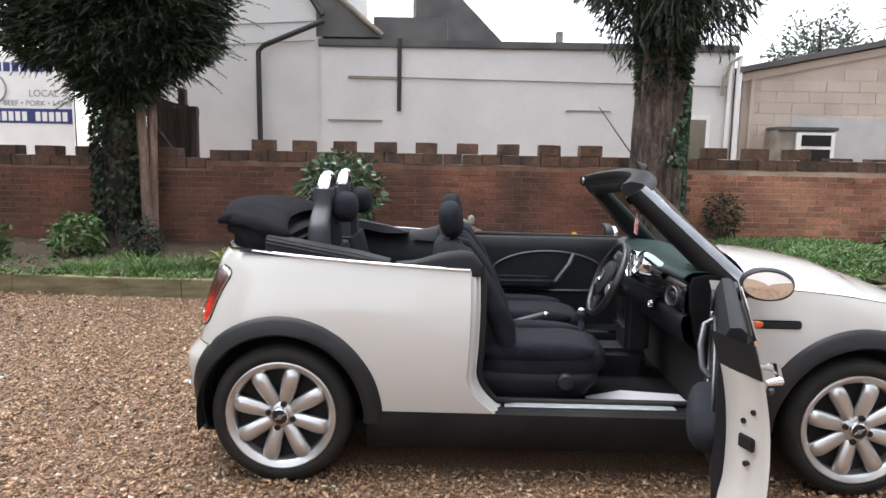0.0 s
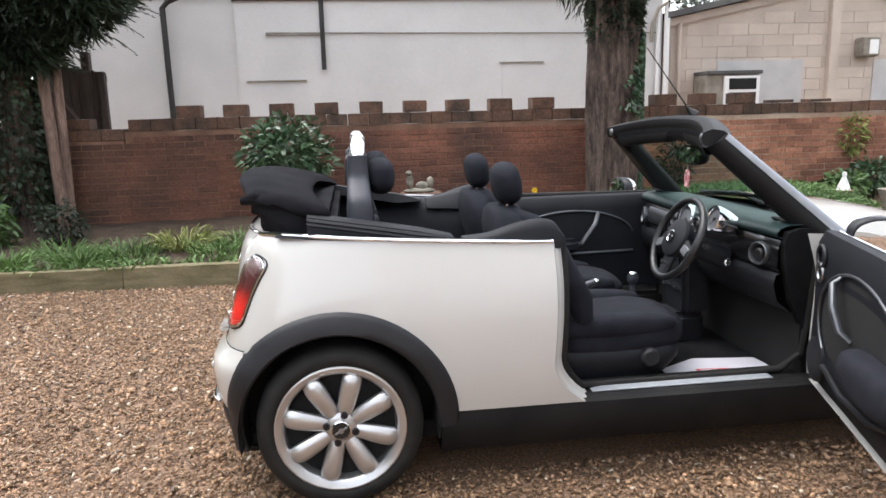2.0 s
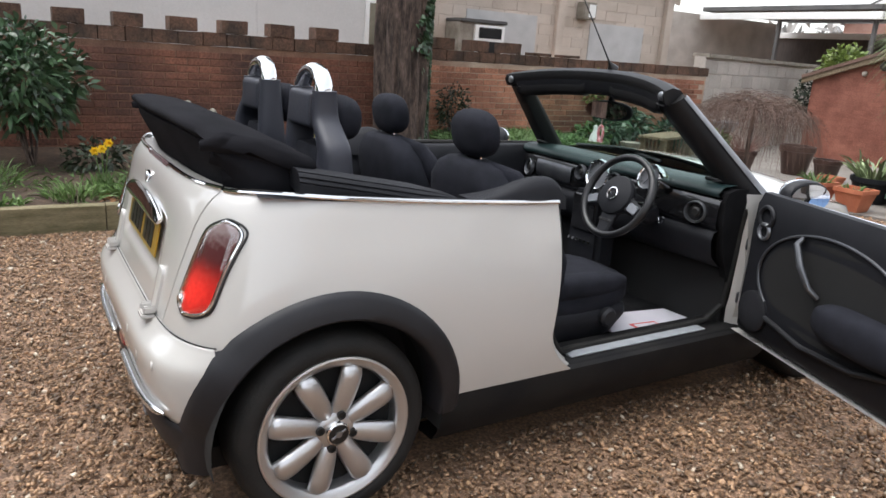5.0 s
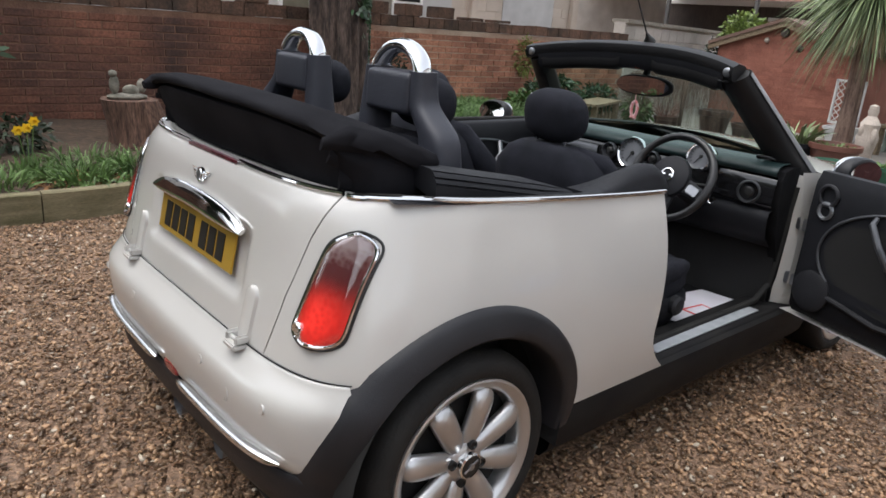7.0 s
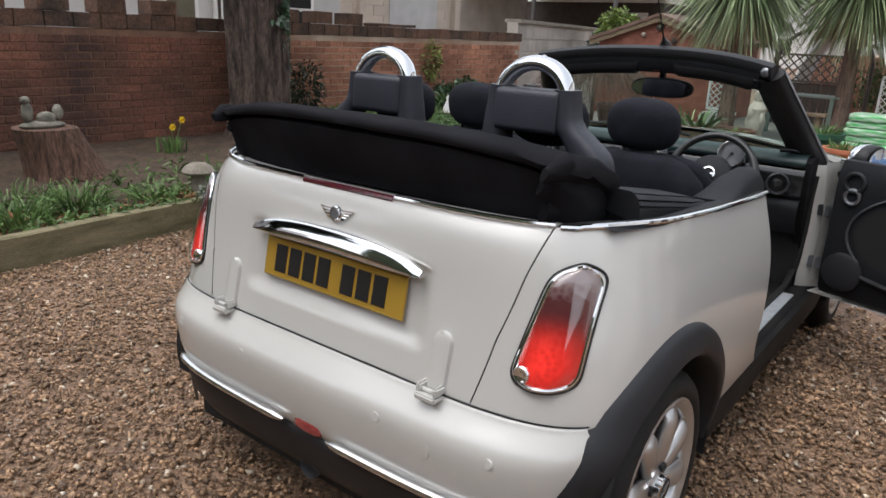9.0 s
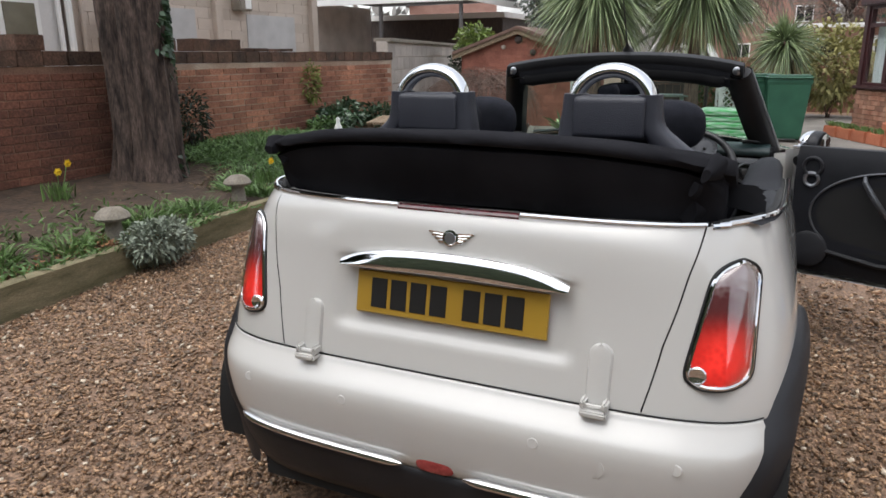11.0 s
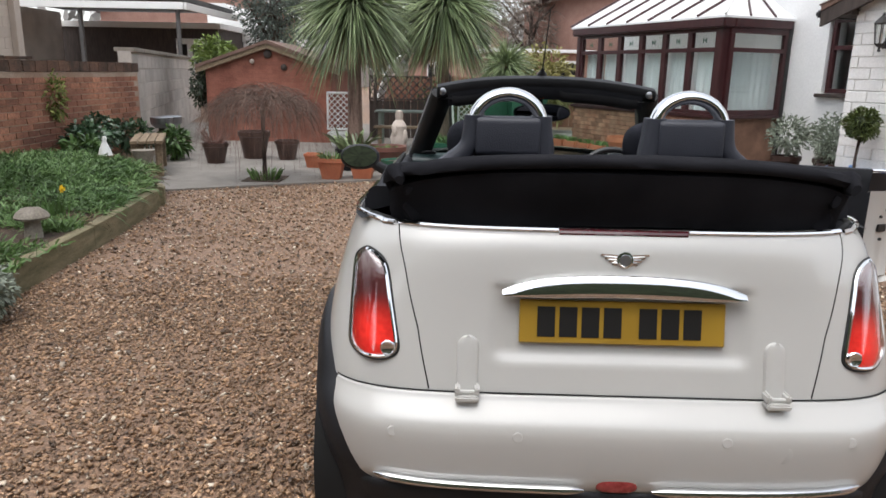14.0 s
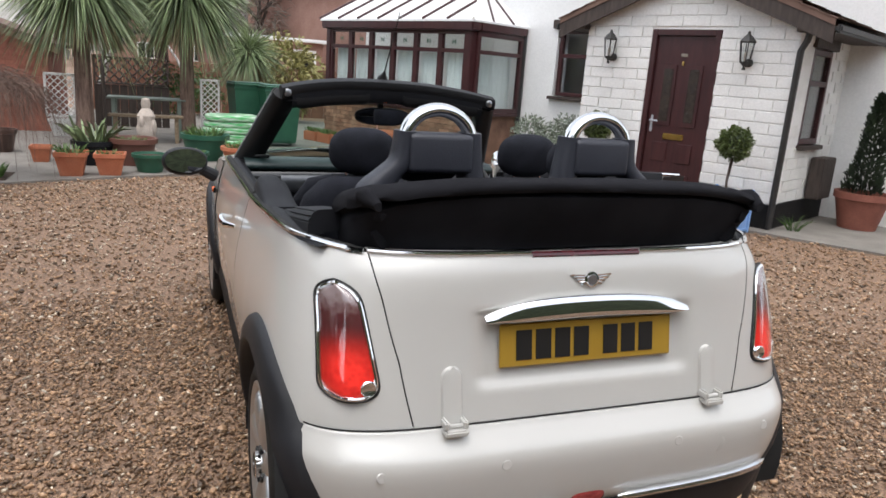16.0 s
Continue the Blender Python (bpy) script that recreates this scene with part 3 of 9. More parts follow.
ac = part("extractor_box", boxed(9.0, 9.34, 8.5, 8.73, 2.2, 2.52, 0.02), CONCRETE, gable, "weathered grey vent box")
part("grille", boxed(9.13, 9.30, 8.49, 8.502, 2.24, 2.48, 0.005), WHITE_PAINT, ac)
bm = bmesh.new()
tube(bm, [(5.72, 8.66, 2.8), (5.72, 8.66, 1.0)], 0.035, 8)
part("drain_pipe", bm, BLOCKWORK, gable)
# small hutch with a window on the workshop wall
hutch = thing("window_hutch", "small box-shaped bay with a white framed window", "window", kind="structure")
part("box", boxed(6.02, 6.95, 8.25, 8.72, 1.2, 1.93, 0.01), CONCRETE, hutch)
part("lid", boxed(6.02, 7.0, 8.2, 8.72, 1.93, 1.99, 0.01), SLATE, hutch)
wf = part("window_frame", boxed(6.32, 6.95, 8.2, 8.25, 1.2, 1.90, 0.005), WHITE_PAINT, hutch)
part("pane", boxed(6.4, 6.88, 8.192, 8.202, 1.68, 1.86), DARK, wf)
part("pane", boxed(6.4, 6.88, 8.192, 8.202, 1.2, 1.63), DARK, wf)

# ---- house, porch and conservatory ----
house = thing("house", "white house with a painted brick porch", "house", HOUSE, kind="structure")


def hbox(name, u0, u1, w0, w1, z0, z1, material, parent, bevel=0.0, label="", smooth=35):
    return part(name, boxed(u0, u1, w0, w1, z0, z1, bevel), material, parent, label, smooth)


# main front, with an opening for the window
hbox("wall", 5.66, 10.4, -8.2, -7.9, 0, 5.2, HOUSE_RENDER, house, smooth=0)
hbox("wall", 3.9, 5.66, -8.2, -7.9, 0, 1.18, HOUSE_RENDER, house, smooth=0)
hbox("wall", 3.9, 5.66, -8.2, -7.9, 2.24, 5.2, HOUSE_RENDER, house, smooth=0)
hbox("wall", -3.5, 1.45, -8.2, -7.9, 0, 5.2, HOUSE_RENDER, house, smooth=0)
hbox("wall", 1.45, 3.9, -8.2, -7.9, 2.0, 5.2, HOUSE_RENDER, house, smooth=0)
hbox("wall", 10.1, 10.4, -14, -8.2, 0, 5.2, HOUSE_RENDER, house, smooth=0)
hbox("wall", -3.5, -3.2, -14, -8.2, 0, 5.2, HOUSE_RENDER, house, smooth=0)
hbox("rear_wall", -3.5, 10.4, -14.3, -14, 0, 5.2, HOUSE_RENDER, house, smooth=0)
hbox("floor_slab", -3.2, 10.1, -14, -8.2, 0, 0.1, CONCRETE, house, smooth=0)
bm = bmesh.new()
grid(bm, [[(-3.8, -7.6, 5.1), (10.7, -7.6, 5.1)], [(-3.8, -11.1, 7.2), (10.7, -11.1, 7.2)], [(-3.8, -14.6, 5.1), (10.7, -14.6, 5.1)]])
part("roof", bm, ROOF_TILE, house, smooth=0)


def window(u0, u1, w, z0, z1, parent, depth=0.07, transom=None, frame=0.06, axis="u"):
    """A framed window in a wall of the house; axis names the way that it runs."""
    def b(a0, a1, d0, d1, c0, c1, bev=0.004):
        return boxed(a0, a1, w + d0, w + d1, c0, c1, bev, 1) if axis == "u" else boxed(w + d0, w + d1, a0, a1, c0, c1, bev, 1)
    bm = b(u0, u1, -depth, 0, z1 - frame, z1)
    me = [b(u0, u1, -depth, 0, z0, z0 + frame), b(u0, u0 + frame, -depth, 0, z0 + frame, z1 - frame), b(u1 - frame, u1, -depth, 0, z0 + frame, z1 - frame)]
    if transom:
        me.append(b(u0 + frame, u1 - frame, -depth, 0.004, transom - 0.03, transom + 0.03))
    top = part("window", bm, MAHOGANY, parent, "dark brown framed window")
    for m_ in me:
        part("frame_bar", m_, MAHOGANY, top)
    g = part("pane", b(u0 + frame, u1 - frame, -depth * 0.6, -depth * 0.6 + 0.006, z0 + frame, z1 - frame, 0), PANE_GLASS, top, smooth=0)
    g.visible_shadow = False
    return top


w1 = window(5.0, 5.62, -7.92, 1.2, 2.22, house, transom=1.82)
hbox("lintel", 4.4, 5.72, -7.9, -7.82, 2.225, 2.36, DARK_TIMBER, house, 0.01)
hbox("window_sill", 4.6, 5.70, -7.92, -7.80, 1.14, 1.19, DARK_TIMBER, house, 0.01)
hbox("dark_room", 3.95, 5.9, -9.5, -9.4, 0.3, 2.6, NET_CURTAIN, house)

# porch: core walls with door opening; painted bricks come last
PU0, PU1, PW = 1.42, 3.97, -6.2
DU0, DU1, DZ = 2.25, 3.09, 2.10
hbox("porch_wall", PU0, DU0 - 0.002, PW - 0.2, PW - 0.012, 0, 2.15, WHITE_BRICK, house, smooth=0)
hbox("porch_wall", DU1 + 0.002, PU1, PW - 0.2, PW - 0.012, 0, 2.15, WHITE_BRICK, house, smooth=0)
hbox("porch_wall", DU0 - 0.002, DU1 + 0.002, PW - 0.2, PW - 0.012, DZ, 2.15, WHITE_BRICK, house, smooth=0)
bm = bmesh.new()
cap(bm, [bm.verts.new((u, PW - 0.012, z)) for u, z in ((PU0, 2.152), (PU1, 2.152), (2.695, 2.72))])
r = bmesh.ops.extrude_face_region(bm, geom=bm.faces[:])
bmesh.ops.translate(bm, vec=(0, -0.18, 0), verts=[v for v in r["geom"] if isinstance(v, bmesh.types.BMVert)])
part("porch_gable", bm, WHITE_BRICK, house, smooth=0)
# side walls of the porch, the near one with a window
hbox("porch_wall", PU1 - 0.2, PU1 - 0.012, -7.9, PW - 0.2, 0, 2.15, WHITE_BRICK, house, smooth=0)
SW0, SW1 = -7.35, -6.72
hbox("porch_side_wall", PU0 + 0.012, PU0 + 0.2, -7.9, SW0, 0, 2.15, WHITE_BRICK, house, smooth=0)
hbox("porch_side_wall", PU0 + 0.012, PU0 + 0.2, SW1, PW - 0.2, 0, 2.15, WHITE_BRICK, house, smooth=0)
hbox("porch_side_wall", PU0 + 0.012, PU0 + 0.2, SW0, SW1, 0, 0.92, WHITE_BRICK, house, smooth=0)
hbox("porch_side_wall", PU0 + 0.012, PU0 + 0.2, SW0, SW1, 1.98, 2.15, WHITE_BRICK, house, smooth=0)
window(SW0, SW1, PU0 + 0.08, 0.93, 1.96, house, transom=1.6, axis="w")
hbox("lintel", PU0 - 0.03, PU0 + 0.02, SW0 - 0.08, SW1 + 0.08, 1.97, 2.09, DARK_TIMBER, house, 0.005)
hbox("window_sill", PU0 - 0.06, PU0 + 0.05, SW0 - 0.04, SW1 + 0.04, 0.87, 0.92, DARK_TIMBER, house, 0.005)
hbox("plinth", PU0 - 0.015, DU0 - 0.01, PW - 0.1, PW + 0.006, 0, 0.29, SILL_BLACK, house, 0.005)
hbox("plinth", DU1 + 0.01, PU1 + 0.01, PW - 0.1, PW + 0.006, 0, 0.29, SILL_BLACK, house, 0.005)
hbox("plinth", PU0 - 0.016, PU0 + 0.1, -7.9, PW - 0.1, 0, 0.29, SILL_BLACK, house, 0.005)
# porch roof
for s in (-1, 1):
    bm = bmesh.new()
    e, zt = 2.695 + s * 1.62, 2.20
    grid(bm, [[(2.695, w, 2.86), (e, w, zt)] for w in (PW + 0.16, -8.0)] + [[(2.695, w, 2.80), (e, w, zt - 0.06)] for w in (-8.0, PW + 0.16)], closed_v=True)
    part("porch_roof", bm, ROOF_TILE, house, smooth=0)
    bm = bmesh.new()
    grid(bm, [[(2.695, w, 2.80 - o), (e, w, zt - 0.06 - o)] for w, o in ((PW + 0.15, 0.0), (PW + 0.15, 0.17), (PW + 0.11, 0.17), (PW + 0.11, 0.0))], closed_v=True)
    part("barge_board", bm, DARK_TIMBER, house, smooth=0)
    part("soffit", boxed(min(e, e - s * 0.36), max(e, e - s * 0.36), -7.9, PW + 0.12, 2.08, 2.135), DARK_TIMBER, house, smooth=0)
    part("gutter", boxed(min(e, e + s * 0.07), max(e, e + s * 0.07), -7.95, PW + 0.16, 2.07, 2.15, 0.02), BLACK_IRON, house)
    for r in range(9):   # tile courses
        t0, t1 = r / 9, (r + 1.12) / 9
        for c in range(11):
            w_a, w_b = PW + 0.17 - c * 0.17, PW + 0.175 - (c + 1) * 0.17
            bm = bmesh.new()
            grid(bm, [[(lerp(2.695, e, t0), w, lerp(2.865, zt, t0) + 0.006), (lerp(2.695, e, min(t1, 1.02)), w, lerp(2.865, zt, min(t1, 1.02)) + 0.02)] for w in (w_a, w_b)]
                 + [[(lerp(2.695, e, t0), w, lerp(2.865, zt, t0) - 0.006), (lerp(2.695, e, min(t1, 1.02)), w, lerp(2.865, zt, min(t1, 1.02)) + 0.006)] for w in (w_b, w_a)], closed_v=True)
            part("roof_tile", bm, ROOF_TILE, house, smooth=0)
bm = bmesh.new()
tube(bm, [(PU0 - 0.1, PW + 0.05, 2.1), (PU0 - 0.08, PW + 0.04, 2.0), (PU0 - 0.035, PW + 0.04, 1.9), (PU0 - 0.03, PW + 0.04, 0.05)], 0.034, 10)
part("drain_pipe", bm, BLACK_IRON, house)

# front door
fd = part("front_door", boxed(DU0 + 0.07, DU1 - 0.07, PW - 0.09, PW - 0.045, 0.1, DZ - 0.07, 0.004), MAHOGANY, house, "dark mahogany panelled front door, shut")
for a0, a1, c0, c1 in ((DU0, DU0 + 0.068, 0.06, DZ), (DU1 - 0.068, DU1, 0.06, DZ), (DU0 + 0.068, DU1 - 0.068, DZ - 0.068, DZ), (DU0 + 0.068, DU1 - 0.068, 0.05, 0.1)):
    part("door_frame", boxed(a0, a1, PW - 0.1, PW - 0.005, c0, c1, 0.006), MAHOGANY if c0 != 0.05 else PALE_STONE, house)
um = (DU0 + DU1) / 2
for s in (-1, 1):
    for c0, c1 in ((0.2, 0.46), (0.58, 0.82), (1.0, 1.72)):
        a0, a1 = sorted((um + s * 0.055, um + s * 0.26))
        fp = part("door_panel", boxed(a0, a1, PW - 0.052, PW - 0.03, c0, c1, 0.016, 3), MAHOGANY, fd)
    a0, a1 = sorted((um + s * 0.105, um + s * 0.21))
part("door_glazing", boxed(um - 0.215, um - 0.10, PW - 0.032, PW - 0.024, 1.06, 1.66, 0.003), mat("obscure_glass", (0.02, 0.014, 0.013), (0.05, 0.04, 0.032), 25, 0.12, bump=0.4), fd)
part("door_glazing", boxed(um + 0.10, um + 0.215, PW - 0.032, PW - 0.024, 1.06, 1.66, 0.003), bpy.data.materials["obscure_glass"], fd)
part("letterbox", boxed(um - 0.13, um + 0.13, PW - 0.05, PW - 0.028, 0.85, 0.92, 0.008), BRASS, fd, "polished brass letterbox")
part("number_bar", boxed(um - 0.04, um + 0.04, PW - 0.05, PW - 0.04, 1.80, 1.835, 0.003), CONCRETE, fd)
part("knocker", boxed(um - 0.012, um + 0.012, PW - 0.05, PW - 0.03, 1.70, 1.75, 0.005), BRASS, fd)
bm = bmesh.new()
box(bm, DU1 - 0.135, DU1 - 0.105, PW - 0.05, PW - 0.038, 0.92, 1.12, None, 0.004)
tube(bm, [(DU1 - 0.12, PW - 0.04, 1.06), (DU1 - 0.12, PW + 0.01, 1.06), (DU1 - 0.22, PW + 0.01, 1.055)], 0.011, 8)
part("door_handle", bm, TREAD, fd)
part("bell_push", boxed(DU1 + 0.02, DU1 + 0.05, PW - 0.02, PW + 0.012, 1.36, 1.42, 0.004), WHITE_PAINT, house)
part("step", boxed(DU0 - 0.1, DU1 + 0.1, PW - 0.1, PW + 0.06, 0, 0.055, 0.01), PALE_STONE, house)
part("meter_box", boxed(PU0 - 0.17, PU0 - 0.018, -7.62, -7.18, 0.3, 0.78, 0.01), DARK_TIMBER, house, "dark brown meter box")

# conservatory
CW, CU0, CU1, SILL, EAVE = -6.6, 6.33, 9.97, 0.84, 2.18
cons = thing("conservatory", "mahogany framed conservatory with net curtains", "conservatory", HOUSE, kind="structure")
hbox("dwarf_wall", CU0, CU1, CW - 0.2, CW - 0.012, 0, SILL - 0.04, MORTAR, cons, smooth=0)
hbox("dwarf_wall", CU0 + 0.012, CU0 + 0.2, -7.9, CW - 0.2, 0, SILL - 0.04, MORTAR, cons, smooth=0)
hbox("dwarf_wall", CU1 - 0.2, CU1, -7.9, CW - 0.2, 0, SILL - 0.04, MORTAR, cons, smooth=0)
hbox("window_sill", CU0 - 0.06, CU1 + 0.04, CW - 0.16, CW + 0.05, SILL - 0.04, SILL + 0.01, MAHOGANY, cons, 0.01)
hbox("window_sill", CU0 - 0.06, CU0 + 0.16, -7.9, CW - 0.16, SILL - 0.04, SILL + 0.01, MAHOGANY, cons, 0.01)
hbox("eaves_beam", CU0 - 0.08, CU1 + 0.08, CW - 0.14, CW + 0.07, EAVE - 0.10, EAVE + 0.05, MAHOGANY, cons, 0.02)
hbox("eaves_beam", CU0 - 0.08, CU0 + 0.12, -7.9, CW - 0.14, EAVE - 0.10, EAVE + 0.05, MAHOGANY, cons, 0.02)
hbox("corner_post", CU0 - 0.01, CU0 + 0.11, CW - 0.12, CW, SILL, EAVE - 0.09, MAHOGANY, cons, 0.01)
hbox("corner_post", CU1 - 0.11, CU1 + 0.01, CW - 0.12, CW, SILL, EAVE - 0.09, MAHOGANY, cons, 0.01)
TR = 1.78
nwin = 6
for i in range(nwin):
    a, b = lerp(CU0 + 0.11, CU1 - 0.11, i / nwin), lerp(CU0 + 0.11, CU1 - 0.11, (i + 1) / nwin)
    window(a, b, CW - 0.02, SILL + 0.012, EAVE - 0.10, cons, transom=TR, frame=0.05)
    bm = bmesh.new()
    rows = []
    for j in range(25):
        u = lerp(a + 0.03, b - 0.03, j / 24)
        rows.append([(u, CW - 0.16 + 0.018 * math.sin(j * 1.55 + i) + 0.006 * math.sin(j * 3.9), z) for z in (SILL + 0.02, TR - 0.02)])
    grid(bm, rows)
    part("net_curtain", bm, NET_CURTAIN, cons, smooth=80)
    for k in range(3):
        u = (a + b) / 2
        part("leaded_motif", boxed(u - 0.038 + 0.03 * k, u - 0.022 + 0.03 * k, CW - 0.056, CW - 0.05, TR + 0.10 + 0.02 * (k % 2), TR + 0.17 - 0.02 * (k % 2)), GREEN_PLASTIC, cons)
window(-7.84, CW - 0.12, CU0 + 0.02, SILL + 0.012, EAVE - 0.10, cons, transom=TR, frame=0.07, axis="w")
bm = bmesh.new()
grid(bm, [[(CU0 + 0.16 + 0.015 * math.sin(j * 1.7), lerp(-7.8, CW - 0.2, j / 30), z) for z in (SILL + 0.02, TR - 0.02)] for j in range(31)])
part("net_curtain", bm, NET_CURTAIN, cons, smooth=80)
# glazed roof: hipped end and bars
RZ, RU = 2.95, CU0 + 1.0
hips = {"front": [(CU0 - 0.1, CW + 0.08, EAVE + 0.06), (CU1 + 0.1, CW + 0.08, EAVE + 0.06), (CU1 + 0.1, -7.9, RZ), (RU, -7.9, RZ)],
        "side": [(CU0 - 0.1, -7.89, EAVE + 0.06), (CU0 - 0.1, CW + 0.08, EAVE + 0.06), (RU, -7.89, RZ)]}
for k, vs in hips.items():
    bm = bmesh.new()
    cap(bm, [bm.verts.new(v) for v in vs])
    r = bmesh.ops.extrude_face_region(bm, geom=bm.faces[:])
    bmesh.ops.translate(bm, vec=(0, 0, -0.03), verts=[v for v in r["geom"] if isinstance(v, bmesh.types.BMVert)])
    part("roof_panel", bm, POLYCARB, cons, smooth=0).visible_shadow = False
for i in range(8):
    t = i / 7
    p0 = Vector((lerp(CU0 - 0.1, CU1 + 0.1, t), CW + 0.09, EAVE + 0.075))
    p1 = Vector((lerp(RU, CU1 + 0.1, t) if t else RU, -7.9, RZ + 0.02))
    p1 = Vector((max(p0.x, RU) if i else RU, -7.9, RZ + 0.02))
    if p0.x < RU and i:
        k = (p0.x - (CU0 - 0.1)) / (RU - CU0 + 0.1)
        p1 = Vector((p0.x, lerp(CW + 0.09, -7.9, k), lerp(EAVE + 0.075, RZ + 0.02, k)))
    bm = bmesh.new()
    tube(bm, [p0, p1], 0.02, 6)
    part("glazing_bar", bm, MAHOGANY if i else WHITE_PAINT, cons)
for k in (0.35, 0.7):
    bm = bmesh.new()
    tube(bm, [(CU0 - 0.09, lerp(CW + 0.09, -7.9, k), EAVE + 0.075), (lerp(CU0 - 0.1, RU, 1 - 0.0), -7.9, RZ + 0.02)], 0.018, 6)
    part("glazing_bar", bm, MAHOGANY, cons)
bm = bmesh.new()
tube(bm, [(CU0 - 0.05, -7.86, EAVE - 0.02), (CU0 - 0.05, -7.86, 0.05)], 0.034, 8)
part("drain_pipe", bm, BLACK_IRON, cons)

# brick garden shed
shed_m = pose(11.7, 4.05, 0, 0, 0, 0)
shed = thing("garden_shed", "small red brick garden store with a pitched roof", "shed", shed_m, kind="structure")
bm = bmesh.new()
prof = [(-1.2, 0), (1.2, 0), (1.2, 1.42), (0, 1.84), (-1.2, 1.42)]
cap(bm, [bm.verts.new((0, y, z)) for y, z in prof])
r = bmesh.ops.extrude_face_region(bm, geom=bm.faces[:])
bmesh.ops.translate(bm, vec=(2.2, 0, 0), verts=[v for v in r["geom"] if isinstance(v, bmesh.types.BMVert)])
part("wall", bm, SHED_BRICK, shed, smooth=0)
for s in (-1, 1):
    bm = bmesh.new()
    grid(bm, [[(x, 0, 1.91 - o), (x, s * 1.36, 1.44 - o)] for x, o in ((-0.12, 0), (2.3, 0), (2.3, 0.06), (-0.12, 0.06))], closed_v=True)
    part("roof", bm, ROOF_TILE, shed, smooth=0)
    bm = bmesh.new()
    grid(bm, [[(x, 0, 1.85 - o), (x, s * 1.36, 1.38 - o)] for x, o in ((-0.10, 0), (-0.05, 0), (-0.05, 0.09), (-0.10, 0.09))], closed_v=True)
    part("barge_board", bm, BENCH_WOOD, shed, smooth=0)

# ---- the car: x forward from the rear axle, y to its left ----
NE, XC, AXLE_Z, WHEELBASE = 4.6, 0.35, 0.300, 2.467
HALF = [(0.15, 0.73), (0.22, 0.75), (0.32, 0.775), (0.45, 0.797), (0.58, 0.803), (0.70, 0.797), (0.80, 0.781), (0.90, 0.755), (0.96, 0.737), (1.02, 0.712)]
REAR = [(0.58, -0.432), (0.65, -0.416), (0.74, -0.397), (0.83, -0.381), (0.90, -0.371), (0.95, -0.36), (0.98, -0.345), (1.01, -0.315)]
BELT = [(-0.36, 0.997), (-0.2, 1.0), (0.05, 0.985), (0.4, 0.963), (0.8, 0.944), (1.85, 0.925)]


def smooth_at(keys, x):
    """Catmull-Rom through the keys."""
    if x <= keys[0][0]:
        return keys[0][1]
    if x >= keys[-1][0]:
        return keys[-1][1]
    for i in range(len(keys) - 1):
        if x <= keys[i + 1][0]:
            break
    (x1, v1), (x2, v2) = keys[i], keys[i + 1]
    m1 = (v2 - keys[i - 1][1]) / (x2 - keys[i - 1][0]) if i else (v2 - v1) / (x2 - x1)
    m2 = (keys[i + 2][1] - v1) / (keys[i + 2][0] - x1) if i + 2 < len(keys) else (v2 - v1) / (x2 - x1)
    h = x2 - x1
    t = (x - x1) / h
    return (2 * t**3 - 3 * t**2 + 1) * v1 + (t**3 - 2 * t**2 + t) * h * m1 + (-2 * t**3 + 3 * t**2) * v2 + (t**3 - t**2) * h * m2


def half(z):
    return smooth_at(HALF, z)


def corner(z):
    """Squareness of the body's corners in plan: squarer towards the bumper."""
    return lerp(6.2, 4.6, min(max((z - 0.62) / 0.36, 0.0), 1.0))


def rear_x(y, z, rear=REAR, off=0.0):
    p = corner(z)
    a = XC - smooth_at(rear, z) + off
    f = min(abs(y) / (half(z) + off), 1.0)
    return XC - a * max(1 - f**p, 0.0) ** (1 / p)


NB = 6.2   # squarer corners of the bumper


def side_y(x, z, rear=REAR, off=0.0, p=None):
    p = p or corner(z)
    b = half(z) + off
    if x >= XC:
        return b
    f = min((XC - x) / (XC - smooth_at(rear, z) + off), 1.0)
    return b * max(1 - f**p, 0.0) ** (1 / p)


def rear_point(y, z, off=0.0):
    """A point on the tail, off metres proud of it."""
    e = 0.004
    p = Vector((rear_x(y, z), y, z))
    du = Vector((rear_x(y + e, z), y + e, z)) - Vector((rear_x(y - e, z), y - e, z))
    dv = Vector((rear_x(y, z + e), y, z + e)) - Vector((rear_x(y, z - e), y, z - e))
    return p + dv.cross(du).normalized() * off


car = thing("car", "white convertible hatchback, roof folded, driver's door open, on gravel", "car")
FX = 0.86   # share of the tail's depth that is drawn from the side
LIDS = [(0.60, 0.605), (0.75, 0.655), (0.9, 0.735), (1.0, 0.80)]


def arch_low(x, base, centre=0.0, r=0.39):
    d = abs(x - centre)
    return max(base, AXLE_Z + math.sqrt(max(r * r - d * d, 0.0))) if d < r else base


def shut_edge(z):
    """Forward edge of the rear quarter: upright, then sweeping forward to the sill."""
    return 0.797 + 0.012 * math.sin((z - 0.5) * 5.5) + 0.135 * (max(0.0, 0.50 - z) / 0.175) ** 1.9


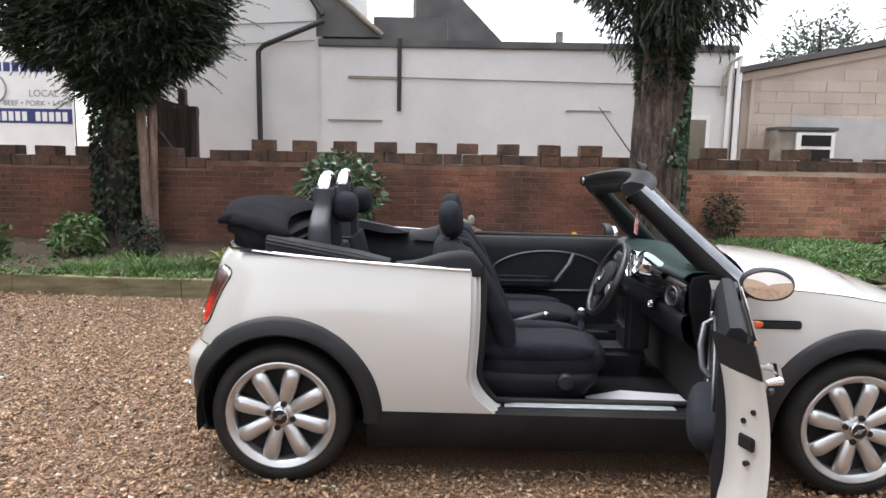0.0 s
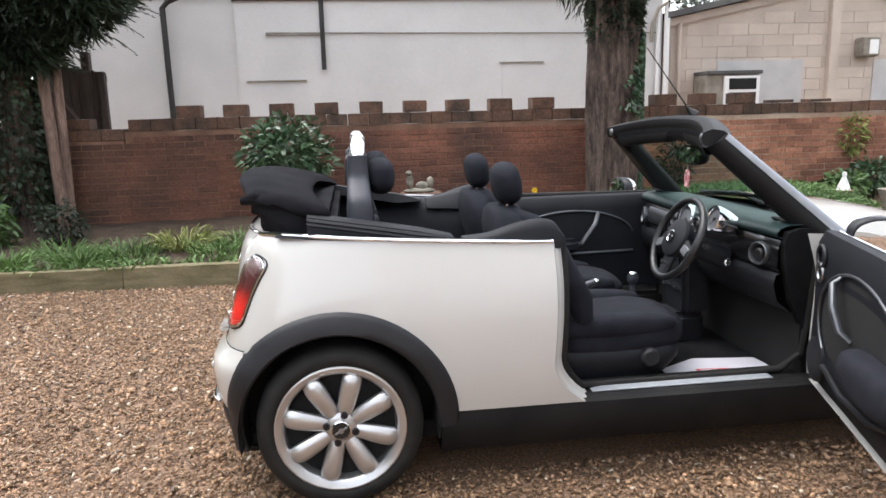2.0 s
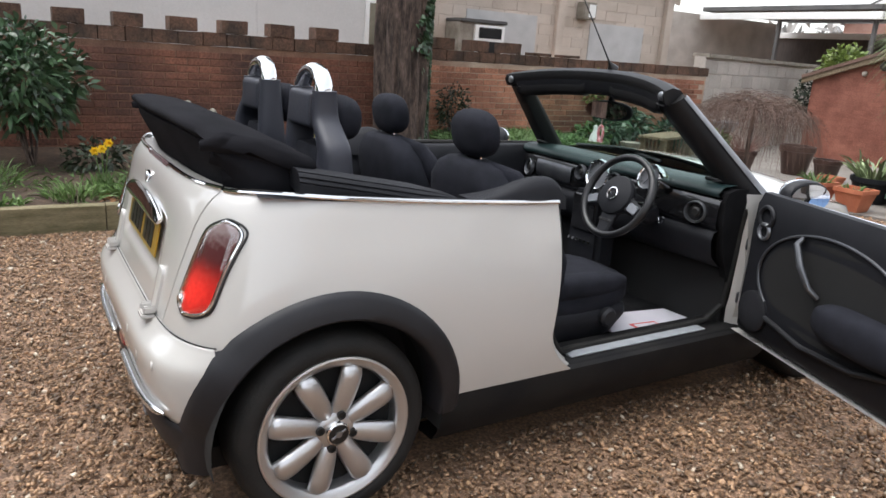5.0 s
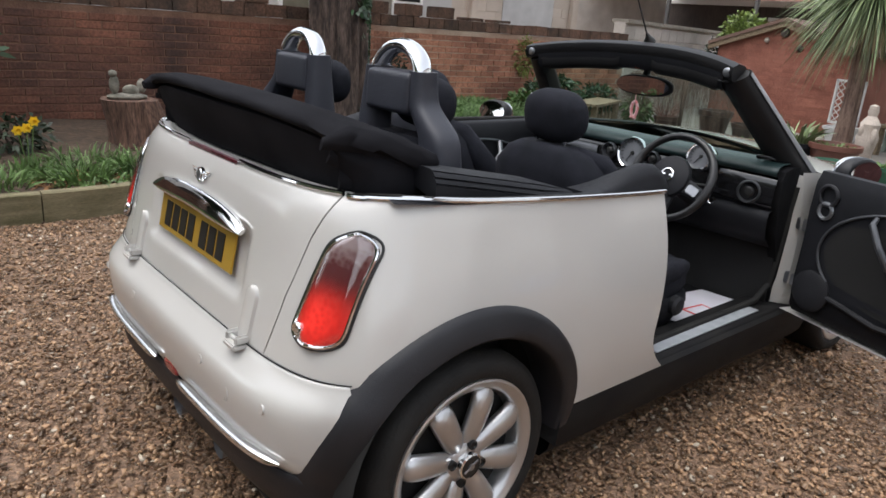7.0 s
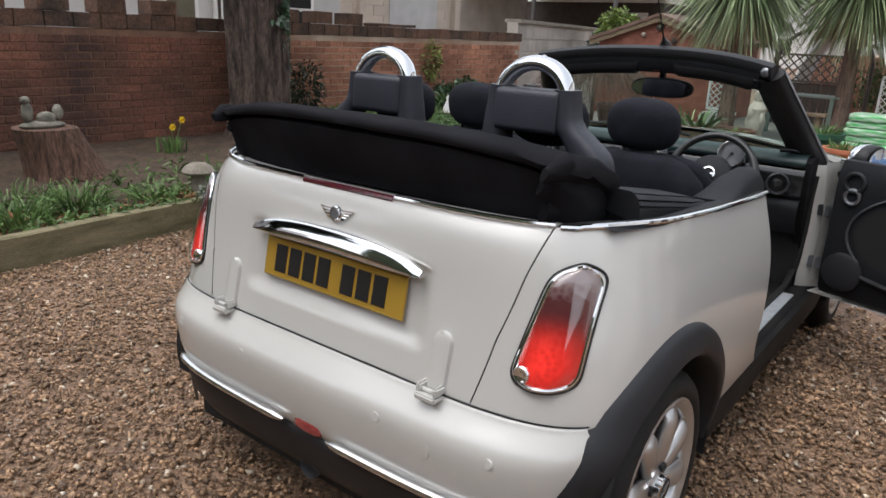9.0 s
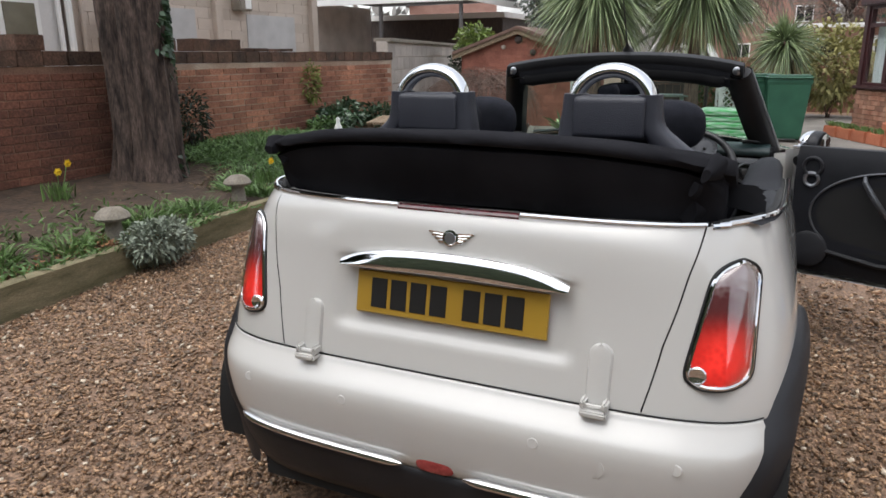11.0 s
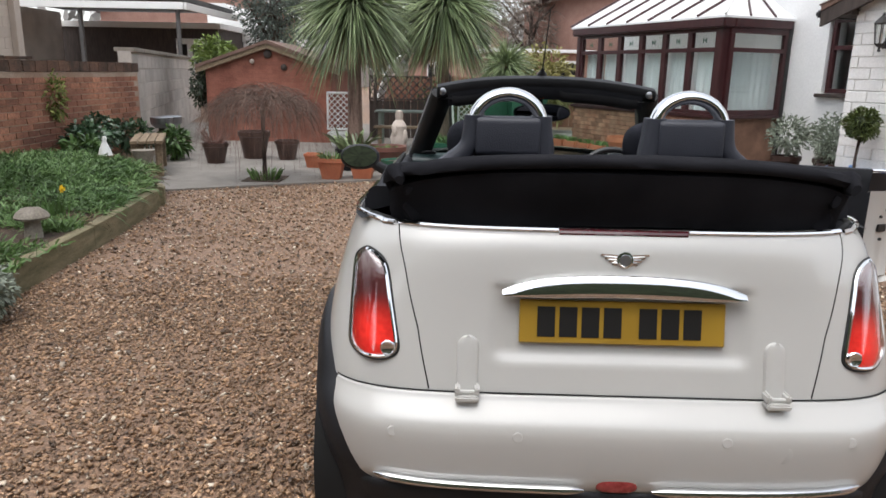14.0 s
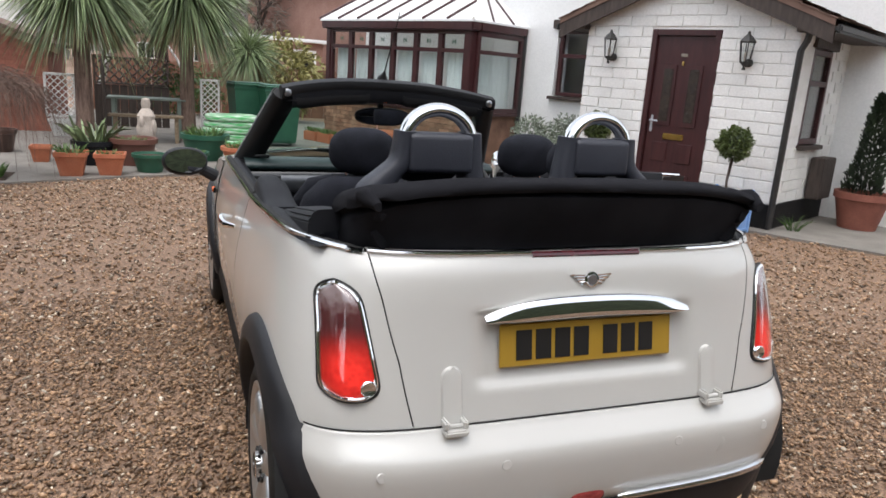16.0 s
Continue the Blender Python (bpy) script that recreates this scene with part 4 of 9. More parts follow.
# rear quarters
for s in (-1, 1):
    rows_ = []
    nr = 22
    for k in range(nr + 1):
        t = k / nr
        row = []
        for i in range(7):
            x = 0.797 - i * 0.0745
            low = arch_low(x, 0.325)
            z = lerp(low, smooth_at(BELT, x), t)
            if s < 0:
                x += (shut_edge(z) - 0.797) * (1 - i / 6) ** 2
            row.append((x, s * side_y(x, z), z))
        for i in range(1, 25):
            f = FX * (i / 24) ** 0.8
            xg = XC - f * (XC + 0.40)
            low = arch_low(xg, 0.325) if xg > -0.30 else 0.597
            if -0.372 < xg <= -0.30:
                low = max(low, arch_low(xg, 0.597))
            z = lerp(low, smooth_at(BELT, xg), t)
            a = XC - smooth_at(REAR, z)
            row.append((XC - a * f, s * half(z) * (1 - f**corner(z)) ** (1 / corner(z)), z))
        for i in range(1, 9):
            zt = 0.997
            z = lerp(0.597, zt, t)
            yf = lerp((1 - FX**corner(z)) ** (1 / corner(z)), curve_at(LIDS, z) + 0.0025, i / 8)
            row.append((rear_x(yf * half(z), z), s * yf * half(z), z))
        rows_.append(row)
    bm = bmesh.new()
    vs = grid(bm, rows_)
    top = [v.co.copy() for v in vs[-1]]
    inner = [Vector((p.x + (0.012 if i > 28 else 0), p.y - s * (0.012 if i < 34 else 0.0), p.z - 0.006)) for i, p in enumerate(top)]
    low = [Vector((p.x, p.y, p.z - 0.12)) for p in inner]
    vi = [[bm.verts.new(p) for p in r] for r in (inner, low)]
    for r0, r1 in ((vs[-1], vi[0]), (vi[0], vi[1])):
        for j in range(len(r0) - 1):
            bm.faces.new((r0[j], r0[j + 1], r1[j + 1], r1[j]))
    part("rear_quarter_panel", bm, PAINT, car, smooth=50)
    # bright strip along the waist
    bm = bmesh.new()
    pts = [p + Vector((0, s * 0.004, 0.002)) for p in top[:-1]]
    tube(bm, pts, 0.007, 8)
    part("waist_strip", bm, CHROME, car, "chrome waist strip")
    bm = bmesh.new()
    tube(bm, [p + Vector((0.016 if i > 26 else 0.0, -s * 0.016 * (1 if i < 34 else 0.4), -0.004)) for i, p in enumerate(top[:-2])], 0.011, 8)
    part("waist_seal", bm, RUBBER, car)

# tailgate with a shallow recess for the plate
bm = bmesh.new()
rows_ = []
for k in range(41):
    z = lerp(0.597, 0.997, k / 40)
    e = curve_at(LIDS, z) - 0.0025
    row = []
    for j in range(61):
        y = lerp(-e, e, j / 60) * half(z)
        x = rear_x(y, z)
        inside = max(0, min(1, (0.335 - abs(y)) / 0.035)) * max(0, min(1, (z - 0.665) / 0.035)) * max(0, min(1, (0.875 - z) / 0.02))
        x += 0.014 * inside * inside * (3 - 2 * inside)
        row.append((x, y, z))
    rows_.append(row)
vs = grid(bm, rows_)
lip = [bm.verts.new(v.co + Vector((0.05, 0, 0.002))) for v in vs[-1]]
for j in range(60):
    bm.faces.new((vs[-1][j], vs[-1][j + 1], lip[j + 1], lip[j]))
for col in (0, 60):
    inn = [bm.verts.new(r[col].co + Vector((0.03, 0, 0))) for r in vs]
    for k in range(40):
        bm.faces.new((vs[k][col], vs[k + 1][col], inn[k + 1], inn[k]))
part("tailgate", bm, PAINT, car, smooth=50)
for s, y0, y1 in ((-1, 0.165, 0.575), (1, 0.165, 0.575)):
    bm = bmesh.new()
    tube(bm, [rear_point(s * lerp(y0, y1, i / 16), 1.0, 0.003) for i in range(17)], 0.007, 8)
    part("waist_strip", bm, CHROME, car, "chrome waist strip")
bm = bmesh.new()
rows_ = [[rear_point(lerp(-0.163, 0.163, i / 20), z, o) for i in range(21)] for z, o in ((0.991, 0.0), (0.9925, 0.005), (0.997, 0.0065), (0.998, 0.0045), (1.002, 0.0045), (1.004, -0.003))]
grid(bm, rows_)
part("high_brake_light", bm, mat("dark_red_lens", (0.085, 0.006, 0.012), (0.06, 0.004, 0.009), 30, 0.15, coat=0.7), car, "dark red third brake light")
# dark gaps behind the joints
for s in (-1, 1):
    bm = bmesh.new()
    tube(bm, [rear_point(s * curve_at(LIDS, z) * half(z), z, -0.012) for z in [0.6 + i * 0.02 for i in range(20)]], 0.009, 6)
    part("joint_gap", bm, DARK, car)

# bumper
BUMP = [(0.335, -0.458), (0.36, -0.473), (0.40, -0.483), (0.46, -0.490), (0.50, -0.492), (0.52, -0.489), (0.535, -0.483), (0.550, -0.471), (0.572, -0.451), (0.588, -0.438), (0.5935, -0.432), (0.595, -0.41)]


def bumper_rows(keys, zs, x_from, n=44, grow=0.0):
    out = []
    for z in zs:
        xr = smooth_at(keys, z)
        a, b = XC - xr, half(min(z, 0.58)) + grow
        f0 = min((XC - min(x_from, -math.sqrt(max(0.374**2 - (z - AXLE_Z) ** 2, 0.0)))) / a, 0.94)
        y_corner = (1 - 0.95**NB) ** (1 / NB)
        half_row = []
        for i in range(8):
            f = lerp(f0, 0.95, i / 8)
            half_row.append((XC - a * f, b * (1 - f**NB) ** (1 / NB), z))
        for i in range(n // 2):
            y = lerp(y_corner, 0, i / (n // 2))
            half_row.append((XC - a * (1 - y**NB) ** (1 / NB), b * y, z))
        out.append([(x, -y, z_) for x, y, z_ in half_row] + [(XC - a, 0, z)] + half_row[::-1])
    return out


zs = [0.338, 0.352, 0.365, 0.385, 0.41, 0.44, 0.475, 0.505, 0.52, 0.53, 0.537, 0.543, 0.55, 0.558, 0.568, 0.578, 0.588, 0.5915, 0.5935, 0.595]
bm = bmesh.new()
vs = grid(bm, bumper_rows(BUMP, zs, -0.335))
bumper = part("rear_bumper", bm, PAINT, car, smooth=50)
TRIM = [(0.17, -0.36), (0.19, -0.42), (0.23, -0.452), (0.30, -0.470), (0.336, -0.472), (0.342, -0.466)]
bm = bmesh.new()
rows_ = bumper_rows(TRIM, [0.17, 0.18, 0.2, 0.24, 0.29, 0.32, 0.336, 0.342], -0.32)
grid(bm, rows_)
part("lower_trim", bm, BLACK_PLASTIC, bumper, "black plastic lower bumper trim", smooth=50)
for s in (-1, 1):
    bm = bmesh.new()
    pts = []
    for i in range(25):
        y = s * lerp(0.085, 0.625, i / 24)
        z = 0.352
        a, b = XC + 0.474, half(z)
        pts.append(Vector((XC - a * (1 - (abs(y) / b) ** NB) ** (1 / NB) - 0.015, y, z + 0.010 + 0.012 * (i / 24) ** 2)))
    tube(bm, pts, [0.004, 0.011] + [0.0135] * 21 + [0.011, 0.004], 10, flat=0.9)
    part("chrome_trim", bm, SOFT_CHROME, bumper, "chrome bumper strip")
    for y, r in ((0.575, 0.013), (0.26, 0.013)):
        bm = bmesh.new()
        p = Vector((XC - (XC + 0.4915) * (1 - (y / half(0.505)) ** NB) ** (1 / NB), s * y, 0.505))
        lathe(bm, [(r, -0.004), (r, 0.0006), (r * 0.92, 0.0014), (0.001, 0.0014)], 18, Matrix.Translation(p) @ pose(0, 0, 0, 0, -83, 0) @ pose(0, 0, 0, (12 if y > 0.5 else 3) * s, 0, 0))
        part("parking_sensor", bm, PAINT, bumper)
bm = bmesh.new()
ball(bm, (-0.469, 0.0, 0.367), 0.013, 0.054, 0.020, 24, 12, 0.6)
part("fog_lamp", bm, RED_LENS, bumper, "red rear fog lamp")
bm = bmesh.new()
lathe(bm, [(0.026, -0.003), (0.026, 0.0), (0.0245, 0.0006), (0.001, 0.0006)], 28, Matrix.Translation((-0.4865, -0.40, 0.475)) @ pose(0, 0, 0, 0, -90, 0) @ pose(0, 0, 0, -9, 0, 0))
part("towing_cap", bm, PAINT, bumper)
bm = bmesh.new()
tube(bm, [(-0.36, 0.03, 0.215), (-0.45, 0.03, 0.21)], 0.032, 14, ends=False)
part("exhaust_pipe", bm, DULL_STEEL, car)
bm = bmesh.new()
tube(bm, [(-0.36, -0.28, 0.235), (-0.455, -0.28, 0.23)], 0.03, 14, ends=False)
part("exhaust_pipe", bm, DULL_STEEL, car)

bm = bmesh.new()   # dark line where the bumper meets the body
line = bumper_rows([(0.59, -0.4335), (0.60, -0.4335)], [0.5965], -0.33, grow=-0.002)[0]
tube(bm, line, 0.0017, 6)
part("bumper_joint", bm, DARK, car)
# hinge covers and clips of the tailgate
for s in (-1, 1):
    bm = bmesh.new()
    rows_ = []
    for i in range(19):
        z = lerp(0.604, 0.710, i / 8) if i < 9 else 0.710 + 0.028 * math.sin((i - 8) / 10 * math.pi / 2)
        w = 0.028 * (1.0 if i < 9 else max(math.cos((i - 8) / 10 * math.pi / 2), 0.06))
        rows_.append([rear_point(s * 0.388 + o * w, z, h) for o, h in ((-1, 0.0), (-0.85, 0.008), (-0.4, 0.013), (0.4, 0.013), (0.85, 0.008), (1, 0.0))])
    grid(bm, rows_)
    part("hinge_cover", bm, PAINT, car)
    bm = bmesh.new()
    box(bm, -0.470, -0.425, s * 0.388 - 0.03, s * 0.388 + 0.03, 0.584, 0.600, None, 0.004)
    for o in (-0.0245, 0.0245):
        box(bm, -0.464, -0.425, s * 0.388 + o - 0.0065, s * 0.388 + o + 0.0065, 0.597, 0.622, None, 0.005)
    tube(bm, [(-0.450, s * 0.388 - 0.02, 0.606), (-0.450, s * 0.388 + 0.02, 0.606)], 0.006, 8)
    part("hinge", bm, PAINT, car)

# plate handle, badge and number plate
bm = bmesh.new()
rows_ = []
for i in range(33):
    u = i / 32 * 2 - 1
    y = 0.305 * u
    h = 0.028 * (1 - 0.7 * abs(u) ** 4)
    zc = 0.872 - 0.016 * u * u - 0.006 * u**6
    ring = []
    for j in range(20):
        a = 2 * math.pi * j / 20
        ca, sa = math.copysign(abs(math.cos(a)) ** 0.5, math.cos(a)), math.copysign(abs(math.sin(a)) ** 0.8, math.sin(a))
        ring.append(rear_point(y, zc + h * sa, 0.012 + 0.016 * ca * (1 - 0.6 * u**4) - 0.006 * sa))
    rows_.append(ring)
vs = grid(bm, rows_, closed_u=True)
cap(bm, vs[0]), cap(bm, vs[-1][::-1])
part("boot_handle", bm, CHROME, car, "chrome boot handle")
badge = bmesh.new()
wings = []
lathe(badge, [(0.001, 0.006), (0.0155, 0.006), (0.0165, 0.0045), (0.0205, 0.004), (0.0215, 0.0), (0.0215, -0.004)], 24, Matrix.Translation(rear_point(0, 0.936, 0.004)) @ pose(0, 0, 0, 0, -82, 0))
for s in (-1, 1):
    for k in range(4):
        y0, z0 = s * 0.018, 0.945 - k * 0.0062
        y1 = s * (0.060 - k * 0.0095)
        rows_ = [[rear_point(lerp(y0, y1, t), lerp(z0, z0 + 0.003 - k * 0.0015, t) + d * lerp(0.0031, 0.0022, t), o) for t in (0, 0.5, 1)] for d, o in ((-1, 0.001), (-1, 0.0045), (0.85, 0.0075), (1, 0.001))]
        wing_ = bmesh.new()
        grid(wing_, rows_)
        wings.append(wing_)
bd = part("badge", badge, CHROME, car, "small chrome winged badge")
for wing_ in wings:
    part("wing", wing_, CHROME, bd)
bm = bmesh.new()
lathe(bm, [(0.001, 0.0075), (0.0135, 0.0075), (0.0145, 0.005)], 24, Matrix.Translation(rear_point(0, 0.936, 0.004)) @ pose(0, 0, 0, 0, -82, 0))
part("badge_disc", bm, DULL_STEEL, bd)
plate_m = Matrix.Translation((-0.388, 0, 0.777)) @ pose(0, 0, 0, 0, 11, 0)
plate = part("number_plate", boxed(-0.004, 0.002, -0.26, 0.26, -0.0555, 0.0555, 0.003, 1), PLATE_YELLOW, car, "yellow number plate with dark bars")
plate.matrix_local = plate_m
for i in range(7):
    y = 0.192 - i * 0.056 - (0.033 if i > 3 else 0)
    part("bar", boxed(-0.0062, -0.0042, y - 0.0225, y + 0.0225, -0.0385, 0.0385, 0.0005, 1), INK, plate, smooth=0)

# rear lamps
LAMP_Z0, LAMP_Z1 = 0.663, 0.929


def lamp_patch(s, z0, z1, shrink, off, n=44, k=10):
    rows_ = []
    for i in range(n + 1):
        z = lerp(z0, z1, i / n)
        t = (z - LAMP_Z0) / (LAMP_Z1 - LAMP_Z0)
        yc = 0.631 + 0.020 * t
        w = lerp(0.072, 0.045, t)
        endb, endt = (z - LAMP_Z0 - shrink) / 0.040, (LAMP_Z1 - shrink - z) / 0.042
        for e, q in ((endb, 0.45), (endt, 0.15)):
            if e < 1:
                w *= math.sqrt(max(1 - (1 - max(e, 0)) ** 2, 0.0)) * (1 - q) + q
        w = max(w - shrink, 0.004)
        rows_.append([rear_point(s * (yc + w * (j / k * 2 - 1)), z, off + 0.012 * (1 - abs(j / k * 2 - 1) ** 2.5)) for j in range(k + 1)])
    return rows_


def lamp_loop(s, shrink, off):
    rows_ = lamp_patch(s, LAMP_Z0 + shrink, LAMP_Z1 - shrink, shrink, off)
    loop = [r[0] for r in rows_] + rows_[-1][1:] + [r[-1] for r in rows_[::-1]][1:] + rows_[0][1:-1][::-1]
    loop = [Vector(p) for p in loop]
    for _ in range(6):   # even rounding of the corners
        loop = [(loop[i - 1] + loop[i] * 2 + loop[(i + 1) % len(loop)]) / 4 for i in range(len(loop))]
    return [*loop, loop[0]]


for s in (-1, 1):
    lamp = part("tail_light", (lambda b: (grid(b, lamp_patch(s, LAMP_Z0, LAMP_Z1, 0.0, -0.007)), b)[1])(bmesh.new()), INK, car, "tail light with chrome rim, lit red")
    bm = bmesh.new()
    tube(bm, lamp_loop(s, 0.0, 0.001), 0.0035, 8, ends=False)
    part("rubber_seal", bm, INK, lamp)
    bm = bmesh.new()
    tube(bm, lamp_loop(s, 0.006, 0.003), 0.0058, 8, ends=False)
    part("chrome_rim", bm, CHROME, lamp)
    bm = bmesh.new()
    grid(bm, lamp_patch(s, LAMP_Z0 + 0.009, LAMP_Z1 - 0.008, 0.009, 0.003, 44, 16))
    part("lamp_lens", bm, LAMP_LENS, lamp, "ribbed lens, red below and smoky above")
    bm = bmesh.new()
    grid(bm, lamp_patch(s, LAMP_Z0 + 0.008, LAMP_Z1 - 0.007, 0.008, 0.0085, 44, 16))
    part("clear_cover", bm, LAMP_COVER, lamp, "clear outer cover", 80).visible_shadow = False
    bm = bmesh.new()
    p = rear_point(s * 0.592, 0.694, 0.010)
    lathe(bm, [(0.001, 0.003), (0.013, 0.004), (0.017, 0.006), (0.0195, 0.003), (0.0195, -0.006)], 24, Matrix.Translation(p) @ pose(0, 0, 0, 0, -85, 0))
    part("reversing_lamp", bm, MIRROR, lamp, "clear reversing lamp")

# black arch flares
def flare(s, cx, a0, a1, front=False):
    rows_ = []
    for i in range(45):
        a = radians(lerp(a0, a1, i / 44))
        ring = []
        k_ = 1.0 if front else lerp(1.0, 0.8, min(max((lerp(a0, a1, i / 44) - 140) / 32, 0), 1))
        for r, o in ((0.440, -0.004), (0.433, 0.012), (0.420, 0.019), (0.385, 0.026), (0.366, 0.027), (0.357, 0.018), (0.357, -0.10)):
            r = 0.357 + (r - 0.357) * k_
            x, z = cx + r * math.cos(a), AXLE_Z + r * math.sin(a)
            y = (front_y(x, z) if front else (side_y(x, max(z, 0.2), BUMP, 0.0, NB) if z < 0.605 else side_y(x, z)))
            ring.append((x, s * (y + o), z))
        rows_.append(ring)
    bm = bmesh.new()
    grid(bm, rows_)
    part("wheel_arch_trim", bm, BLACK_PLASTIC, car, "black plastic wheel arch trim", smooth=50)


FRONT_X = [(0.2, 2.98), (0.35, 3.07), (0.5, 3.09), (0.62, 3.06), (0.75, 2.98), (0.85, 2.85), (0.92, 2.6)]


def front_y(x, z):
    b = half(z) + 0.004
    if x <= 2.15:
        return b
    f = min((x - 2.15) / (smooth_at(FRONT_X, z) - 2.15), 1.0)
    return b * max(1 - f**3.0, 0.0) ** (1 / 3.0)


for s in (-1, 1):
    flare(s, 0.0, -4, 196)
    flare(s, WHEELBASE, -20, 184, True)

# sills
for s in (-1, 1):
    bm = bmesh.new()
    rows_ = [[(x, s * y, z) for x in (0.37, 0.8, 1.3, 1.75, 2.09)] for y, z in ((0.60, 0.14), (0.735, 0.15), (0.765, 0.19), (0.783, 0.27), (0.775, 0.322), (0.755, 0.33))]
    grid(bm, rows_)
    part("sill_trim", bm, SILL_BLACK, car, "dull black plastic sill trim")
for s in (-1, 1):
    bm = bmesh.new()
    rows_ = [[(x, s * y, z) for x in (0.80, 1.2, 1.95)] for y, z in ((0.757, 0.318), (0.752, 0.330), (0.735, 0.336), (0.63, 0.338), (0.60, 0.343), (0.595, 0.29))]
    grid(bm, rows_)
    sl = part("door_sill", bm, SILL_BLACK, car, smooth=50)
    part("tread_plate", boxed(0.97, 1.72, min(s * 0.665, s * 0.725), max(s * 0.665, s * 0.725), 0.338, 0.344, 0.0015, 1), TREAD, sl, "brushed metal tread plate")

# door openings: white return and rubber seal on the driver's side
bm = bmesh.new()
rows_ = []
for i in range(33):
    z = lerp(0.325, 0.94, i / 32)
    xo, h = shut_edge(z), half(z)
    rows_.append([(xo, -h, z), (xo + 0.005, -h + 0.005, z), (xo + 0.007, -h + 0.022, z), (xo + 0.024, -h + 0.028, z), (xo + 0.029, -h + 0.036, z), (xo + 0.032, -h + 0.058, z), (xo + 0.044, -h + 0.066, z), (xo + 0.052, -h + 0.14, z)])
grid(bm, rows_)
part("door_jamb", bm, PAINT, car, smooth=50)
bm = bmesh.new()
pts = [(shut_edge(z) + 0.058, -half(z) + 0.086, z) for z in [lerp(0.95, 0.36, i / 22) for i in range(23)]]
pts += [(1.02, -0.668, 0.347), (1.3, -0.665, 0.346), (1.6, -0.665, 0.346), (1.78, -0.67, 0.355), (1.86, -0.68, 0.42), (1.88, -0.69, 0.6), (1.90, -0.69, 0.85)]
tube(bm, pts, 0.014, 8)
part("door_seal", bm, RUBBER, car)
bm = bmesh.new()
bm = bmesh.new()
rows_ = [[(1.952 + o, -y, z) for o, y in ((0.0, half(z)), (-0.012, half(z) - 0.02), (-0.05, half(z) - 0.06), (-0.07, half(z) - 0.10))] for z in (0.335, 0.45, 0.6, 0.75, 0.9)]
grid(bm, rows_)
part("front_jamb", bm, PAINT, car)
part("striker", boxed(0.812, 0.83, -0.755, -0.735, 0.60, 0.65, 0.003), DULL_STEEL, car)

# left door, shut
bm = bmesh.new()
rows_ = [[(x, side_y(x, z), z) for x in (0.803, 1.0, 1.2, 1.4, 1.7, 1.945)] for z in [lerp(0.325, 0.93, i / 16) for i in range(17)]]
vs = grid(bm, rows_)
inner = [bm.verts.new(v.co + Vector((0, -0.05, 0))) for v in vs[-1]]
for j in range(5):
    bm.faces.new((vs[-1][j], vs[-1][j + 1], inner[j + 1], inner[j]))
ldoor = part("passenger_door", bm, PAINT, car, "white passenger door, shut", smooth=50)
bm = bmesh.new()
tube(bm, [(0.80, 0.742, 0.944), (1.3, 0.745, 0.935), (1.94, 0.748, 0.925)], 0.007, 8)
part("waist_strip", bm, CHROME, ldoor)
bm = bmesh.new()
tube(bm, [(0.80, 0.722, 0.947), (1.3, 0.726, 0.940), (1.94, 0.73, 0.930)], 0.013, 8)
part("waist_seal", bm, RUBBER, ldoor)
bm = bmesh.new()
tube(bm, [(0.90, 0.79, 0.80), (0.92, 0.825, 0.805), (0.98, 0.832, 0.806), (1.06, 0.83, 0.806), (1.08, 0.79, 0.80)], [0.008, 0.014, 0.015, 0.014, 0.008], 8)
part("door_handle", bm, CHROME, ldoor, "chrome door handle")
bm = bmesh.new()
rows_ = []
for i in range(9):
    x = lerp(0.86, 1.9, i / 8)
    rows_.append([(x, y, z) for y, z in ((0.73, 0.925), (0.70, 0.938), (0.67, 0.925), (0.655, 0.86), (0.65, 0.62), (0.64, 0.40))])
grid(bm, rows_)
lcard = part("door_card", bm, INTERIOR, ldoor, "dark inner door card", smooth=60)
bm = bmesh.new()
pts = []
for i in range(41):
    a = radians(lerp(5, 178, i / 40))
    pts.append((1.32 + 0.36 * math.cos(a), 0.648, 0.70 + 0.15 * math.sin(a)))
tube(bm, pts, 0.007, 6)
tube(bm, [(0.97, 0.64, 0.60), (1.68, 0.64, 0.61)], 0.008, 6)
tube(bm, [(1.47, 0.645, 0.83), (1.44, 0.60, 0.78), (1.36, 0.60, 0.67), (1.33, 0.645, 0.64)], 0.014, 8)
part("card_trim", bm, DARK_METAL, ldoor, "satin metal arc and grab handle")
part("armrest", boxed(0.95, 1.34, 0.56, 0.65, 0.62, 0.70, 0.025, 3), SEAT_CLOTH, ldoor)

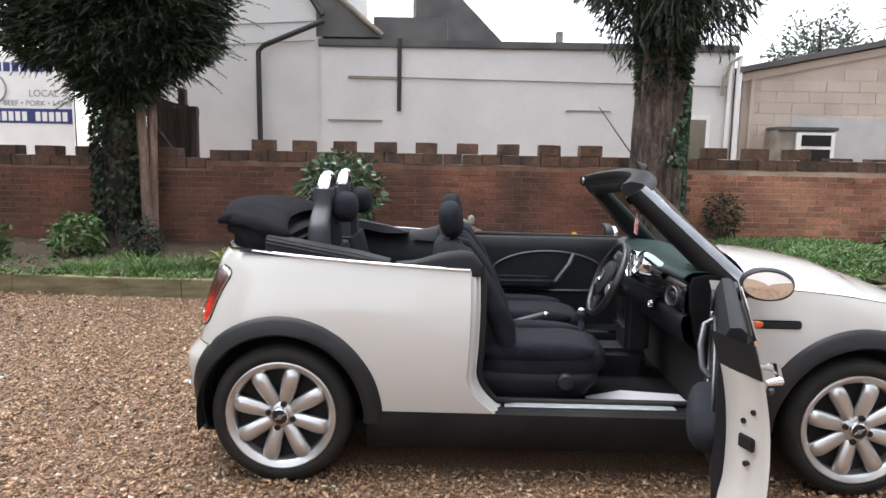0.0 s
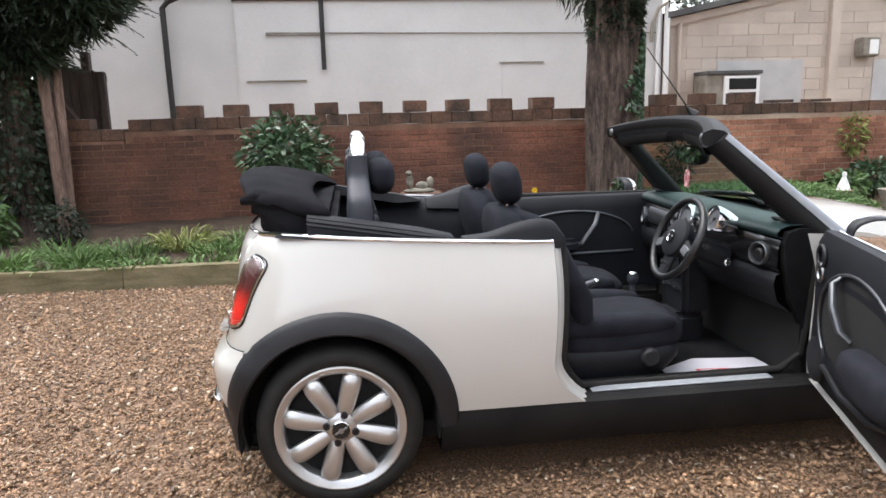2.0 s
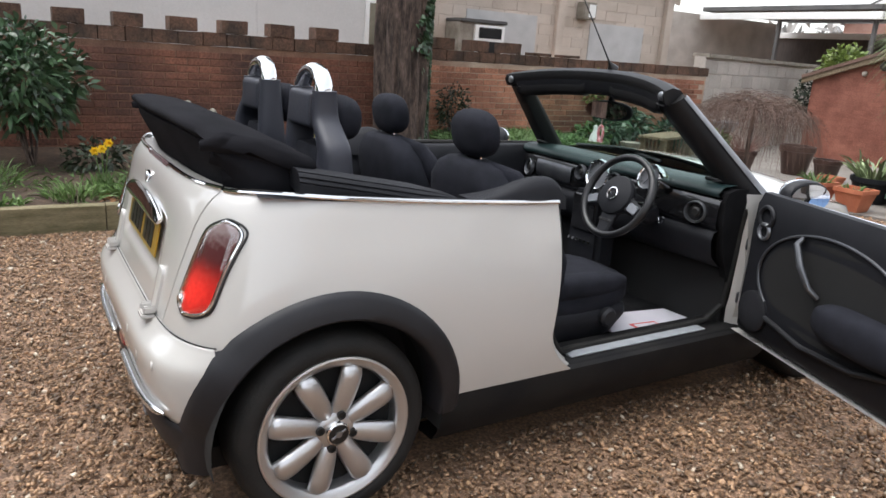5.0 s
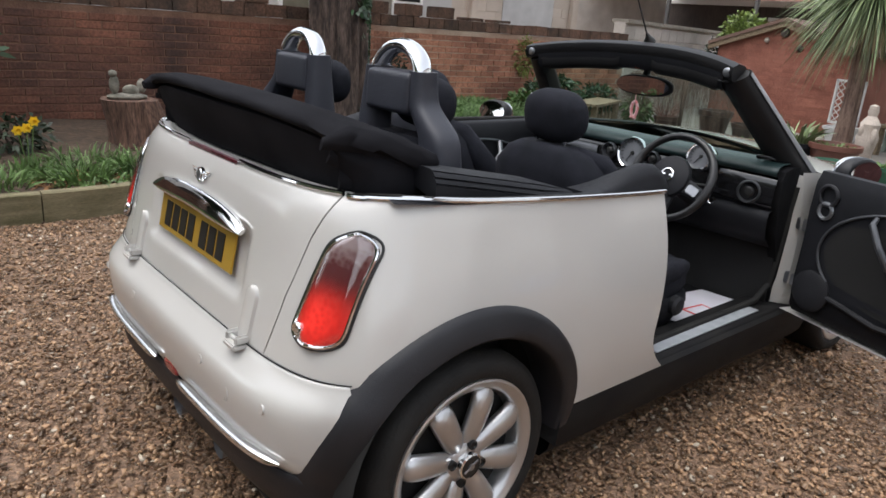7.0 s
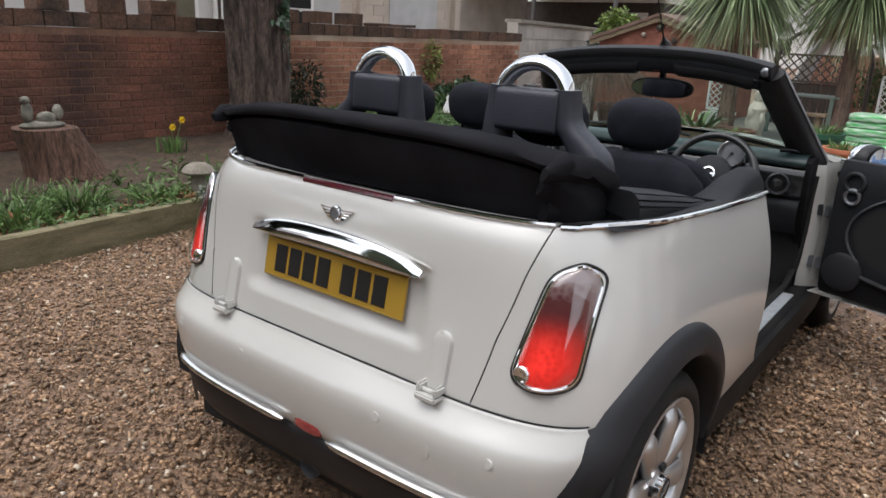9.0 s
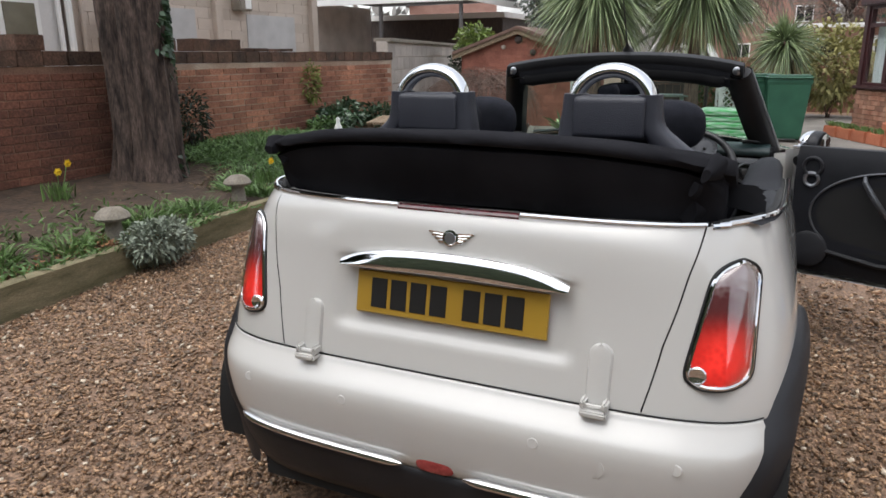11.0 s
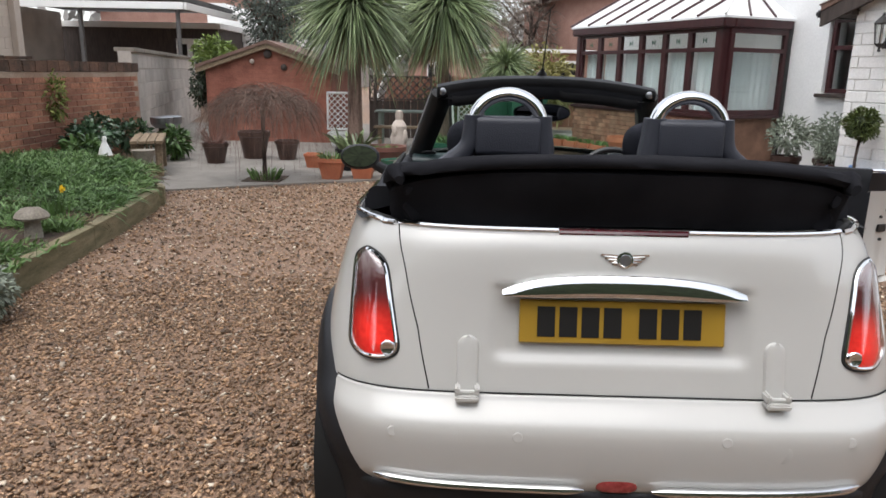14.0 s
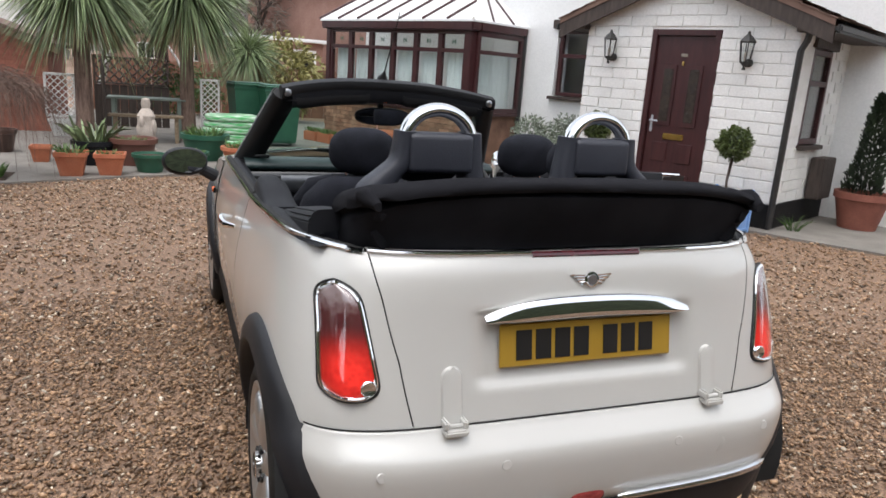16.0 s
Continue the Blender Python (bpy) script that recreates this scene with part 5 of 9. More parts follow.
# front wings, bonnet and nose
for s in (-1, 1):
    rows_ = []
    for k in range(13):
        t = k / 12
        row = []
        for i in range(30):
            x = lerp(1.952, 3.0, i / 29)
            low = arch_low(x, 0.325 if x < 2.2 else 0.45, WHEELBASE)
            topz = smooth_at([(1.8, 0.905), (2.1, 0.895), (2.45, 0.86), (2.8, 0.78), (3.0, 0.68)], x)
            z = lerp(low, max(topz, low + 0.02), t)
            row.append((x, s * front_y(x, z), z))
        rows_.append(row)
    bm = bmesh.new()
    grid(bm, rows_)
    wing = part("front_wing", bm, PAINT, car, smooth=50)
    yb = half(0.70)
    part("indicator_housing", boxed(1.96, 2.19, min(s * (yb + 0.0), s * (yb + 0.012)), max(s * (yb + 0.0), s * (yb + 0.012)), 0.735, 0.772, 0.006), BLACK_PLASTIC, wing, "black side vent trim")
    bm = bmesh.new()
    ball(bm, (2.0, s * (yb + 0.01), 0.754), 0.03, 0.01, 0.015, 14, 8, 0.8)
    part("side_indicator", bm, AMBER, wing, "amber side indicator")
rows_ = []
for i in range(24):
    x = lerp(1.99, 3.0, i / 23)
    te = smooth_at([(1.8, 0.905), (2.1, 0.895), (2.45, 0.86), (2.8, 0.78), (3.0, 0.68)], x)
    yw = front_y(x, te)
    crown = 0.075 * (1 - ((x - 2.0) / 1.2) ** 2)
    rows_.append([(x + 0.10 * (1 - (y / 1.0) ** 2) * (0.9 if i < 12 else 0.5), y * yw, te + 0.004 + crown * (1 - abs(y) ** 2.2)) for y in [j / 10 - 1 for j in range(21)]])
bm = bmesh.new()
grid(bm, rows_)
part("bonnet", bm, PAINT, car, smooth=60)
rows_ = []
for z in (0.2, 0.3, 0.4, 0.5, 0.6, 0.68):
    rows_.append([(x, y, z) for x, y in [(min(lerp(2.75, smooth_at(FRONT_X, z), (1 - abs(t) ** 2.2)) + 0.02, 3.1), t * 0.72) for t in [j / 12 - 1 for j in range(25)]]])
bm = bmesh.new()
grid(bm, rows_)
part("front_bumper", bm, PAINT, car, smooth=60)
for s in (-1, 1):
    bm = bmesh.new()
    ball(bm, (2.86, s * 0.52, 0.66), 0.10, 0.12, 0.10)
    part("headlamp", bm, CLEAR_LENS, car)
    bm = bmesh.new()   # scuttle and wiper
part("scuttle", boxed(1.96, 2.16, -0.62, 0.62, 0.86, 0.915, 0.02), BLACK_PLASTIC, car)
bm = bmesh.new()
tube(bm, [(2.08, -0.52, 0.93), (2.12, -0.1, 0.965), (2.08, 0.25, 0.97)], 0.009, 6)
tube(bm, [(2.06, -0.05, 0.945), (2.12, 0.3, 0.965), (2.05, 0.58, 0.945)], 0.009, 6)
part("wiper", bm, BLACK_PLASTIC, car)

# wheels
def wheel(cx, s):
    w = part("wheel", (lambda b: (lathe(b, [(0.2, -0.17), (0.215, -0.16), (0.215, -0.03), (0.232, -0.012), (0.240, 0.0), (0.239, 0.006), (0.233, 0.008), (0.222, 0.003), (0.210, -0.004), (0.203, -0.014), (0.2, -0.05)], 48, ends=False), b)[1])(bmesh.new()), ALLOY, car, "silver eight-spoke alloy wheel")
    w.matrix_local = pose(cx, s * 0.792, AXLE_Z, 90 if s < 0 else -90, 0, 0) @ pose(0, 0, 0, 0, 0, 30)
    bm = bmesh.new()
    prof = [(0.226, -0.165), (0.25, -0.19), (0.285, -0.195), (0.303, -0.18), (0.307, -0.15), (0.307, -0.045), (0.303, -0.018), (0.287, 0.003), (0.266, 0.011), (0.249, 0.008), (0.2405, 0.001), (0.232, -0.006)]
    lathe(bm, prof, 64, ends=False)
    part("tyre", bm, RUBBER, w, "black road tyre")
    bm = bmesh.new()
    lathe(bm, [(0.0, -0.085), (0.2, -0.085), (0.212, -0.05)], 40)
    part("brake_drum", bm, DARK, w)
    bm = bmesh.new()
    lathe(bm, [(0.0, -0.06), (0.14, -0.06), (0.145, -0.07)], 40)
    part("brake_disc", bm, DULL_STEEL, w)
    for i in range(8):
        a = 2 * math.pi * i / 8
        bm = bmesh.new()
        rows_ = []
        for j in range(13):
            t = j / 12
            r = lerp(0.03, 0.214, t)
            hw = smooth_at([(0, 0.020), (0.2, 0.030), (0.55, 0.0365), (0.86, 0.037), (0.95, 0.030), (1, 0.012)], t)
            zc = smooth_at([(0, -0.016), (0.3, -0.004), (0.75, 0.003), (0.93, -0.004), (1, -0.016)], t)
            ring = []
            for q in range(10):
                b = 2 * math.pi * q / 10
                ring.append((r, hw * math.cos(b), zc - 0.012 + 0.022 * math.sin(b)))
            rows_.append(ring)
        vs = grid(bm, rows_, closed_u=True)
        cap(bm, vs[0]), cap(bm, vs[-1][::-1])
        bmesh.ops.rotate(bm, cent=(0, 0, 0), matrix=Matrix.Rotation(a, 3, "Z"), verts=bm.verts)
        part("spoke", bm, ALLOY, w, smooth=60)
    bm = bmesh.new()
    lathe(bm, [(0.060, -0.04), (0.058, -0.006), (0.050, 0.0), (0.036, 0.004)], 32)
    part("hub", bm, ALLOY, w)
    bm = bmesh.new()
    lathe(bm, [(0.037, 0.0), (0.037, 0.018), (0.032, 0.021)], 28, ends=False)
    part("hub_ring", bm, CHROME, w)
    bm = bmesh.new()
    lathe(bm, [(0.0315, 0.01), (0.0315, 0.0195), (0.0, 0.0205)], 28)
    part("centre_cap", bm, INK, w, "black wheel centre cap")
    bm = bmesh.new()
    box(bm, -0.026, 0.026, -0.004, 0.004, 0.020, 0.0225, None, 0.001, 1)
    lathe(bm, [(0.010, 0.020), (0.010, 0.0235), (0.001, 0.024)], 14)
    part("cap_emblem", bm, DULL_STEEL, w)
    for i in range(4):
        a = 2 * math.pi * (i + 0.5) / 4
        bm = bmesh.new()
        lathe(bm, [(0.0135, -0.01), (0.0135, 0.0085), (0.010, 0.0095), (0.008, 0.004), (0.001, 0.004)], 12, Matrix.Translation((0.054 * math.cos(a), 0.054 * math.sin(a), 0)))
        part("wheel_bolt", bm, INK, w)
    return w


for cx in (0.0, WHEELBASE):
    for s in (-1, 1):
        wheel(cx, s)
        bm = bmesh.new()
        rows_ = []
        for i in range(25):
            a = radians(lerp(-12, 192, i / 24))
            rows_.append([(cx + 0.366 * math.cos(a), s * y, AXLE_Z + 0.366 * math.sin(a)) for y in (0.80, 0.52)])
        vs = grid(bm, rows_)
        cap(bm, [r[1] for r in vs])
        part("wheel_well", bm, DARK, car)

# floor pan and inner tub
bm = bmesh.new()
box(bm, -0.40, 2.95, -0.6, 0.6, 0.15, 0.22)
part("floor_pan", bm, DARK, car)
part("cabin_floor", boxed(0.55, 2.0, -0.66, 0.66, 0.22, 0.30, 0.01), mat("black_carpet", (0.007, 0.007, 0.008), (0.014, 0.014, 0.015), 9, 0.95, bump=0.5, bump_scale=300, spec=0.08), car)
part("centre_tunnel", boxed(0.5, 1.75, -0.11, 0.11, 0.25, 0.44, 0.03, 3), INTERIOR, car)
part("bulkhead", boxed(1.85, 1.9, -0.68, 0.68, 0.3, 0.92), DARK, car)
for s in (-1, 1):
    bm = bmesh.new()
    rows_ = []
    for i in range(12):
        x = lerp(-0.20, 0.82, i / 11)
        y = side_y(x, 0.9) - 0.01
        rows_.append([(x, s * yy, z) for yy, z in ((y - 0.015, smooth_at(BELT, x) - 0.004), (y - 0.05, smooth_at(BELT, x) + 0.004), (min(y - 0.1, 0.62), smooth_at(BELT, x) - 0.02), (0.57, 0.80), (0.56, 0.32))])
    grid(bm, rows_)
    part("rear_side_trim", bm, INTERIOR, car, "dark rear side trim", smooth=60)
    bm = bmesh.new()   # seat belt shoulder mound
    rows_ = []
    for i in range(25):
        t = i / 24
        x = lerp(0.48, 0.855, t)
        h = 0.078 * (smooth_at([(0, 0.0), (0.25, 0.28), (0.55, 0.80), (0.78, 1.0), (0.92, 0.80), (1.0, 0.22)], t))
        zb = smooth_at(BELT, x) + 0.002
        rows_.append([(x, s * 0.728, zb - 0.03), (x, s * 0.725, zb + h * 0.55), (x, s * 0.712, zb + h * 0.86), (x, s * 0.69, zb + h), (x, s * 0.655, zb + h * 0.93), (x, s * 0.62, zb + h * 0.6), (x, s * 0.59, zb - 0.05)])
    vs = grid(bm, rows_)
    cap(bm, vs[0]), cap(bm, vs[-1][::-1])
    part("belt_cover", bm, INTERIOR, car, smooth=70)

# folded hood: stacked cloth, wide, with rolled ends
def hood_layer(prof, y_half, sag, name, label="", twist=0.0, seed=0.0):
    rows_ = []
    n = 48
    for i in range(n + 1):
        u = i / n * 2 - 1
        y = y_half * u
        e = 0.62 + 0.38 * math.sqrt(max(1 - max((abs(u) - 0.955) / 0.045, 0) ** 2, 0.0))
        cx_, cz_ = sum(p[0] for p in prof) / len(prof), sum(p[1] for p in prof) / len(prof)
        bow = 0.105 * (1 - abs(u) ** 2.4)
        row = []
        for q, (x, z) in enumerate(prof):
            wob = 0.004 * noise.noise((y * 3, q * 0.4, seed)) + (0.0008 + 0.014 * max(abs(u) - 0.72, 0) / 0.28) * noise.noise((y * 17, q * 0.9, seed + 3))
            row.append((lerp(cx_, x, e) - bow + wob + 0.05, y, lerp(cz_, z, e) + sag * (1 - u * u) + wob + (twist * max((abs(u) - 0.35) / 0.65, 0) ** 2)))
        rows_.append(row)
    bm = bmesh.new()
    vs = grid(bm, rows_, closed_u=True)
    cap(bm, vs[0]), cap(bm, vs[-1][::-1])
    return part(name, bm, HOOD_CLOTH, hood, label, smooth=60)


hood = part("folded_hood", boxed(-0.22, 0.02, -0.56, 0.56, 0.93, 1.06, 0.03, 2), HOOD_CLOTH, car, "folded black fabric hood")
hood_layer([(-0.245, 0.985), (-0.258, 1.02), (-0.281, 1.06), (-0.306, 1.106), (-0.311, 1.130), (-0.290, 1.140), (-0.15, 1.115), (-0.07, 1.06), (-0.06, 1.01), (-0.12, 0.97)], 0.606, 0.022, "lower_fold", seed=1, twist=-0.034)
hood_layer([(-0.296, 1.138), (-0.316, 1.139), (-0.3265, 1.145), (-0.328, 1.157), (-0.318, 1.166), (-0.26, 1.169), (-0.18, 1.156), (-0.10, 1.132), (-0.05, 1.106), (-0.035, 1.086), (-0.055, 1.07), (-0.11, 1.072), (-0.2, 1.10)], 0.622, 0.026, "upper_fold", seed=4, twist=-0.030)


def crumple(path, radii, amount, seed):
    """A rolled end of cloth with creases along it."""
    bm = bmesh.new()
    tube(bm, [Vector(a).lerp(Vector(b), k / 4) for a, b in zip(path, path[1:]) for k in range(4)] + [path[-1]], [lerp(a, b, k / 4) for a, b in zip(radii, radii[1:]) for k in range(4)] + [radii[-1]], 22)
    for v in bm.verts:
        d = noise.noise((v.co.x * 9 + seed, v.co.y * 26, v.co.z * 26)) + 0.5 * noise.noise((v.co.x * 20, v.co.y * 50, v.co.z * 50 + seed))
        v.co += Vector((0.3, 0.8 * math.copysign(1, v.co.y), 0.8)) * amount * d
    return bm


for s in (-1, 1):
    part("end_roll", crumple([(-0.325, s * 0.570, 1.120), (-0.27, s * 0.582, 1.130), (-0.17, s * 0.578, 1.108), (-0.085, s * 0.555, 1.082)], [0.010, 0.024, 0.027, 0.014], 0.014, 2 + s), HOOD_CLOTH, hood, smooth=60)
    part("end_tuck", crumple([(-0.290, s * 0.545, 1.085), (-0.22, s * 0.565, 1.088), (-0.13, s * 0.578, 1.070), (-0.075, s * 0.580, 1.060)], [0.010, 0.026, 0.028, 0.008], 0.016, 7 + s), HOOD_CLOTH, hood, smooth=60)
    part("end_gather", crumple([(-0.250, s * 0.525, 1.035), (-0.19, s * 0.545, 1.035), (-0.10, s * 0.555, 1.015), (-0.02, s * 0.545, 0.995)], [0.034, 0.046, 0.042, 0.018], 0.016, 11 + s), HOOD_CLOTH, hood, smooth=60)
    bm = bmesh.new()
    rows_ = []
    for i in range(9):
        t = i / 8
        x, z = lerp(-0.085, 0.32, t), lerp(1.062, 0.990, t)
        sec = [(0.69, -0.07), (0.69, -0.032), (0.684, -0.029), (0.689, -0.026), (0.684, -0.018), (0.678, -0.015), (0.683, -0.012), (0.676, -0.004), (0.669, -0.001), (0.671, 0.001), (0.66, 0.004), (0.58, 0.006), (0.565, -0.04)]
        rows_.append([(x, s * (a - 0.012 * t), z + b) for a, b in sec])
    rows_.append([(0.45, s * (a - 0.02), 0.962 + b * 0.12) for a, b in sec])
    vs = grid(bm, rows_)
    cap(bm, vs[0]), cap(bm, vs[-1][::-1])
    part("hood_arm_cover", bm, INTERIOR, hood, "ribbed black hood arm cover")

# roll hoops
for s in (-1, 1):
    bm = bmesh.new()
    rings = []
    for i in range(29):
        a = math.pi * (1 - (i - 2) / 24)
        if i < 2 or i > 26:
            c_, n_ = Vector((0.105, math.copysign(0.102, i - 14), 1.18 if i in (0, 28) else 1.215)), Vector((0, math.copysign(1, i - 14), 0))
        else:
            c_, n_ = Vector((0.105 + 0.008 * math.sin(a), 0.102 * math.cos(a), 1.238 + 0.087 * math.sin(a))), Vector((0, math.cos(a), math.sin(a)))
        rings.append([c_ + Vector((0, s * 0.275, 0)) + n_ * 0.0205 * math.cos(b) + Vector((0.030 * math.sin(b), 0, 0)) for b in [2 * math.pi * j / 16 for j in range(16)]])
    grid(bm, rings, closed_u=True)
    part("roll_hoop", bm, CHROME, car, "polished chrome roll hoop", smooth=60)


def pad(name, keys, ys, material, parent, centre, label="", round_=0.35, n=20, smooth=70):
    """An upholstered form: keys give height, front, back and half width; rounded sections."""
    rows_ = []
    for z, xf, xb, w in keys:
        ring = []
        for j in range(n):
            a = 2 * math.pi * j / n
            c, s_ = math.cos(a), math.sin(a)
            wide = w if isinstance(w, float) else w[0 if s_ * centre > 0 else 1]
            ring.append((lerp(xb, xf, 0.5 + 0.5 * math.copysign(abs(c) ** round_, c)), centre + wide * math.copysign(abs(s_) ** round_, s_), z))
        rows_.append(ring)
    bm = bmesh.new()
    vs = grid(bm, rows_, closed_u=True)
    cap(bm, vs[0][::-1]), cap(bm, vs[-1])
    return part(name, bm, material, parent, label, smooth)


# rear seats with hooped backs
for s in (-1, 1):
    c = s * 0.29
    rb = pad("rear_seat_back", [(0.42, 0.30, 0.14, 0.24), (0.55, 0.30, 0.12, 0.26), (0.80, 0.24, 0.07, 0.265), (0.98, 0.19, 0.05, 0.255)], 0, SEAT_CLOTH, car, c, "dark cloth rear seat with hoop surround")
    for o in (-1, 1):   # shrouds of the hoop's two legs; the outer one flares to a shoulder
        flare_ = o == s
        keys = [(1.262, 0.102, 0.031), (1.215, 0.104, 0.033), (1.175, 0.112 if flare_ else 0.107, 0.036), (1.14, 0.145 if flare_ else 0.111, 0.044 if flare_ else 0.036), (1.10, 0.182 if flare_ else 0.115, 0.054 if flare_ else 0.038), (1.04, 0.196 if flare_ else 0.119, 0.056 if flare_ else 0.040), (0.95, 0.20 if flare_ else 0.12, 0.056 if flare_ else 0.040)]
        bm = bmesh.new()
        rings = []
        for z, dy, w in [(k[0], *(smooth_at([(-q[0], q[j]) for q in keys], -k[0]) for j in (1, 2))) for k in [(lerp(1.262, 0.95, i / 26),) for i in range(27)]]:
            dx = lerp(0.038, 0.056, (1.262 - z) / 0.312)
            rings.append([(0.108 + dx * math.copysign(abs(math.cos(b)) ** 0.6, math.cos(b)), s * 0.275 + o * dy + w * math.copysign(abs(math.sin(b)) ** 0.7, math.sin(b)), z) for b in [2 * math.pi * j / 20 for j in range(20)]])
        vs = grid(bm, rings, closed_u=True)
        cap(bm, vs[0]), cap(bm, vs[-1][::-1])
        part("hoop_shroud", bm, SEAT_LEATHERETTE, rb, "dark leatherette hoop shroud", 60)
    pad("hoop_panel", [(1.142, 0.13, 0.075, 0.092), (1.147, 0.135, 0.060, 0.096), (1.153, 0.135, 0.056, 0.098), (1.160, 0.135, 0.0555, 0.098), (1.240, 0.135, 0.0585, 0.098), (1.247, 0.135, 0.060, 0.098), (1.254, 0.135, 0.064, 0.096), (1.259, 0.13, 0.075, 0.092)], 0, SEAT_LEATHERETTE, rb, s * 0.275, round_=0.16, smooth=40)
    pad("shoulder_panel", [(0.96, 0.17, 0.075, 0.13), (1.06, 0.165, 0.078, 0.13), (1.085, 0.16, 0.085, 0.125)], 0, SEAT_CLOTH, rb, s * 0.275, round_=0.35)
    bm = bmesh.new()
    ball(bm, (0.20, s * 0.275, 1.17), 0.06, 0.12, 0.075, 18, 12, 0.8)
    part("headrest", bm, SEAT_CLOTH, rb)
    pad("rear_seat_cushion", [(0.36, 0.72, 0.18, 0.24), (0.42, 0.74, 0.2, 0.25), (0.50, 0.72, 0.2, 0.245), (0.52, 0.66, 0.24, 0.2)], 0, SEAT_CLOTH, rb, c)

# front seats
for s in (-1, 1):
    c = s * 0.345
    seat = pad("front_seat", [(0.38, 1.36, 0.78, 0.20), (0.42, 1.43, 0.76, 0.235), (0.47, 1.465, 0.76, 0.25), (0.52, 1.465, 0.78, 0.245), (0.55, 1.44, 0.80, 0.225), (0.568, 1.37, 0.84, 0.18)], 0, SEAT_CLOTH, car, c, "charcoal cloth bucket front seat", 0.6)
    for o in (-1, 1):
        bm = bmesh.new()
        ball(bm, (1.10, c + o * 0.20, 0.545), 0.29, 0.055, 0.050, 20, 12, 0.8)
        part("seat_bolster", bm, SEAT_CLOTH, seat)
    pad("seat_base", [(0.28, 1.28, 0.78, 0.20), (0.33, 1.36, 0.76, 0.235), (0.41, 1.42, 0.75, 0.256), (0.44, 1.42, 0.75, 0.25), (0.455, 1.38, 0.76, 0.235)], 0, INTERIOR, seat, c, "black plastic seat base")
    pad("backrest", [(0.46, 1.04, 0.80, 0.20), (0.56, 1.015, 0.76, 0.24), (0.70, 0.95, 0.70, 0.25), (0.85, 0.835, 0.645, 0.242), (0.95, 0.80, 0.63, 0.215), (1.01, 0.775, 0.635, 0.16), (1.035, 0.75, 0.65, 0.105)], 0, SEAT_CLOTH, seat, c, round_=0.55)
    for o in (-1, 1):
        bm = bmesh.new()
        tube(bm, [(1.0, c + o * 0.20, 0.52), (0.965, c + o * 0.222, 0.66), (0.87, c + o * 0.215, 0.85), (0.78, c + o * 0.16, 0.98), (0.72, c + o * 0.10, 1.02)], [0.035, 0.056, 0.054, 0.042, 0.02], 14)
        part("back_bolster", bm, SEAT_CLOTH, seat)
    bm = bmesh.new()
    ball(bm, (0, 0, 0), 0.058, 0.126, 0.088, 28, 18, 0.78)
    bmesh.ops.transform(bm, matrix=Matrix.Translation((0.715, c, 1.126)) @ pose(0, 0, 0, 0, -10, 0), verts=bm.verts)
    part("headrest", bm, SEAT_CLOTH, seat, "rounded cloth headrest")
    bm = bmesh.new()
    for o in (-1, 1):
        tube(bm, [(0.705, c + o * 0.06, 1.0), (0.71, c + o * 0.06, 1.07)], 0.007, 8)
    part("headrest_post", bm, CHROME, seat)
    bm = bmesh.new()
    lathe(bm, [(0.04, 0), (0.04, 0.02), (0.03, 0.03), (0.001, 0.032)], 18, Matrix.Translation((1.25, c + s * 0.25, 0.42)) @ pose(0, 0, 0, 90 if s < 0 else -90, 0, 0))
    part("seat_knob", bm, BLACK_PLASTIC, seat)
part("belt_buckle", boxed(0.79, 0.85, -0.10, -0.075, 0.44, 0.56, 0.008), RED_INK, car, "red seat belt buckle")
bm = bmesh.new()
tube(bm, [(1.05, -0.03, 0.46), (0.95, -0.03, 0.52), (1.22, -0.03, 0.60)], [0.02, 0.02, 0.018], 10)
hb = part("handbrake", bm, SEAT_LEATHERETTE, car)
bm = bmesh.new()
ball(bm, (1.225, -0.03, 0.602), 0.02, 0.014, 0.014, 12, 8)
part("handbrake_tip", bm, CHROME, hb)
bm = bmesh.new()
lathe(bm, [(0.05, 0.0), (0.035, 0.05), (0.018, 0.09), (0.014, 0.13), (0.026, 0.15), (0.028, 0.17), (0.02, 0.185), (0.001, 0.188)], 16, Matrix.Translation((1.42, 0, 0.44)))
gl = part("gear_lever", bm, SEAT_LEATHERETTE, car)
bm = bmesh.new()
ball(bm, (1.42, 0, 0.625), 0.022, 0.022, 0.012, 14, 8)
part("gear_knob_cap", bm, CHROME, gl)
for yy in (-0.055, 0.045):
    bm = bmesh.new()
    pts = [(1.24 + 0.04 * math.cos(a), yy + 0.038 * math.sin(a), 0.452) for a in [2 * math.pi * i / 16 for i in range(17)]]
    tube(bm, pts, 0.008, 8, ends=False)
    part("cup_holder_ring", bm, CHROME, car)

# windscreen frame, screen and mirror
def header_at(u, dx=0.0, dz=0.0):
    """Top rail of the screen; u from -1 at the right to 1."""
    return Vector((1.545 + 0.135 * (1 - abs(u) ** 2.2) + dx, 0.535 * u, 1.308 + 0.050 * (1 - abs(u) ** 2.4) + dz))


def base_at(u, dx=0.0, dz=0.0):
    return Vector((1.965 + 0.17 * (1 - abs(u) ** 2.2) + dx, 0.685 * u, 0.890 + 0.035 * (1 - u * u) + dz))


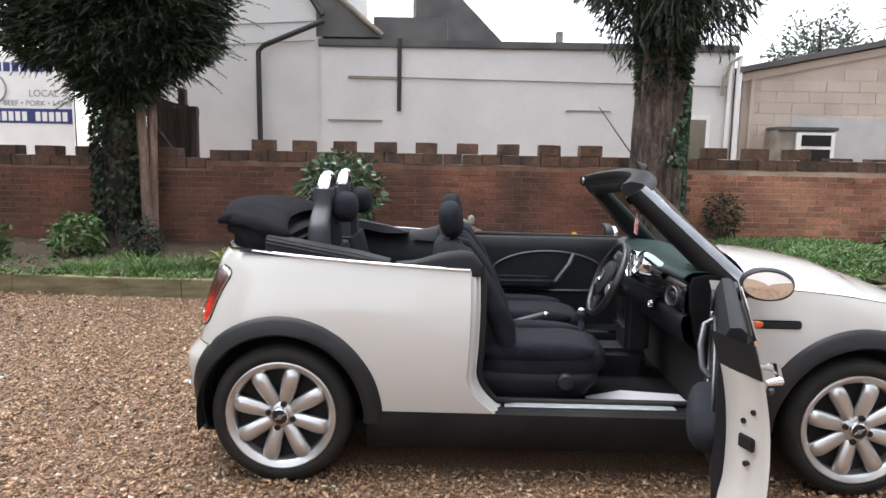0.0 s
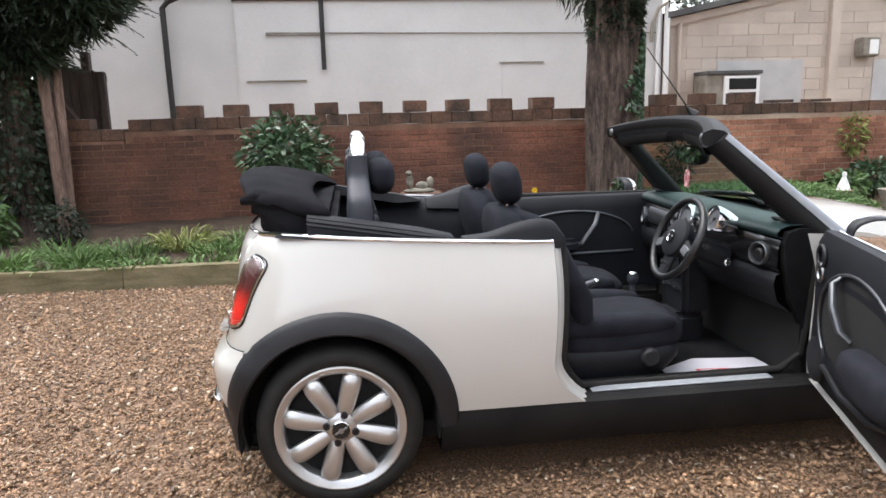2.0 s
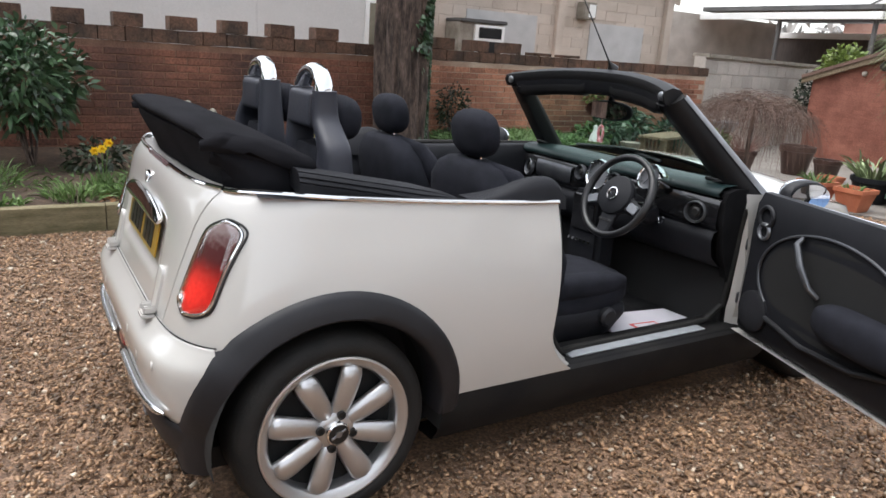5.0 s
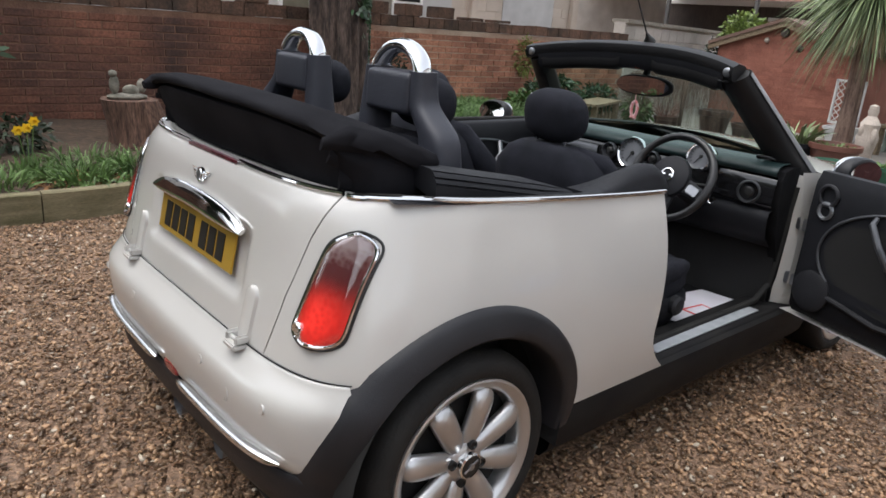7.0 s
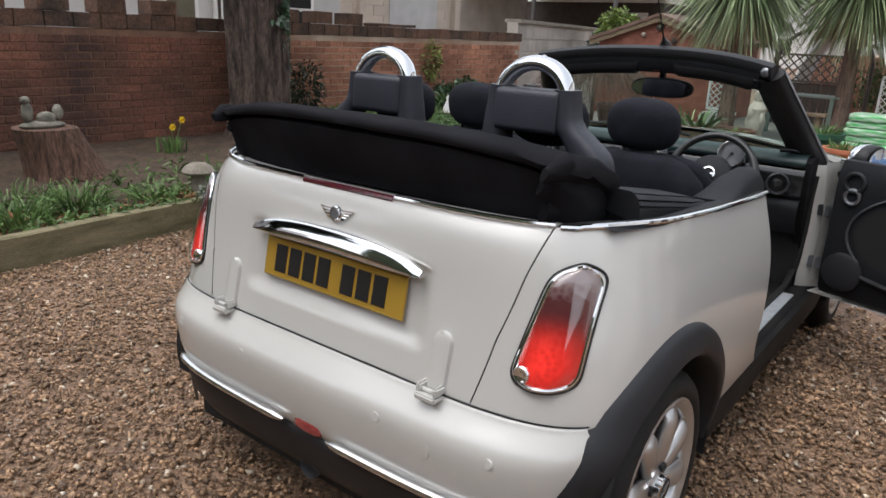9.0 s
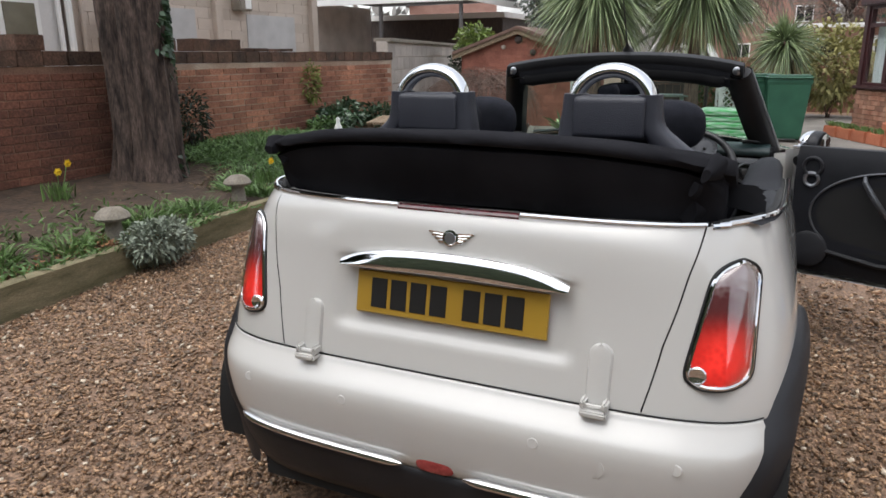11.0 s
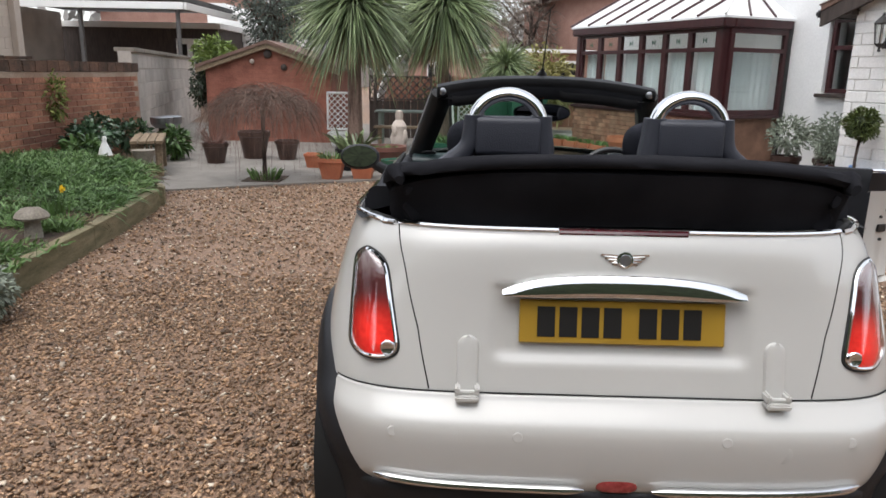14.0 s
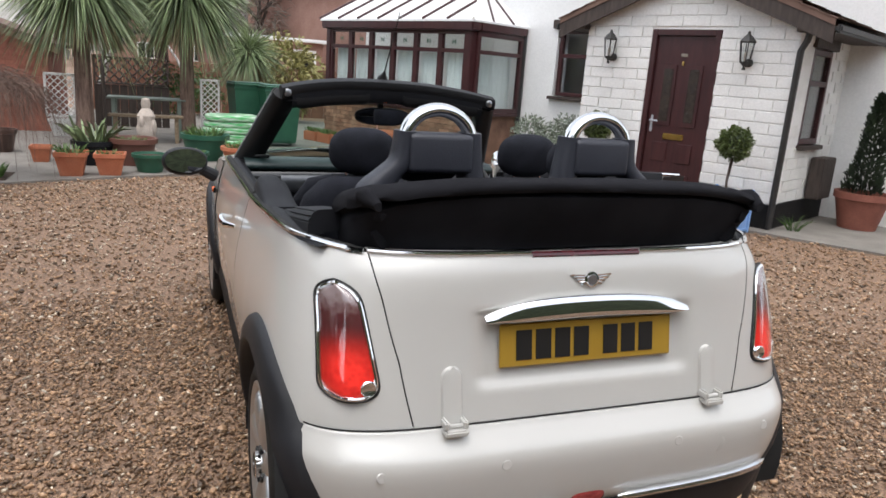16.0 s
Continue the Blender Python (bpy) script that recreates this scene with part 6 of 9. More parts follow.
sf = part("windscreen_frame", (lambda b: b)(boxed(1.99, 2.03, -0.60, 0.60, 0.87, 0.90, 0.01)), BLACK_PLASTIC, car, "gloss black windscreen surround")
GLOSS_BLACK = mat("gloss_black_trim", (0.011, 0.011, 0.012), None, 4, 0.18, coat=0.6)
SATIN_BLACK = mat("satin_black_trim", (0.008, 0.008, 0.009), (0.013, 0.013, 0.014), 6, 0.5, spec=0.25)
bm = bmesh.new()
rows_ = []
for i in range(33):
    u = i / 32 * 2 - 1
    ring = [(-0.075, -0.018), (-0.07, 0.006), (-0.03, 0.02), (0.02, 0.012), (0.05, -0.012), (0.055, -0.03), (0.03, -0.042), (-0.02, -0.05), (-0.06, -0.045)]
    rows_.append([header_at(u, dx, dz) for dx, dz in ring])
vs = grid(bm, rows_, closed_u=True)
cap(bm, vs[0]), cap(bm, vs[-1][::-1])
part("header_rail", bm, SATIN_BLACK, sf, "black header rail", smooth=50)
bm = bmesh.new()
rows_ = [[header_at(u * 0.9, dx, dz) for u in [i / 20 * 2 - 1 for i in range(21)]] for dx, dz in ((-0.066, -0.03), (-0.062, -0.075), (-0.045, -0.098), (0.0, -0.092), (0.02, -0.045))]
grid(bm, rows_)
part("header_lining", bm, INTERIOR, sf, smooth=50)
for s in (-1, 1):
    bm = bmesh.new()
    rows_ = [[header_at(s * lerp(0.16, 0.86, i / 14), dx, dz + 0.012 * (1 if i in (0, 14) else 0)) for i in range(15)] for dx, dz in ((-0.066, -0.06), (-0.068, -0.085), (-0.055, -0.108), (-0.02, -0.110), (0.015, -0.09))]
    grid(bm, rows_)
    part("sun_visor", bm, SATIN_BLACK, sf, smooth=60)
for s in (-1, 1):
    bm = bmesh.new()
    rows_ = []
    for i in range(15):
        t = i / 14
        c = header_at(s, 0, -0.02).lerp(base_at(s, 0, 0.0), t)
        w = lerp(0.040, 0.055, t)
        rows_.append([c + Vector(o) for o in ((-w * 1.05, -s * 0.02, -w * 0.85), (-w * 0.6, s * 0.018, -w * 0.4), (0.0, s * 0.03, 0.0), (w * 0.55, s * 0.022, w * 0.4), (w * 0.75, -s * 0.005, w * 0.55), (w * 0.5, -s * 0.075, w * 0.35), (0.0, -s * 0.088, -w * 0.05), (-w * 0.8, -s * 0.075, -w * 0.7))])
    vs = grid(bm, rows_, closed_u=True)
    cap(bm, vs[0]), cap(bm, vs[-1][::-1])
    part("a_pillar", bm, SATIN_BLACK, sf, "black windscreen pillar", smooth=60)
    # silver strip widened to imitate sky reflected along the pillar's edge
    bm = bmesh.new()
    rows_ = []
    for i in range(11):
        t = i / 10
        c = header_at(s, 0, -0.02).lerp(base_at(s, 0, 0.0), t)
        w = lerp(0.040, 0.055, t)
        rows_.append([c + Vector(o) for o in ((w * 0.16, s * 0.034, w * 0.10), (w * 0.42, s * 0.033, w * 0.32), (w * 0.66, s * 0.025, w * 0.49), (w * 0.82, s * 0.004, w * 0.61))])
    grid(bm, rows_)
    part("pillar_glint_strip", bm, DULL_STEEL, sf, "silver pillar strip, widened to stand for sky glint", smooth=60)
    p = header_at(s * 0.95, -0.068, -0.02)
    bm = bmesh.new()
    lathe(bm, [(0.018, 0), (0.018, 0.008), (0.012, 0.012), (0.001, 0.012)], 16, Matrix.Translation(p) @ pose(0, 0, 0, 0, -90, 0))
    part("roof_latch", bm, DULL_STEEL, sf)
bm = bmesh.new()
grid(bm, [[header_at(u * 0.97, 0.02, -0.03).lerp(base_at(u * 0.97), t) for u in [i / 24 * 2 - 1 for i in range(25)]] for t in [k / 8 for k in range(9)]])
ws = part("windscreen", bm, SCREEN_GLASS, car, "green-tinted windscreen", smooth=80)
ws.visible_shadow = False
bm = bmesh.new()
ball(bm, (1.70, -0.01, 1.19), 0.024, 0.150, 0.046, 28, 12, 0.8)
tube(bm, [(1.71, 0.0, 1.20), (1.725, 0.0, 1.30)], 0.016, 8)
im = part("interior_mirror", bm, INTERIOR, car, "black rear view mirror")
bm = bmesh.new()
rows_ = [[(1.6745, -0.01 + y * 0.138, 1.19 + z * 0.038 * math.sqrt(max(1 - abs(y) ** 3, 0.03))) for y in [i / 10 - 1 for i in range(21)]] for z in (-1, 0, 1)]
grid(bm, rows_)
part("mirror_glass", bm, MIRROR, im)
bm = bmesh.new()
tube(bm, [(1.69, 0.02, 1.16), (1.69, 0.02, 1.12)], 0.002, 5)
tube(bm, [(1.69, 0.02 + 0.016 * math.cos(a), 1.08 + 0.035 * math.sin(a)) for a in [2 * math.pi * i / 14 for i in range(15)]], 0.007, 6, ends=False)
tube(bm, [(1.69, 0.005, 1.04), (1.69, 0.035, 1.045)], 0.008, 6)
part("hanging_charm", bm, mat("red_white_charm", (0.6, 0.1, 0.12), (0.75, 0.6, 0.6), 60, 0.5), im)
part("map_light", boxed(1.63, 1.64, -0.016, 0.016, 1.264, 1.270, 0.002), AMBER, sf)
bm = bmesh.new()
lathe(bm, [(0.028, 0.0), (0.024, 0.012), (0.012, 0.03), (0.005, 0.05)], 14, Matrix.Translation((1.70, 0, 1.378)) @ pose(0, 0, 0, 0, -40, 0))
tube(bm, [(1.668, 0, 1.415), (1.46, 0, 1.69)], [0.004, 0.0022], 6)
part("aerial", bm, INK, car, "thin black roof aerial")

# dashboard
def dash_point(x, y, z):
    """The dashboard bows: its ends stand farther forward than its middle."""
    return (x + 0.06 + 0.04 * (abs(y) / 0.6) ** 2, y, z - 0.03 * abs(y) ** 3)


def dash_rows(keys, y_half=0.67, n=28):
    bm = bmesh.new()
    grid(bm, [[dash_point(x, y, z) for y in [i / n * 2 * y_half - y_half for i in range(n + 1)]] for x, z in keys])
    return bm


dash = part("dashboard", dash_rows([(2.0, 0.915), (1.86, 0.945), (1.74, 0.957), (1.665, 0.954), (1.635, 0.942), (1.622, 0.924), (1.63, 0.908), (1.66, 0.902)]), DASH_TOP, car, "dark dashboard with round dials", smooth=70)
part("fascia", dash_rows([(1.655, 0.908), (1.640, 0.896), (1.632, 0.85), (1.632, 0.79), (1.642, 0.768), (1.67, 0.764)]), GLOSS_BLACK, dash, "dark satin fascia", smooth=70)
part("lower_dash", dash_rows([(1.66, 0.766), (1.628, 0.758), (1.622, 0.72), (1.64, 0.65), (1.70, 0.60), (1.80, 0.585)]), INTERIOR, dash, smooth=70)
bm = bmesh.new()
grid(bm, [[dash_point(x, y, z) for y in [lerp(0.19, 0.50, i / 12) for i in range(13)]] for x, z in ((1.634, 0.885), (1.622, 0.878), (1.618, 0.845), (1.620, 0.805), (1.632, 0.795))])
part("trim_panel", bm, DARK_METAL, dash, "satin grey passenger trim panel", smooth=60)
for y, z, r in ((-0.575, 0.828, 0.047), (-0.118, 0.872, 0.038), (0.118, 0.872, 0.038), (0.575, 0.828, 0.047)):
    c_ = Vector(dash_point(1.622, y, z))
    m_ = Matrix.Translation(c_) @ Matrix.Rotation(math.copysign(0.28, -y) * min(1, abs(y) * 2), 4, "Z") @ pose(0, 0, 0, 0, -84, 0)
    bm = bmesh.new()
    lathe(bm, [(r * 0.80, -0.012), (r * 0.84, 0.006), (r * 0.92, 0.012), (r, 0.008), (r * 1.04, -0.008)], 32, m_, ends=False)
    part("air_vent", bm, DARK_METAL, dash, "round air vent")
    bm = bmesh.new()
    lathe(bm, [(r * 0.82, -0.014), (r * 0.45, -0.008), (r * 0.42, 0.002), (r * 0.30, 0.006), (0.001, 0.006)], 24, m_)
    part("vent_core", bm, INK, dash)
part("centre_console", boxed(1.63, 1.76, -0.115, 0.115, 0.42, 0.80, 0.025, 3), INTERIOR, dash)
part("console_stack", boxed(1.618, 1.65, -0.085, 0.085, 0.60, 0.79, 0.012, 3), GLOSS_BLACK, dash)
for k in range(6):
    bm = bmesh.new()
    tube(bm, [(1.635, -0.07 + 0.028 * k, 0.545), (1.610, -0.07 + 0.028 * k, 0.558)], [0.005, 0.008], 8)
    part("toggle_switch", bm, CHROME, dash)
for s in (-1, 1):
    bm = bmesh.new()
    tube(bm, [dash_point(1.70, s * 0.585 + 0.040 * math.cos(a), 0.0) for a in [2 * math.pi * i / 20 for i in range(21)]], 0.006, 6, ends=False)
    for i, v in enumerate(bm.verts):
        a = 2 * math.pi * (i // 6) / 20
        v.co += Vector((0.020 * math.sin(a), 0, 0.964 - 0.008 * math.sin(a)))
    part("top_vent", bm, INK, dash)
# dials: the large one amid the dash, the smaller one on the column
DIAL_FACE = mat("dial_face", (0.10, 0.105, 0.115), (0.17, 0.175, 0.19), 12, 0.4)
for y, x, z, r, tilt in ((-0.02, 1.668, 0.885, 0.070, -80), (-0.392, 1.615, 0.942, 0.056, -70)):
    m_ = Matrix.Translation((x, y, z)) @ pose(0, 0, 0, 0, tilt, 0)
    bm = bmesh.new()
    lathe(bm, [(r * 0.7, -0.10), (r * 1.02, -0.04), (r * 1.08, 0.0), (r * 1.02, 0.010), (r * 0.93, 0.004), (r * 0.91, -0.004)], 32, m_, ends=False)
    part("dial_pod", bm, CHROME, dash, "chrome ringed dial")
    bm = bmesh.new()
    lathe(bm, [(r * 0.93, -0.006), (0.001, -0.005)], 32, m_)
    part("dial", bm, DIAL_FACE, dash)
    bm = bmesh.new()
    for k in range(15):
        a = radians(-125 + 250 * k / 14)
        box(bm, -0.001, 0.001, -0.0012, 0.0012, 0, r * 0.16, m_ @ Matrix.Rotation(a, 4, "Z") @ Matrix.Translation((r * 0.70, 0, -0.003)) @ pose(0, 0, 0, 0, 90, 0))
    lathe(bm, [(r * 0.14, -0.004), (r * 0.10, 0.002), (0.001, 0.003)], 12, m_)
    box(bm, -0.001, 0.001, -0.0014, 0.0014, 0, r * 0.7, m_ @ Matrix.Rotation(radians(150), 4, "Z") @ Matrix.Translation((0, 0, -0.001)) @ pose(0, 0, 0, 0, 90, 0))
    part("dial_marks", bm, INK, dash)

# steering wheel
SW = Matrix.Translation((1.470, -0.358, 0.858)) @ pose(0, 0, 0, 0, -66, 0) @ pose(0, 0, 0, 0, 0, -90)
RIM_LEATHER = mat("smooth_black_leather", (0.010, 0.010, 0.011), (0.016, 0.016, 0.017), 20, 0.32, bump=0.1, bump_scale=300)
bm = bmesh.new()
angles = [2 * math.pi * i / 56 for i in range(57)]
tube(bm, [SW @ Vector((0.178 * math.cos(a), 0.178 * math.sin(a), 0)) for a in angles], [0.0155 + 0.003 * max(0, math.cos(2 * a)) ** 2 for a in angles], 12, ends=False)
steer = part("steering_wheel", bm, RIM_LEATHER, car, "black leather steering wheel with silver spoke switches")
bm = bmesh.new()
lathe(bm, [(0.05, -0.05), (0.080, -0.025), (0.090, 0.004), (0.085, 0.018), (0.065, 0.027), (0.001, 0.033)], 32, SW)
part("wheel_hub", bm, INTERIOR, steer)
bm = bmesh.new()
lathe(bm, [(0.024, 0.030), (0.029, 0.036), (0.024, 0.037)], 24, SW, ends=False)
for s in (-1, 1):
    box(bm, min(s * 0.008, s * 0.024), max(s * 0.008, s * 0.024), -0.004, 0.005, 0.033, 0.037, SW, 0.0012, 1)
part("hub_emblem", bm, CHROME, steer)
for a0 in (198, 342, 270):
    a = radians(a0)
    d = Vector((math.cos(a), math.sin(a), 0))
    n_ = Vector((-d.y, d.x, 0))
    wide = 1.0 if a0 != 270 else 1.25
    bm = bmesh.new()
    grid(bm, [[SW @ (d * r + n_ * w * wide * o + Vector((0, 0, zz))) for o, zz in ((-1, -0.012), (-1, 0.0), (-0.7, 0.008), (0.7, 0.008), (1, 0.0), (1, -0.012), (-1, -0.012))] for r, w in ((0.06, 0.038), (0.10, 0.032), (0.14, 0.028), (0.172, 0.026))])
    part("spoke", bm, INTERIOR, steer)
    if a0 == 270:   # slot and buttons of the lower spoke
        for k in (-1, 0, 1):
            part("spoke_button", boxed(-0.011, 0.011, -0.006, 0.006, 0.0085, 0.012, 0.002, 1, SW @ Matrix.Translation((k * 0.026, -0.115, 0))), INK, steer)
        continue
    bm = bmesh.new()
    grid(bm, [[SW @ (d * r + n_ * w * o + Vector((0, 0, zz))) for o, zz in ((-1, 0.006), (-0.8, 0.013), (0.8, 0.013), (1, 0.006))] for r, w in ((0.098, 0.014), (0.104, 0.021), (0.145, 0.021), (0.152, 0.014))])
    part("spoke_switch", bm, DULL_STEEL, steer, "silver spoke switch")
bm = bmesh.new()
tube(bm, [SW @ Vector((0, 0, -0.04)), SW @ Vector((0, 0, -0.24))], 0.05, 14)
part("steering_column", bm, INTERIOR, steer)
for s in (-1, 1):
    bm = bmesh.new()
    tube(bm, [SW @ Vector((s * 0.04, 0, -0.06)), SW @ Vector((s * 0.12, 0.008, -0.055)), SW @ Vector((s * 0.17, 0.01, -0.05))], [0.007, 0.007, 0.011], 8)
    part("column_stalk", bm, INK, steer)
bm = bmesh.new()
lathe(bm, [(0.018, 0.0), (0.018, 0.012), (0.012, 0.014), (0.010, 0.008), (0.001, 0.008)], 18, Matrix.Translation((1.66, -0.455, 0.762)) @ pose(0, 0, 0, 0, -90, 0))
part("ignition_lock", bm, CHROME, dash)
def sheet(corners, z0, z1):
    """A flat sheet with the given outline."""
    bm = bmesh.new()
    cap(bm, [bm.verts.new((x, y, z0)) for x, y in corners])
    r = bmesh.ops.extrude_face_region(bm, geom=bm.faces[:])
    bmesh.ops.translate(bm, vec=(0, 0, z1 - z0), verts=[v for v in r["geom"] if isinstance(v, bmesh.types.BMVert)])
    return bm


mat_ = solid("paper_floor_mat", sheet([(1.37, -0.46), (1.56, -0.36), (1.83, -0.40), (1.85, -0.645), (1.38, -0.625)], 0.3015, 0.306), PAPER, "white paper mat with a red stamp on the car floor", "paper mat", smooth=0)
part("stamp", sheet([(1.51, -0.49), (1.65, -0.505), (1.635, -0.60), (1.505, -0.585)], 0.3062, 0.307), RED_INK, mat_, "red printed stamp", 0)
part("stamp_panel", sheet([(1.523, -0.503), (1.638, -0.517), (1.625, -0.588), (1.518, -0.573)], 0.3072, 0.308), PAPER, mat_, "", 0)
# kick panels close the dashboard's ends
for s in (-1, 1):
    bm = bmesh.new()
    rows_ = [[(x, s * y, z) for x, z in ((1.87, 0.30), (1.86, 0.52), (1.80, 0.64), (1.765, 0.78), (1.755, 0.88), (1.77, 0.92), (1.82, 0.935), (1.93, 0.93), (1.94, 0.30))] for y in (0.655, 0.69)]
    vs = grid(bm, rows_)
    cap(bm, vs[0]), cap(bm, vs[1][::-1])
    part("kick_panel", bm, bpy.data.materials["black_carpet"], car, smooth=0)

# door mirrors
def door_mirror(parent, c, s, yaw, tilt=0):
    m_ = Matrix.Translation(c) @ Matrix.Rotation(radians(yaw), 4, "Z") @ Matrix.Rotation(radians(tilt), 4, "Y")
    bm = bmesh.new()
    ball(bm, (0.03, 0, 0), 0.062, 0.105, 0.068, 24, 14, 0.9)
    for v in bm.verts:
        if v.co.x < 0:
            v.co.x *= 0.15
    bmesh.ops.transform(bm, matrix=m_, verts=bm.verts)
    k = part("door_mirror", bm, BLACK_PLASTIC, parent, "oval black door mirror")
    bm = bmesh.new()
    ball(bm, (0.045, 0, 0.004), 0.06, 0.098, 0.064, 24, 14, 0.9)
    for v in bm.verts:
        v.co.x = max(v.co.x, 0.04)
    bmesh.ops.transform(bm, matrix=m_, verts=bm.verts)
    part("mirror_cap", bm, CHROME, k if parent is car else parent, "chrome mirror cap")
    bm = bmesh.new()
    lathe(bm, [(0.09, 0.0), (0.001, 0.002)], 28, m_ @ Matrix.Translation((-0.011, 0, 0)) @ pose(0, 0, 0, 0, -90, 0) @ Matrix.Diagonal((0.62, 1.03, 1, 1)))
    part("mirror_glass", bm, MIRROR, k if parent is car else parent)
    bm = bmesh.new()
    tube(bm, [m_ @ Vector((0.03, -s * 0.06, -0.03)), m_ @ Vector((0.06, -s * 0.14, -0.07))], [0.025, 0.032], 10)
    part("mirror_arm", bm, BLACK_PLASTIC, k if parent is car else parent)


door_mirror(car, Vector((1.70, 0.95, 0.94)), 1, 4, 9)

# driver's door, wide open about its front edge
HINGE = Vector((1.95, -0.775, 0))
OPEN = Matrix.Translation(HINGE) @ Matrix.Rotation(radians(71.2), 4, "Z") @ Matrix.Translation(-HINGE)
dd = new("driver_door")
dd.parent = car
dd.matrix_local = OPEN
dd["label"] = "white driver's door, standing wide open"
X0, X1 = 0.803, 1.945


def door_low(x):
    return 0.335 + (0.05 * ((0.98 - x) / 0.18) ** 2 if x < 0.98 else 0)


bm = bmesh.new()
rows_ = []
for k in range(17):
    t = k / 16
    row = []
    for i in range(15):
        x = lerp(X0, X1, i / 14)
        z = lerp(door_low(x), 0.925, t)
        row.append((x, -half(z), z))
    rows_.append(row)
vs = grid(bm, rows_)
part("door_skin", bm, PAINT, dd, smooth=50)
bm = bmesh.new()   # pressed steel edge all round
rear = [(door_low(X0) + (0.925 - door_low(X0)) * k / 16) for k in range(17)]
lowrear = [lerp(door_low(X0), 0.838, k / 12) for k in range(13)]
grid(bm, [[(X0 + d * (1 - 0.25 * max(0, (0.5 - z) / 0.2)), -half(z) + o, z) for z in lowrear] for o, d in ((0.0, 0.0), (0.008, 0.006), (0.014, 0.022), (0.045, 0.062), (0.052, 0.064), (0.08, 0.105), (0.1, 0.14), (0.112, 0.166))])
grid(bm, [[(lerp(X0, X1, i / 14), -half(0.335) + o, door_low(lerp(X0, X1, i / 14))) for i in range(15)] for o in (0.0, 0.05, 0.10)])
grid(bm, [[(X1, -half(z) + o, z) for z in rear] for o in (0.0, 0.05, 0.11)])
part("door_edge", bm, PAINT, dd, smooth=50)
bm = bmesh.new()
grid(bm, [[(X0 + d, -half(z) + o, z) for z in [lerp(0.839, 0.935, k / 8) for k in range(9)]] for o, d in ((0.003, 0.0), (0.02, 0.022), (0.05, 0.062), (0.08, 0.105), (0.1, 0.14), (0.112, 0.166))])
part("edge_cover", bm, BLACK_PLASTIC, dd, "black plastic cover on the door edge", smooth=60)
bm = bmesh.new()
box(bm, -0.006, 0.006, -0.03, 0.03, -0.02, 0.02, Matrix.Translation((X0 + 0.064, -0.745, 0.64)) @ pose(0, 0, 0, 0, 0, -52), 0.004)
part("door_latch", bm, INK, dd, "black door latch")
for z, o in ((0.58, 0.0), (0.70, -0.012), (0.735, 0.01), (0.81, 0.04)):
    bm = bmesh.new()
    c_ = Vector((X0 + 0.062 - o * 1.2, -0.748 - o, z))
    tube(bm, [c_ + Vector((-0.005, 0.004, 0)), c_ + Vector((0.01, -0.008, 0))], 0.0085, 8)
    part("bolt", bm, INK, dd)
part("hinge_arm", boxed(1.92, 1.98, -0.74, -0.70, 0.68, 0.73, 0.004), DULL_STEEL, dd)
part("hinge_arm", boxed(1.92, 1.98, -0.74, -0.70, 0.44, 0.49, 0.004), DULL_STEEL, dd)
bm = bmesh.new()
rows_ = []
for i in range(17):
    x = lerp(X0 + 0.155, X1 - 0.05, i / 16)
    zl = door_low(x) + 0.015
    rows_.append([(x, y, z) for y, z in ((-0.735, 0.93), (-0.715, 0.948), (-0.685, 0.945), (-0.665, 0.90), (-0.66, 0.80), (-0.665, 0.65), (-0.66, 0.5), (-0.668, zl + 0.03), (-0.69, zl))])
vs = grid(bm, rows_)
for col in (0, 16):
    cap(bm, vs[col] if col else vs[col][::-1])
card = part("door_card", bm, INTERIOR, dd, "dark door card with silver arc", smooth=60)
bm = bmesh.new()
pts = [(1.44 + 0.37 * math.cos(a), -0.656, 0.65 + 0.21 * math.sin(a)) for a in [radians(lerp(-35, 200, i / 48)) for i in range(49)]]
tube(bm, pts, 0.0055, 8)
part("card_arc", bm, DARK_METAL, dd)
bm = bmesh.new()
rows_ = [[(1.44 + 0.345 * r * math.cos(a), -0.661 + 0.003 * (1 - r), 0.65 + 0.185 * r * math.sin(a)) for a in [2 * math.pi * i / 36 for i in range(37)]] for r in (1.0, 0.02)]
grid(bm, rows_)
part("card_inset", bm, DARK, dd)
bm = bmesh.new()
tube(bm, [(1.60, -0.655, 0.83), (1.59, -0.625, 0.81), (1.54, -0.615, 0.74), (1.49, -0.625, 0.67), (1.47, -0.655, 0.64)], [0.009, 0.012, 0.013, 0.012, 0.009], 10)
part("grab_handle", bm, DARK_METAL, dd, "satin grab handle")
bm = bmesh.new()
ball(bm, (1.22, -0.655, 0.585), 0.235, 0.075, 0.075, 24, 14, 0.7)
part("armrest", bm, SEAT_CLOTH, dd, smooth=70)
bm = bmesh.new()
tube(bm, [(1.08, -0.655, 0.50), (1.25, -0.648, 0.455), (1.5, -0.648, 0.44), (1.72, -0.655, 0.47)], 0.011, 8)
part("pocket_rim", bm, BLACK_PLASTIC, dd)
bm = bmesh.new()
lathe(bm, [(0.085, 0.0), (0.085, 0.012), (0.07, 0.02), (0.001, 0.016)], 28, Matrix.Translation((1.80, -0.662, 0.47)) @ pose(0, 0, 0, -90, 0, 0))
part("speaker", bm, BLACK_PLASTIC, dd, "round black speaker")
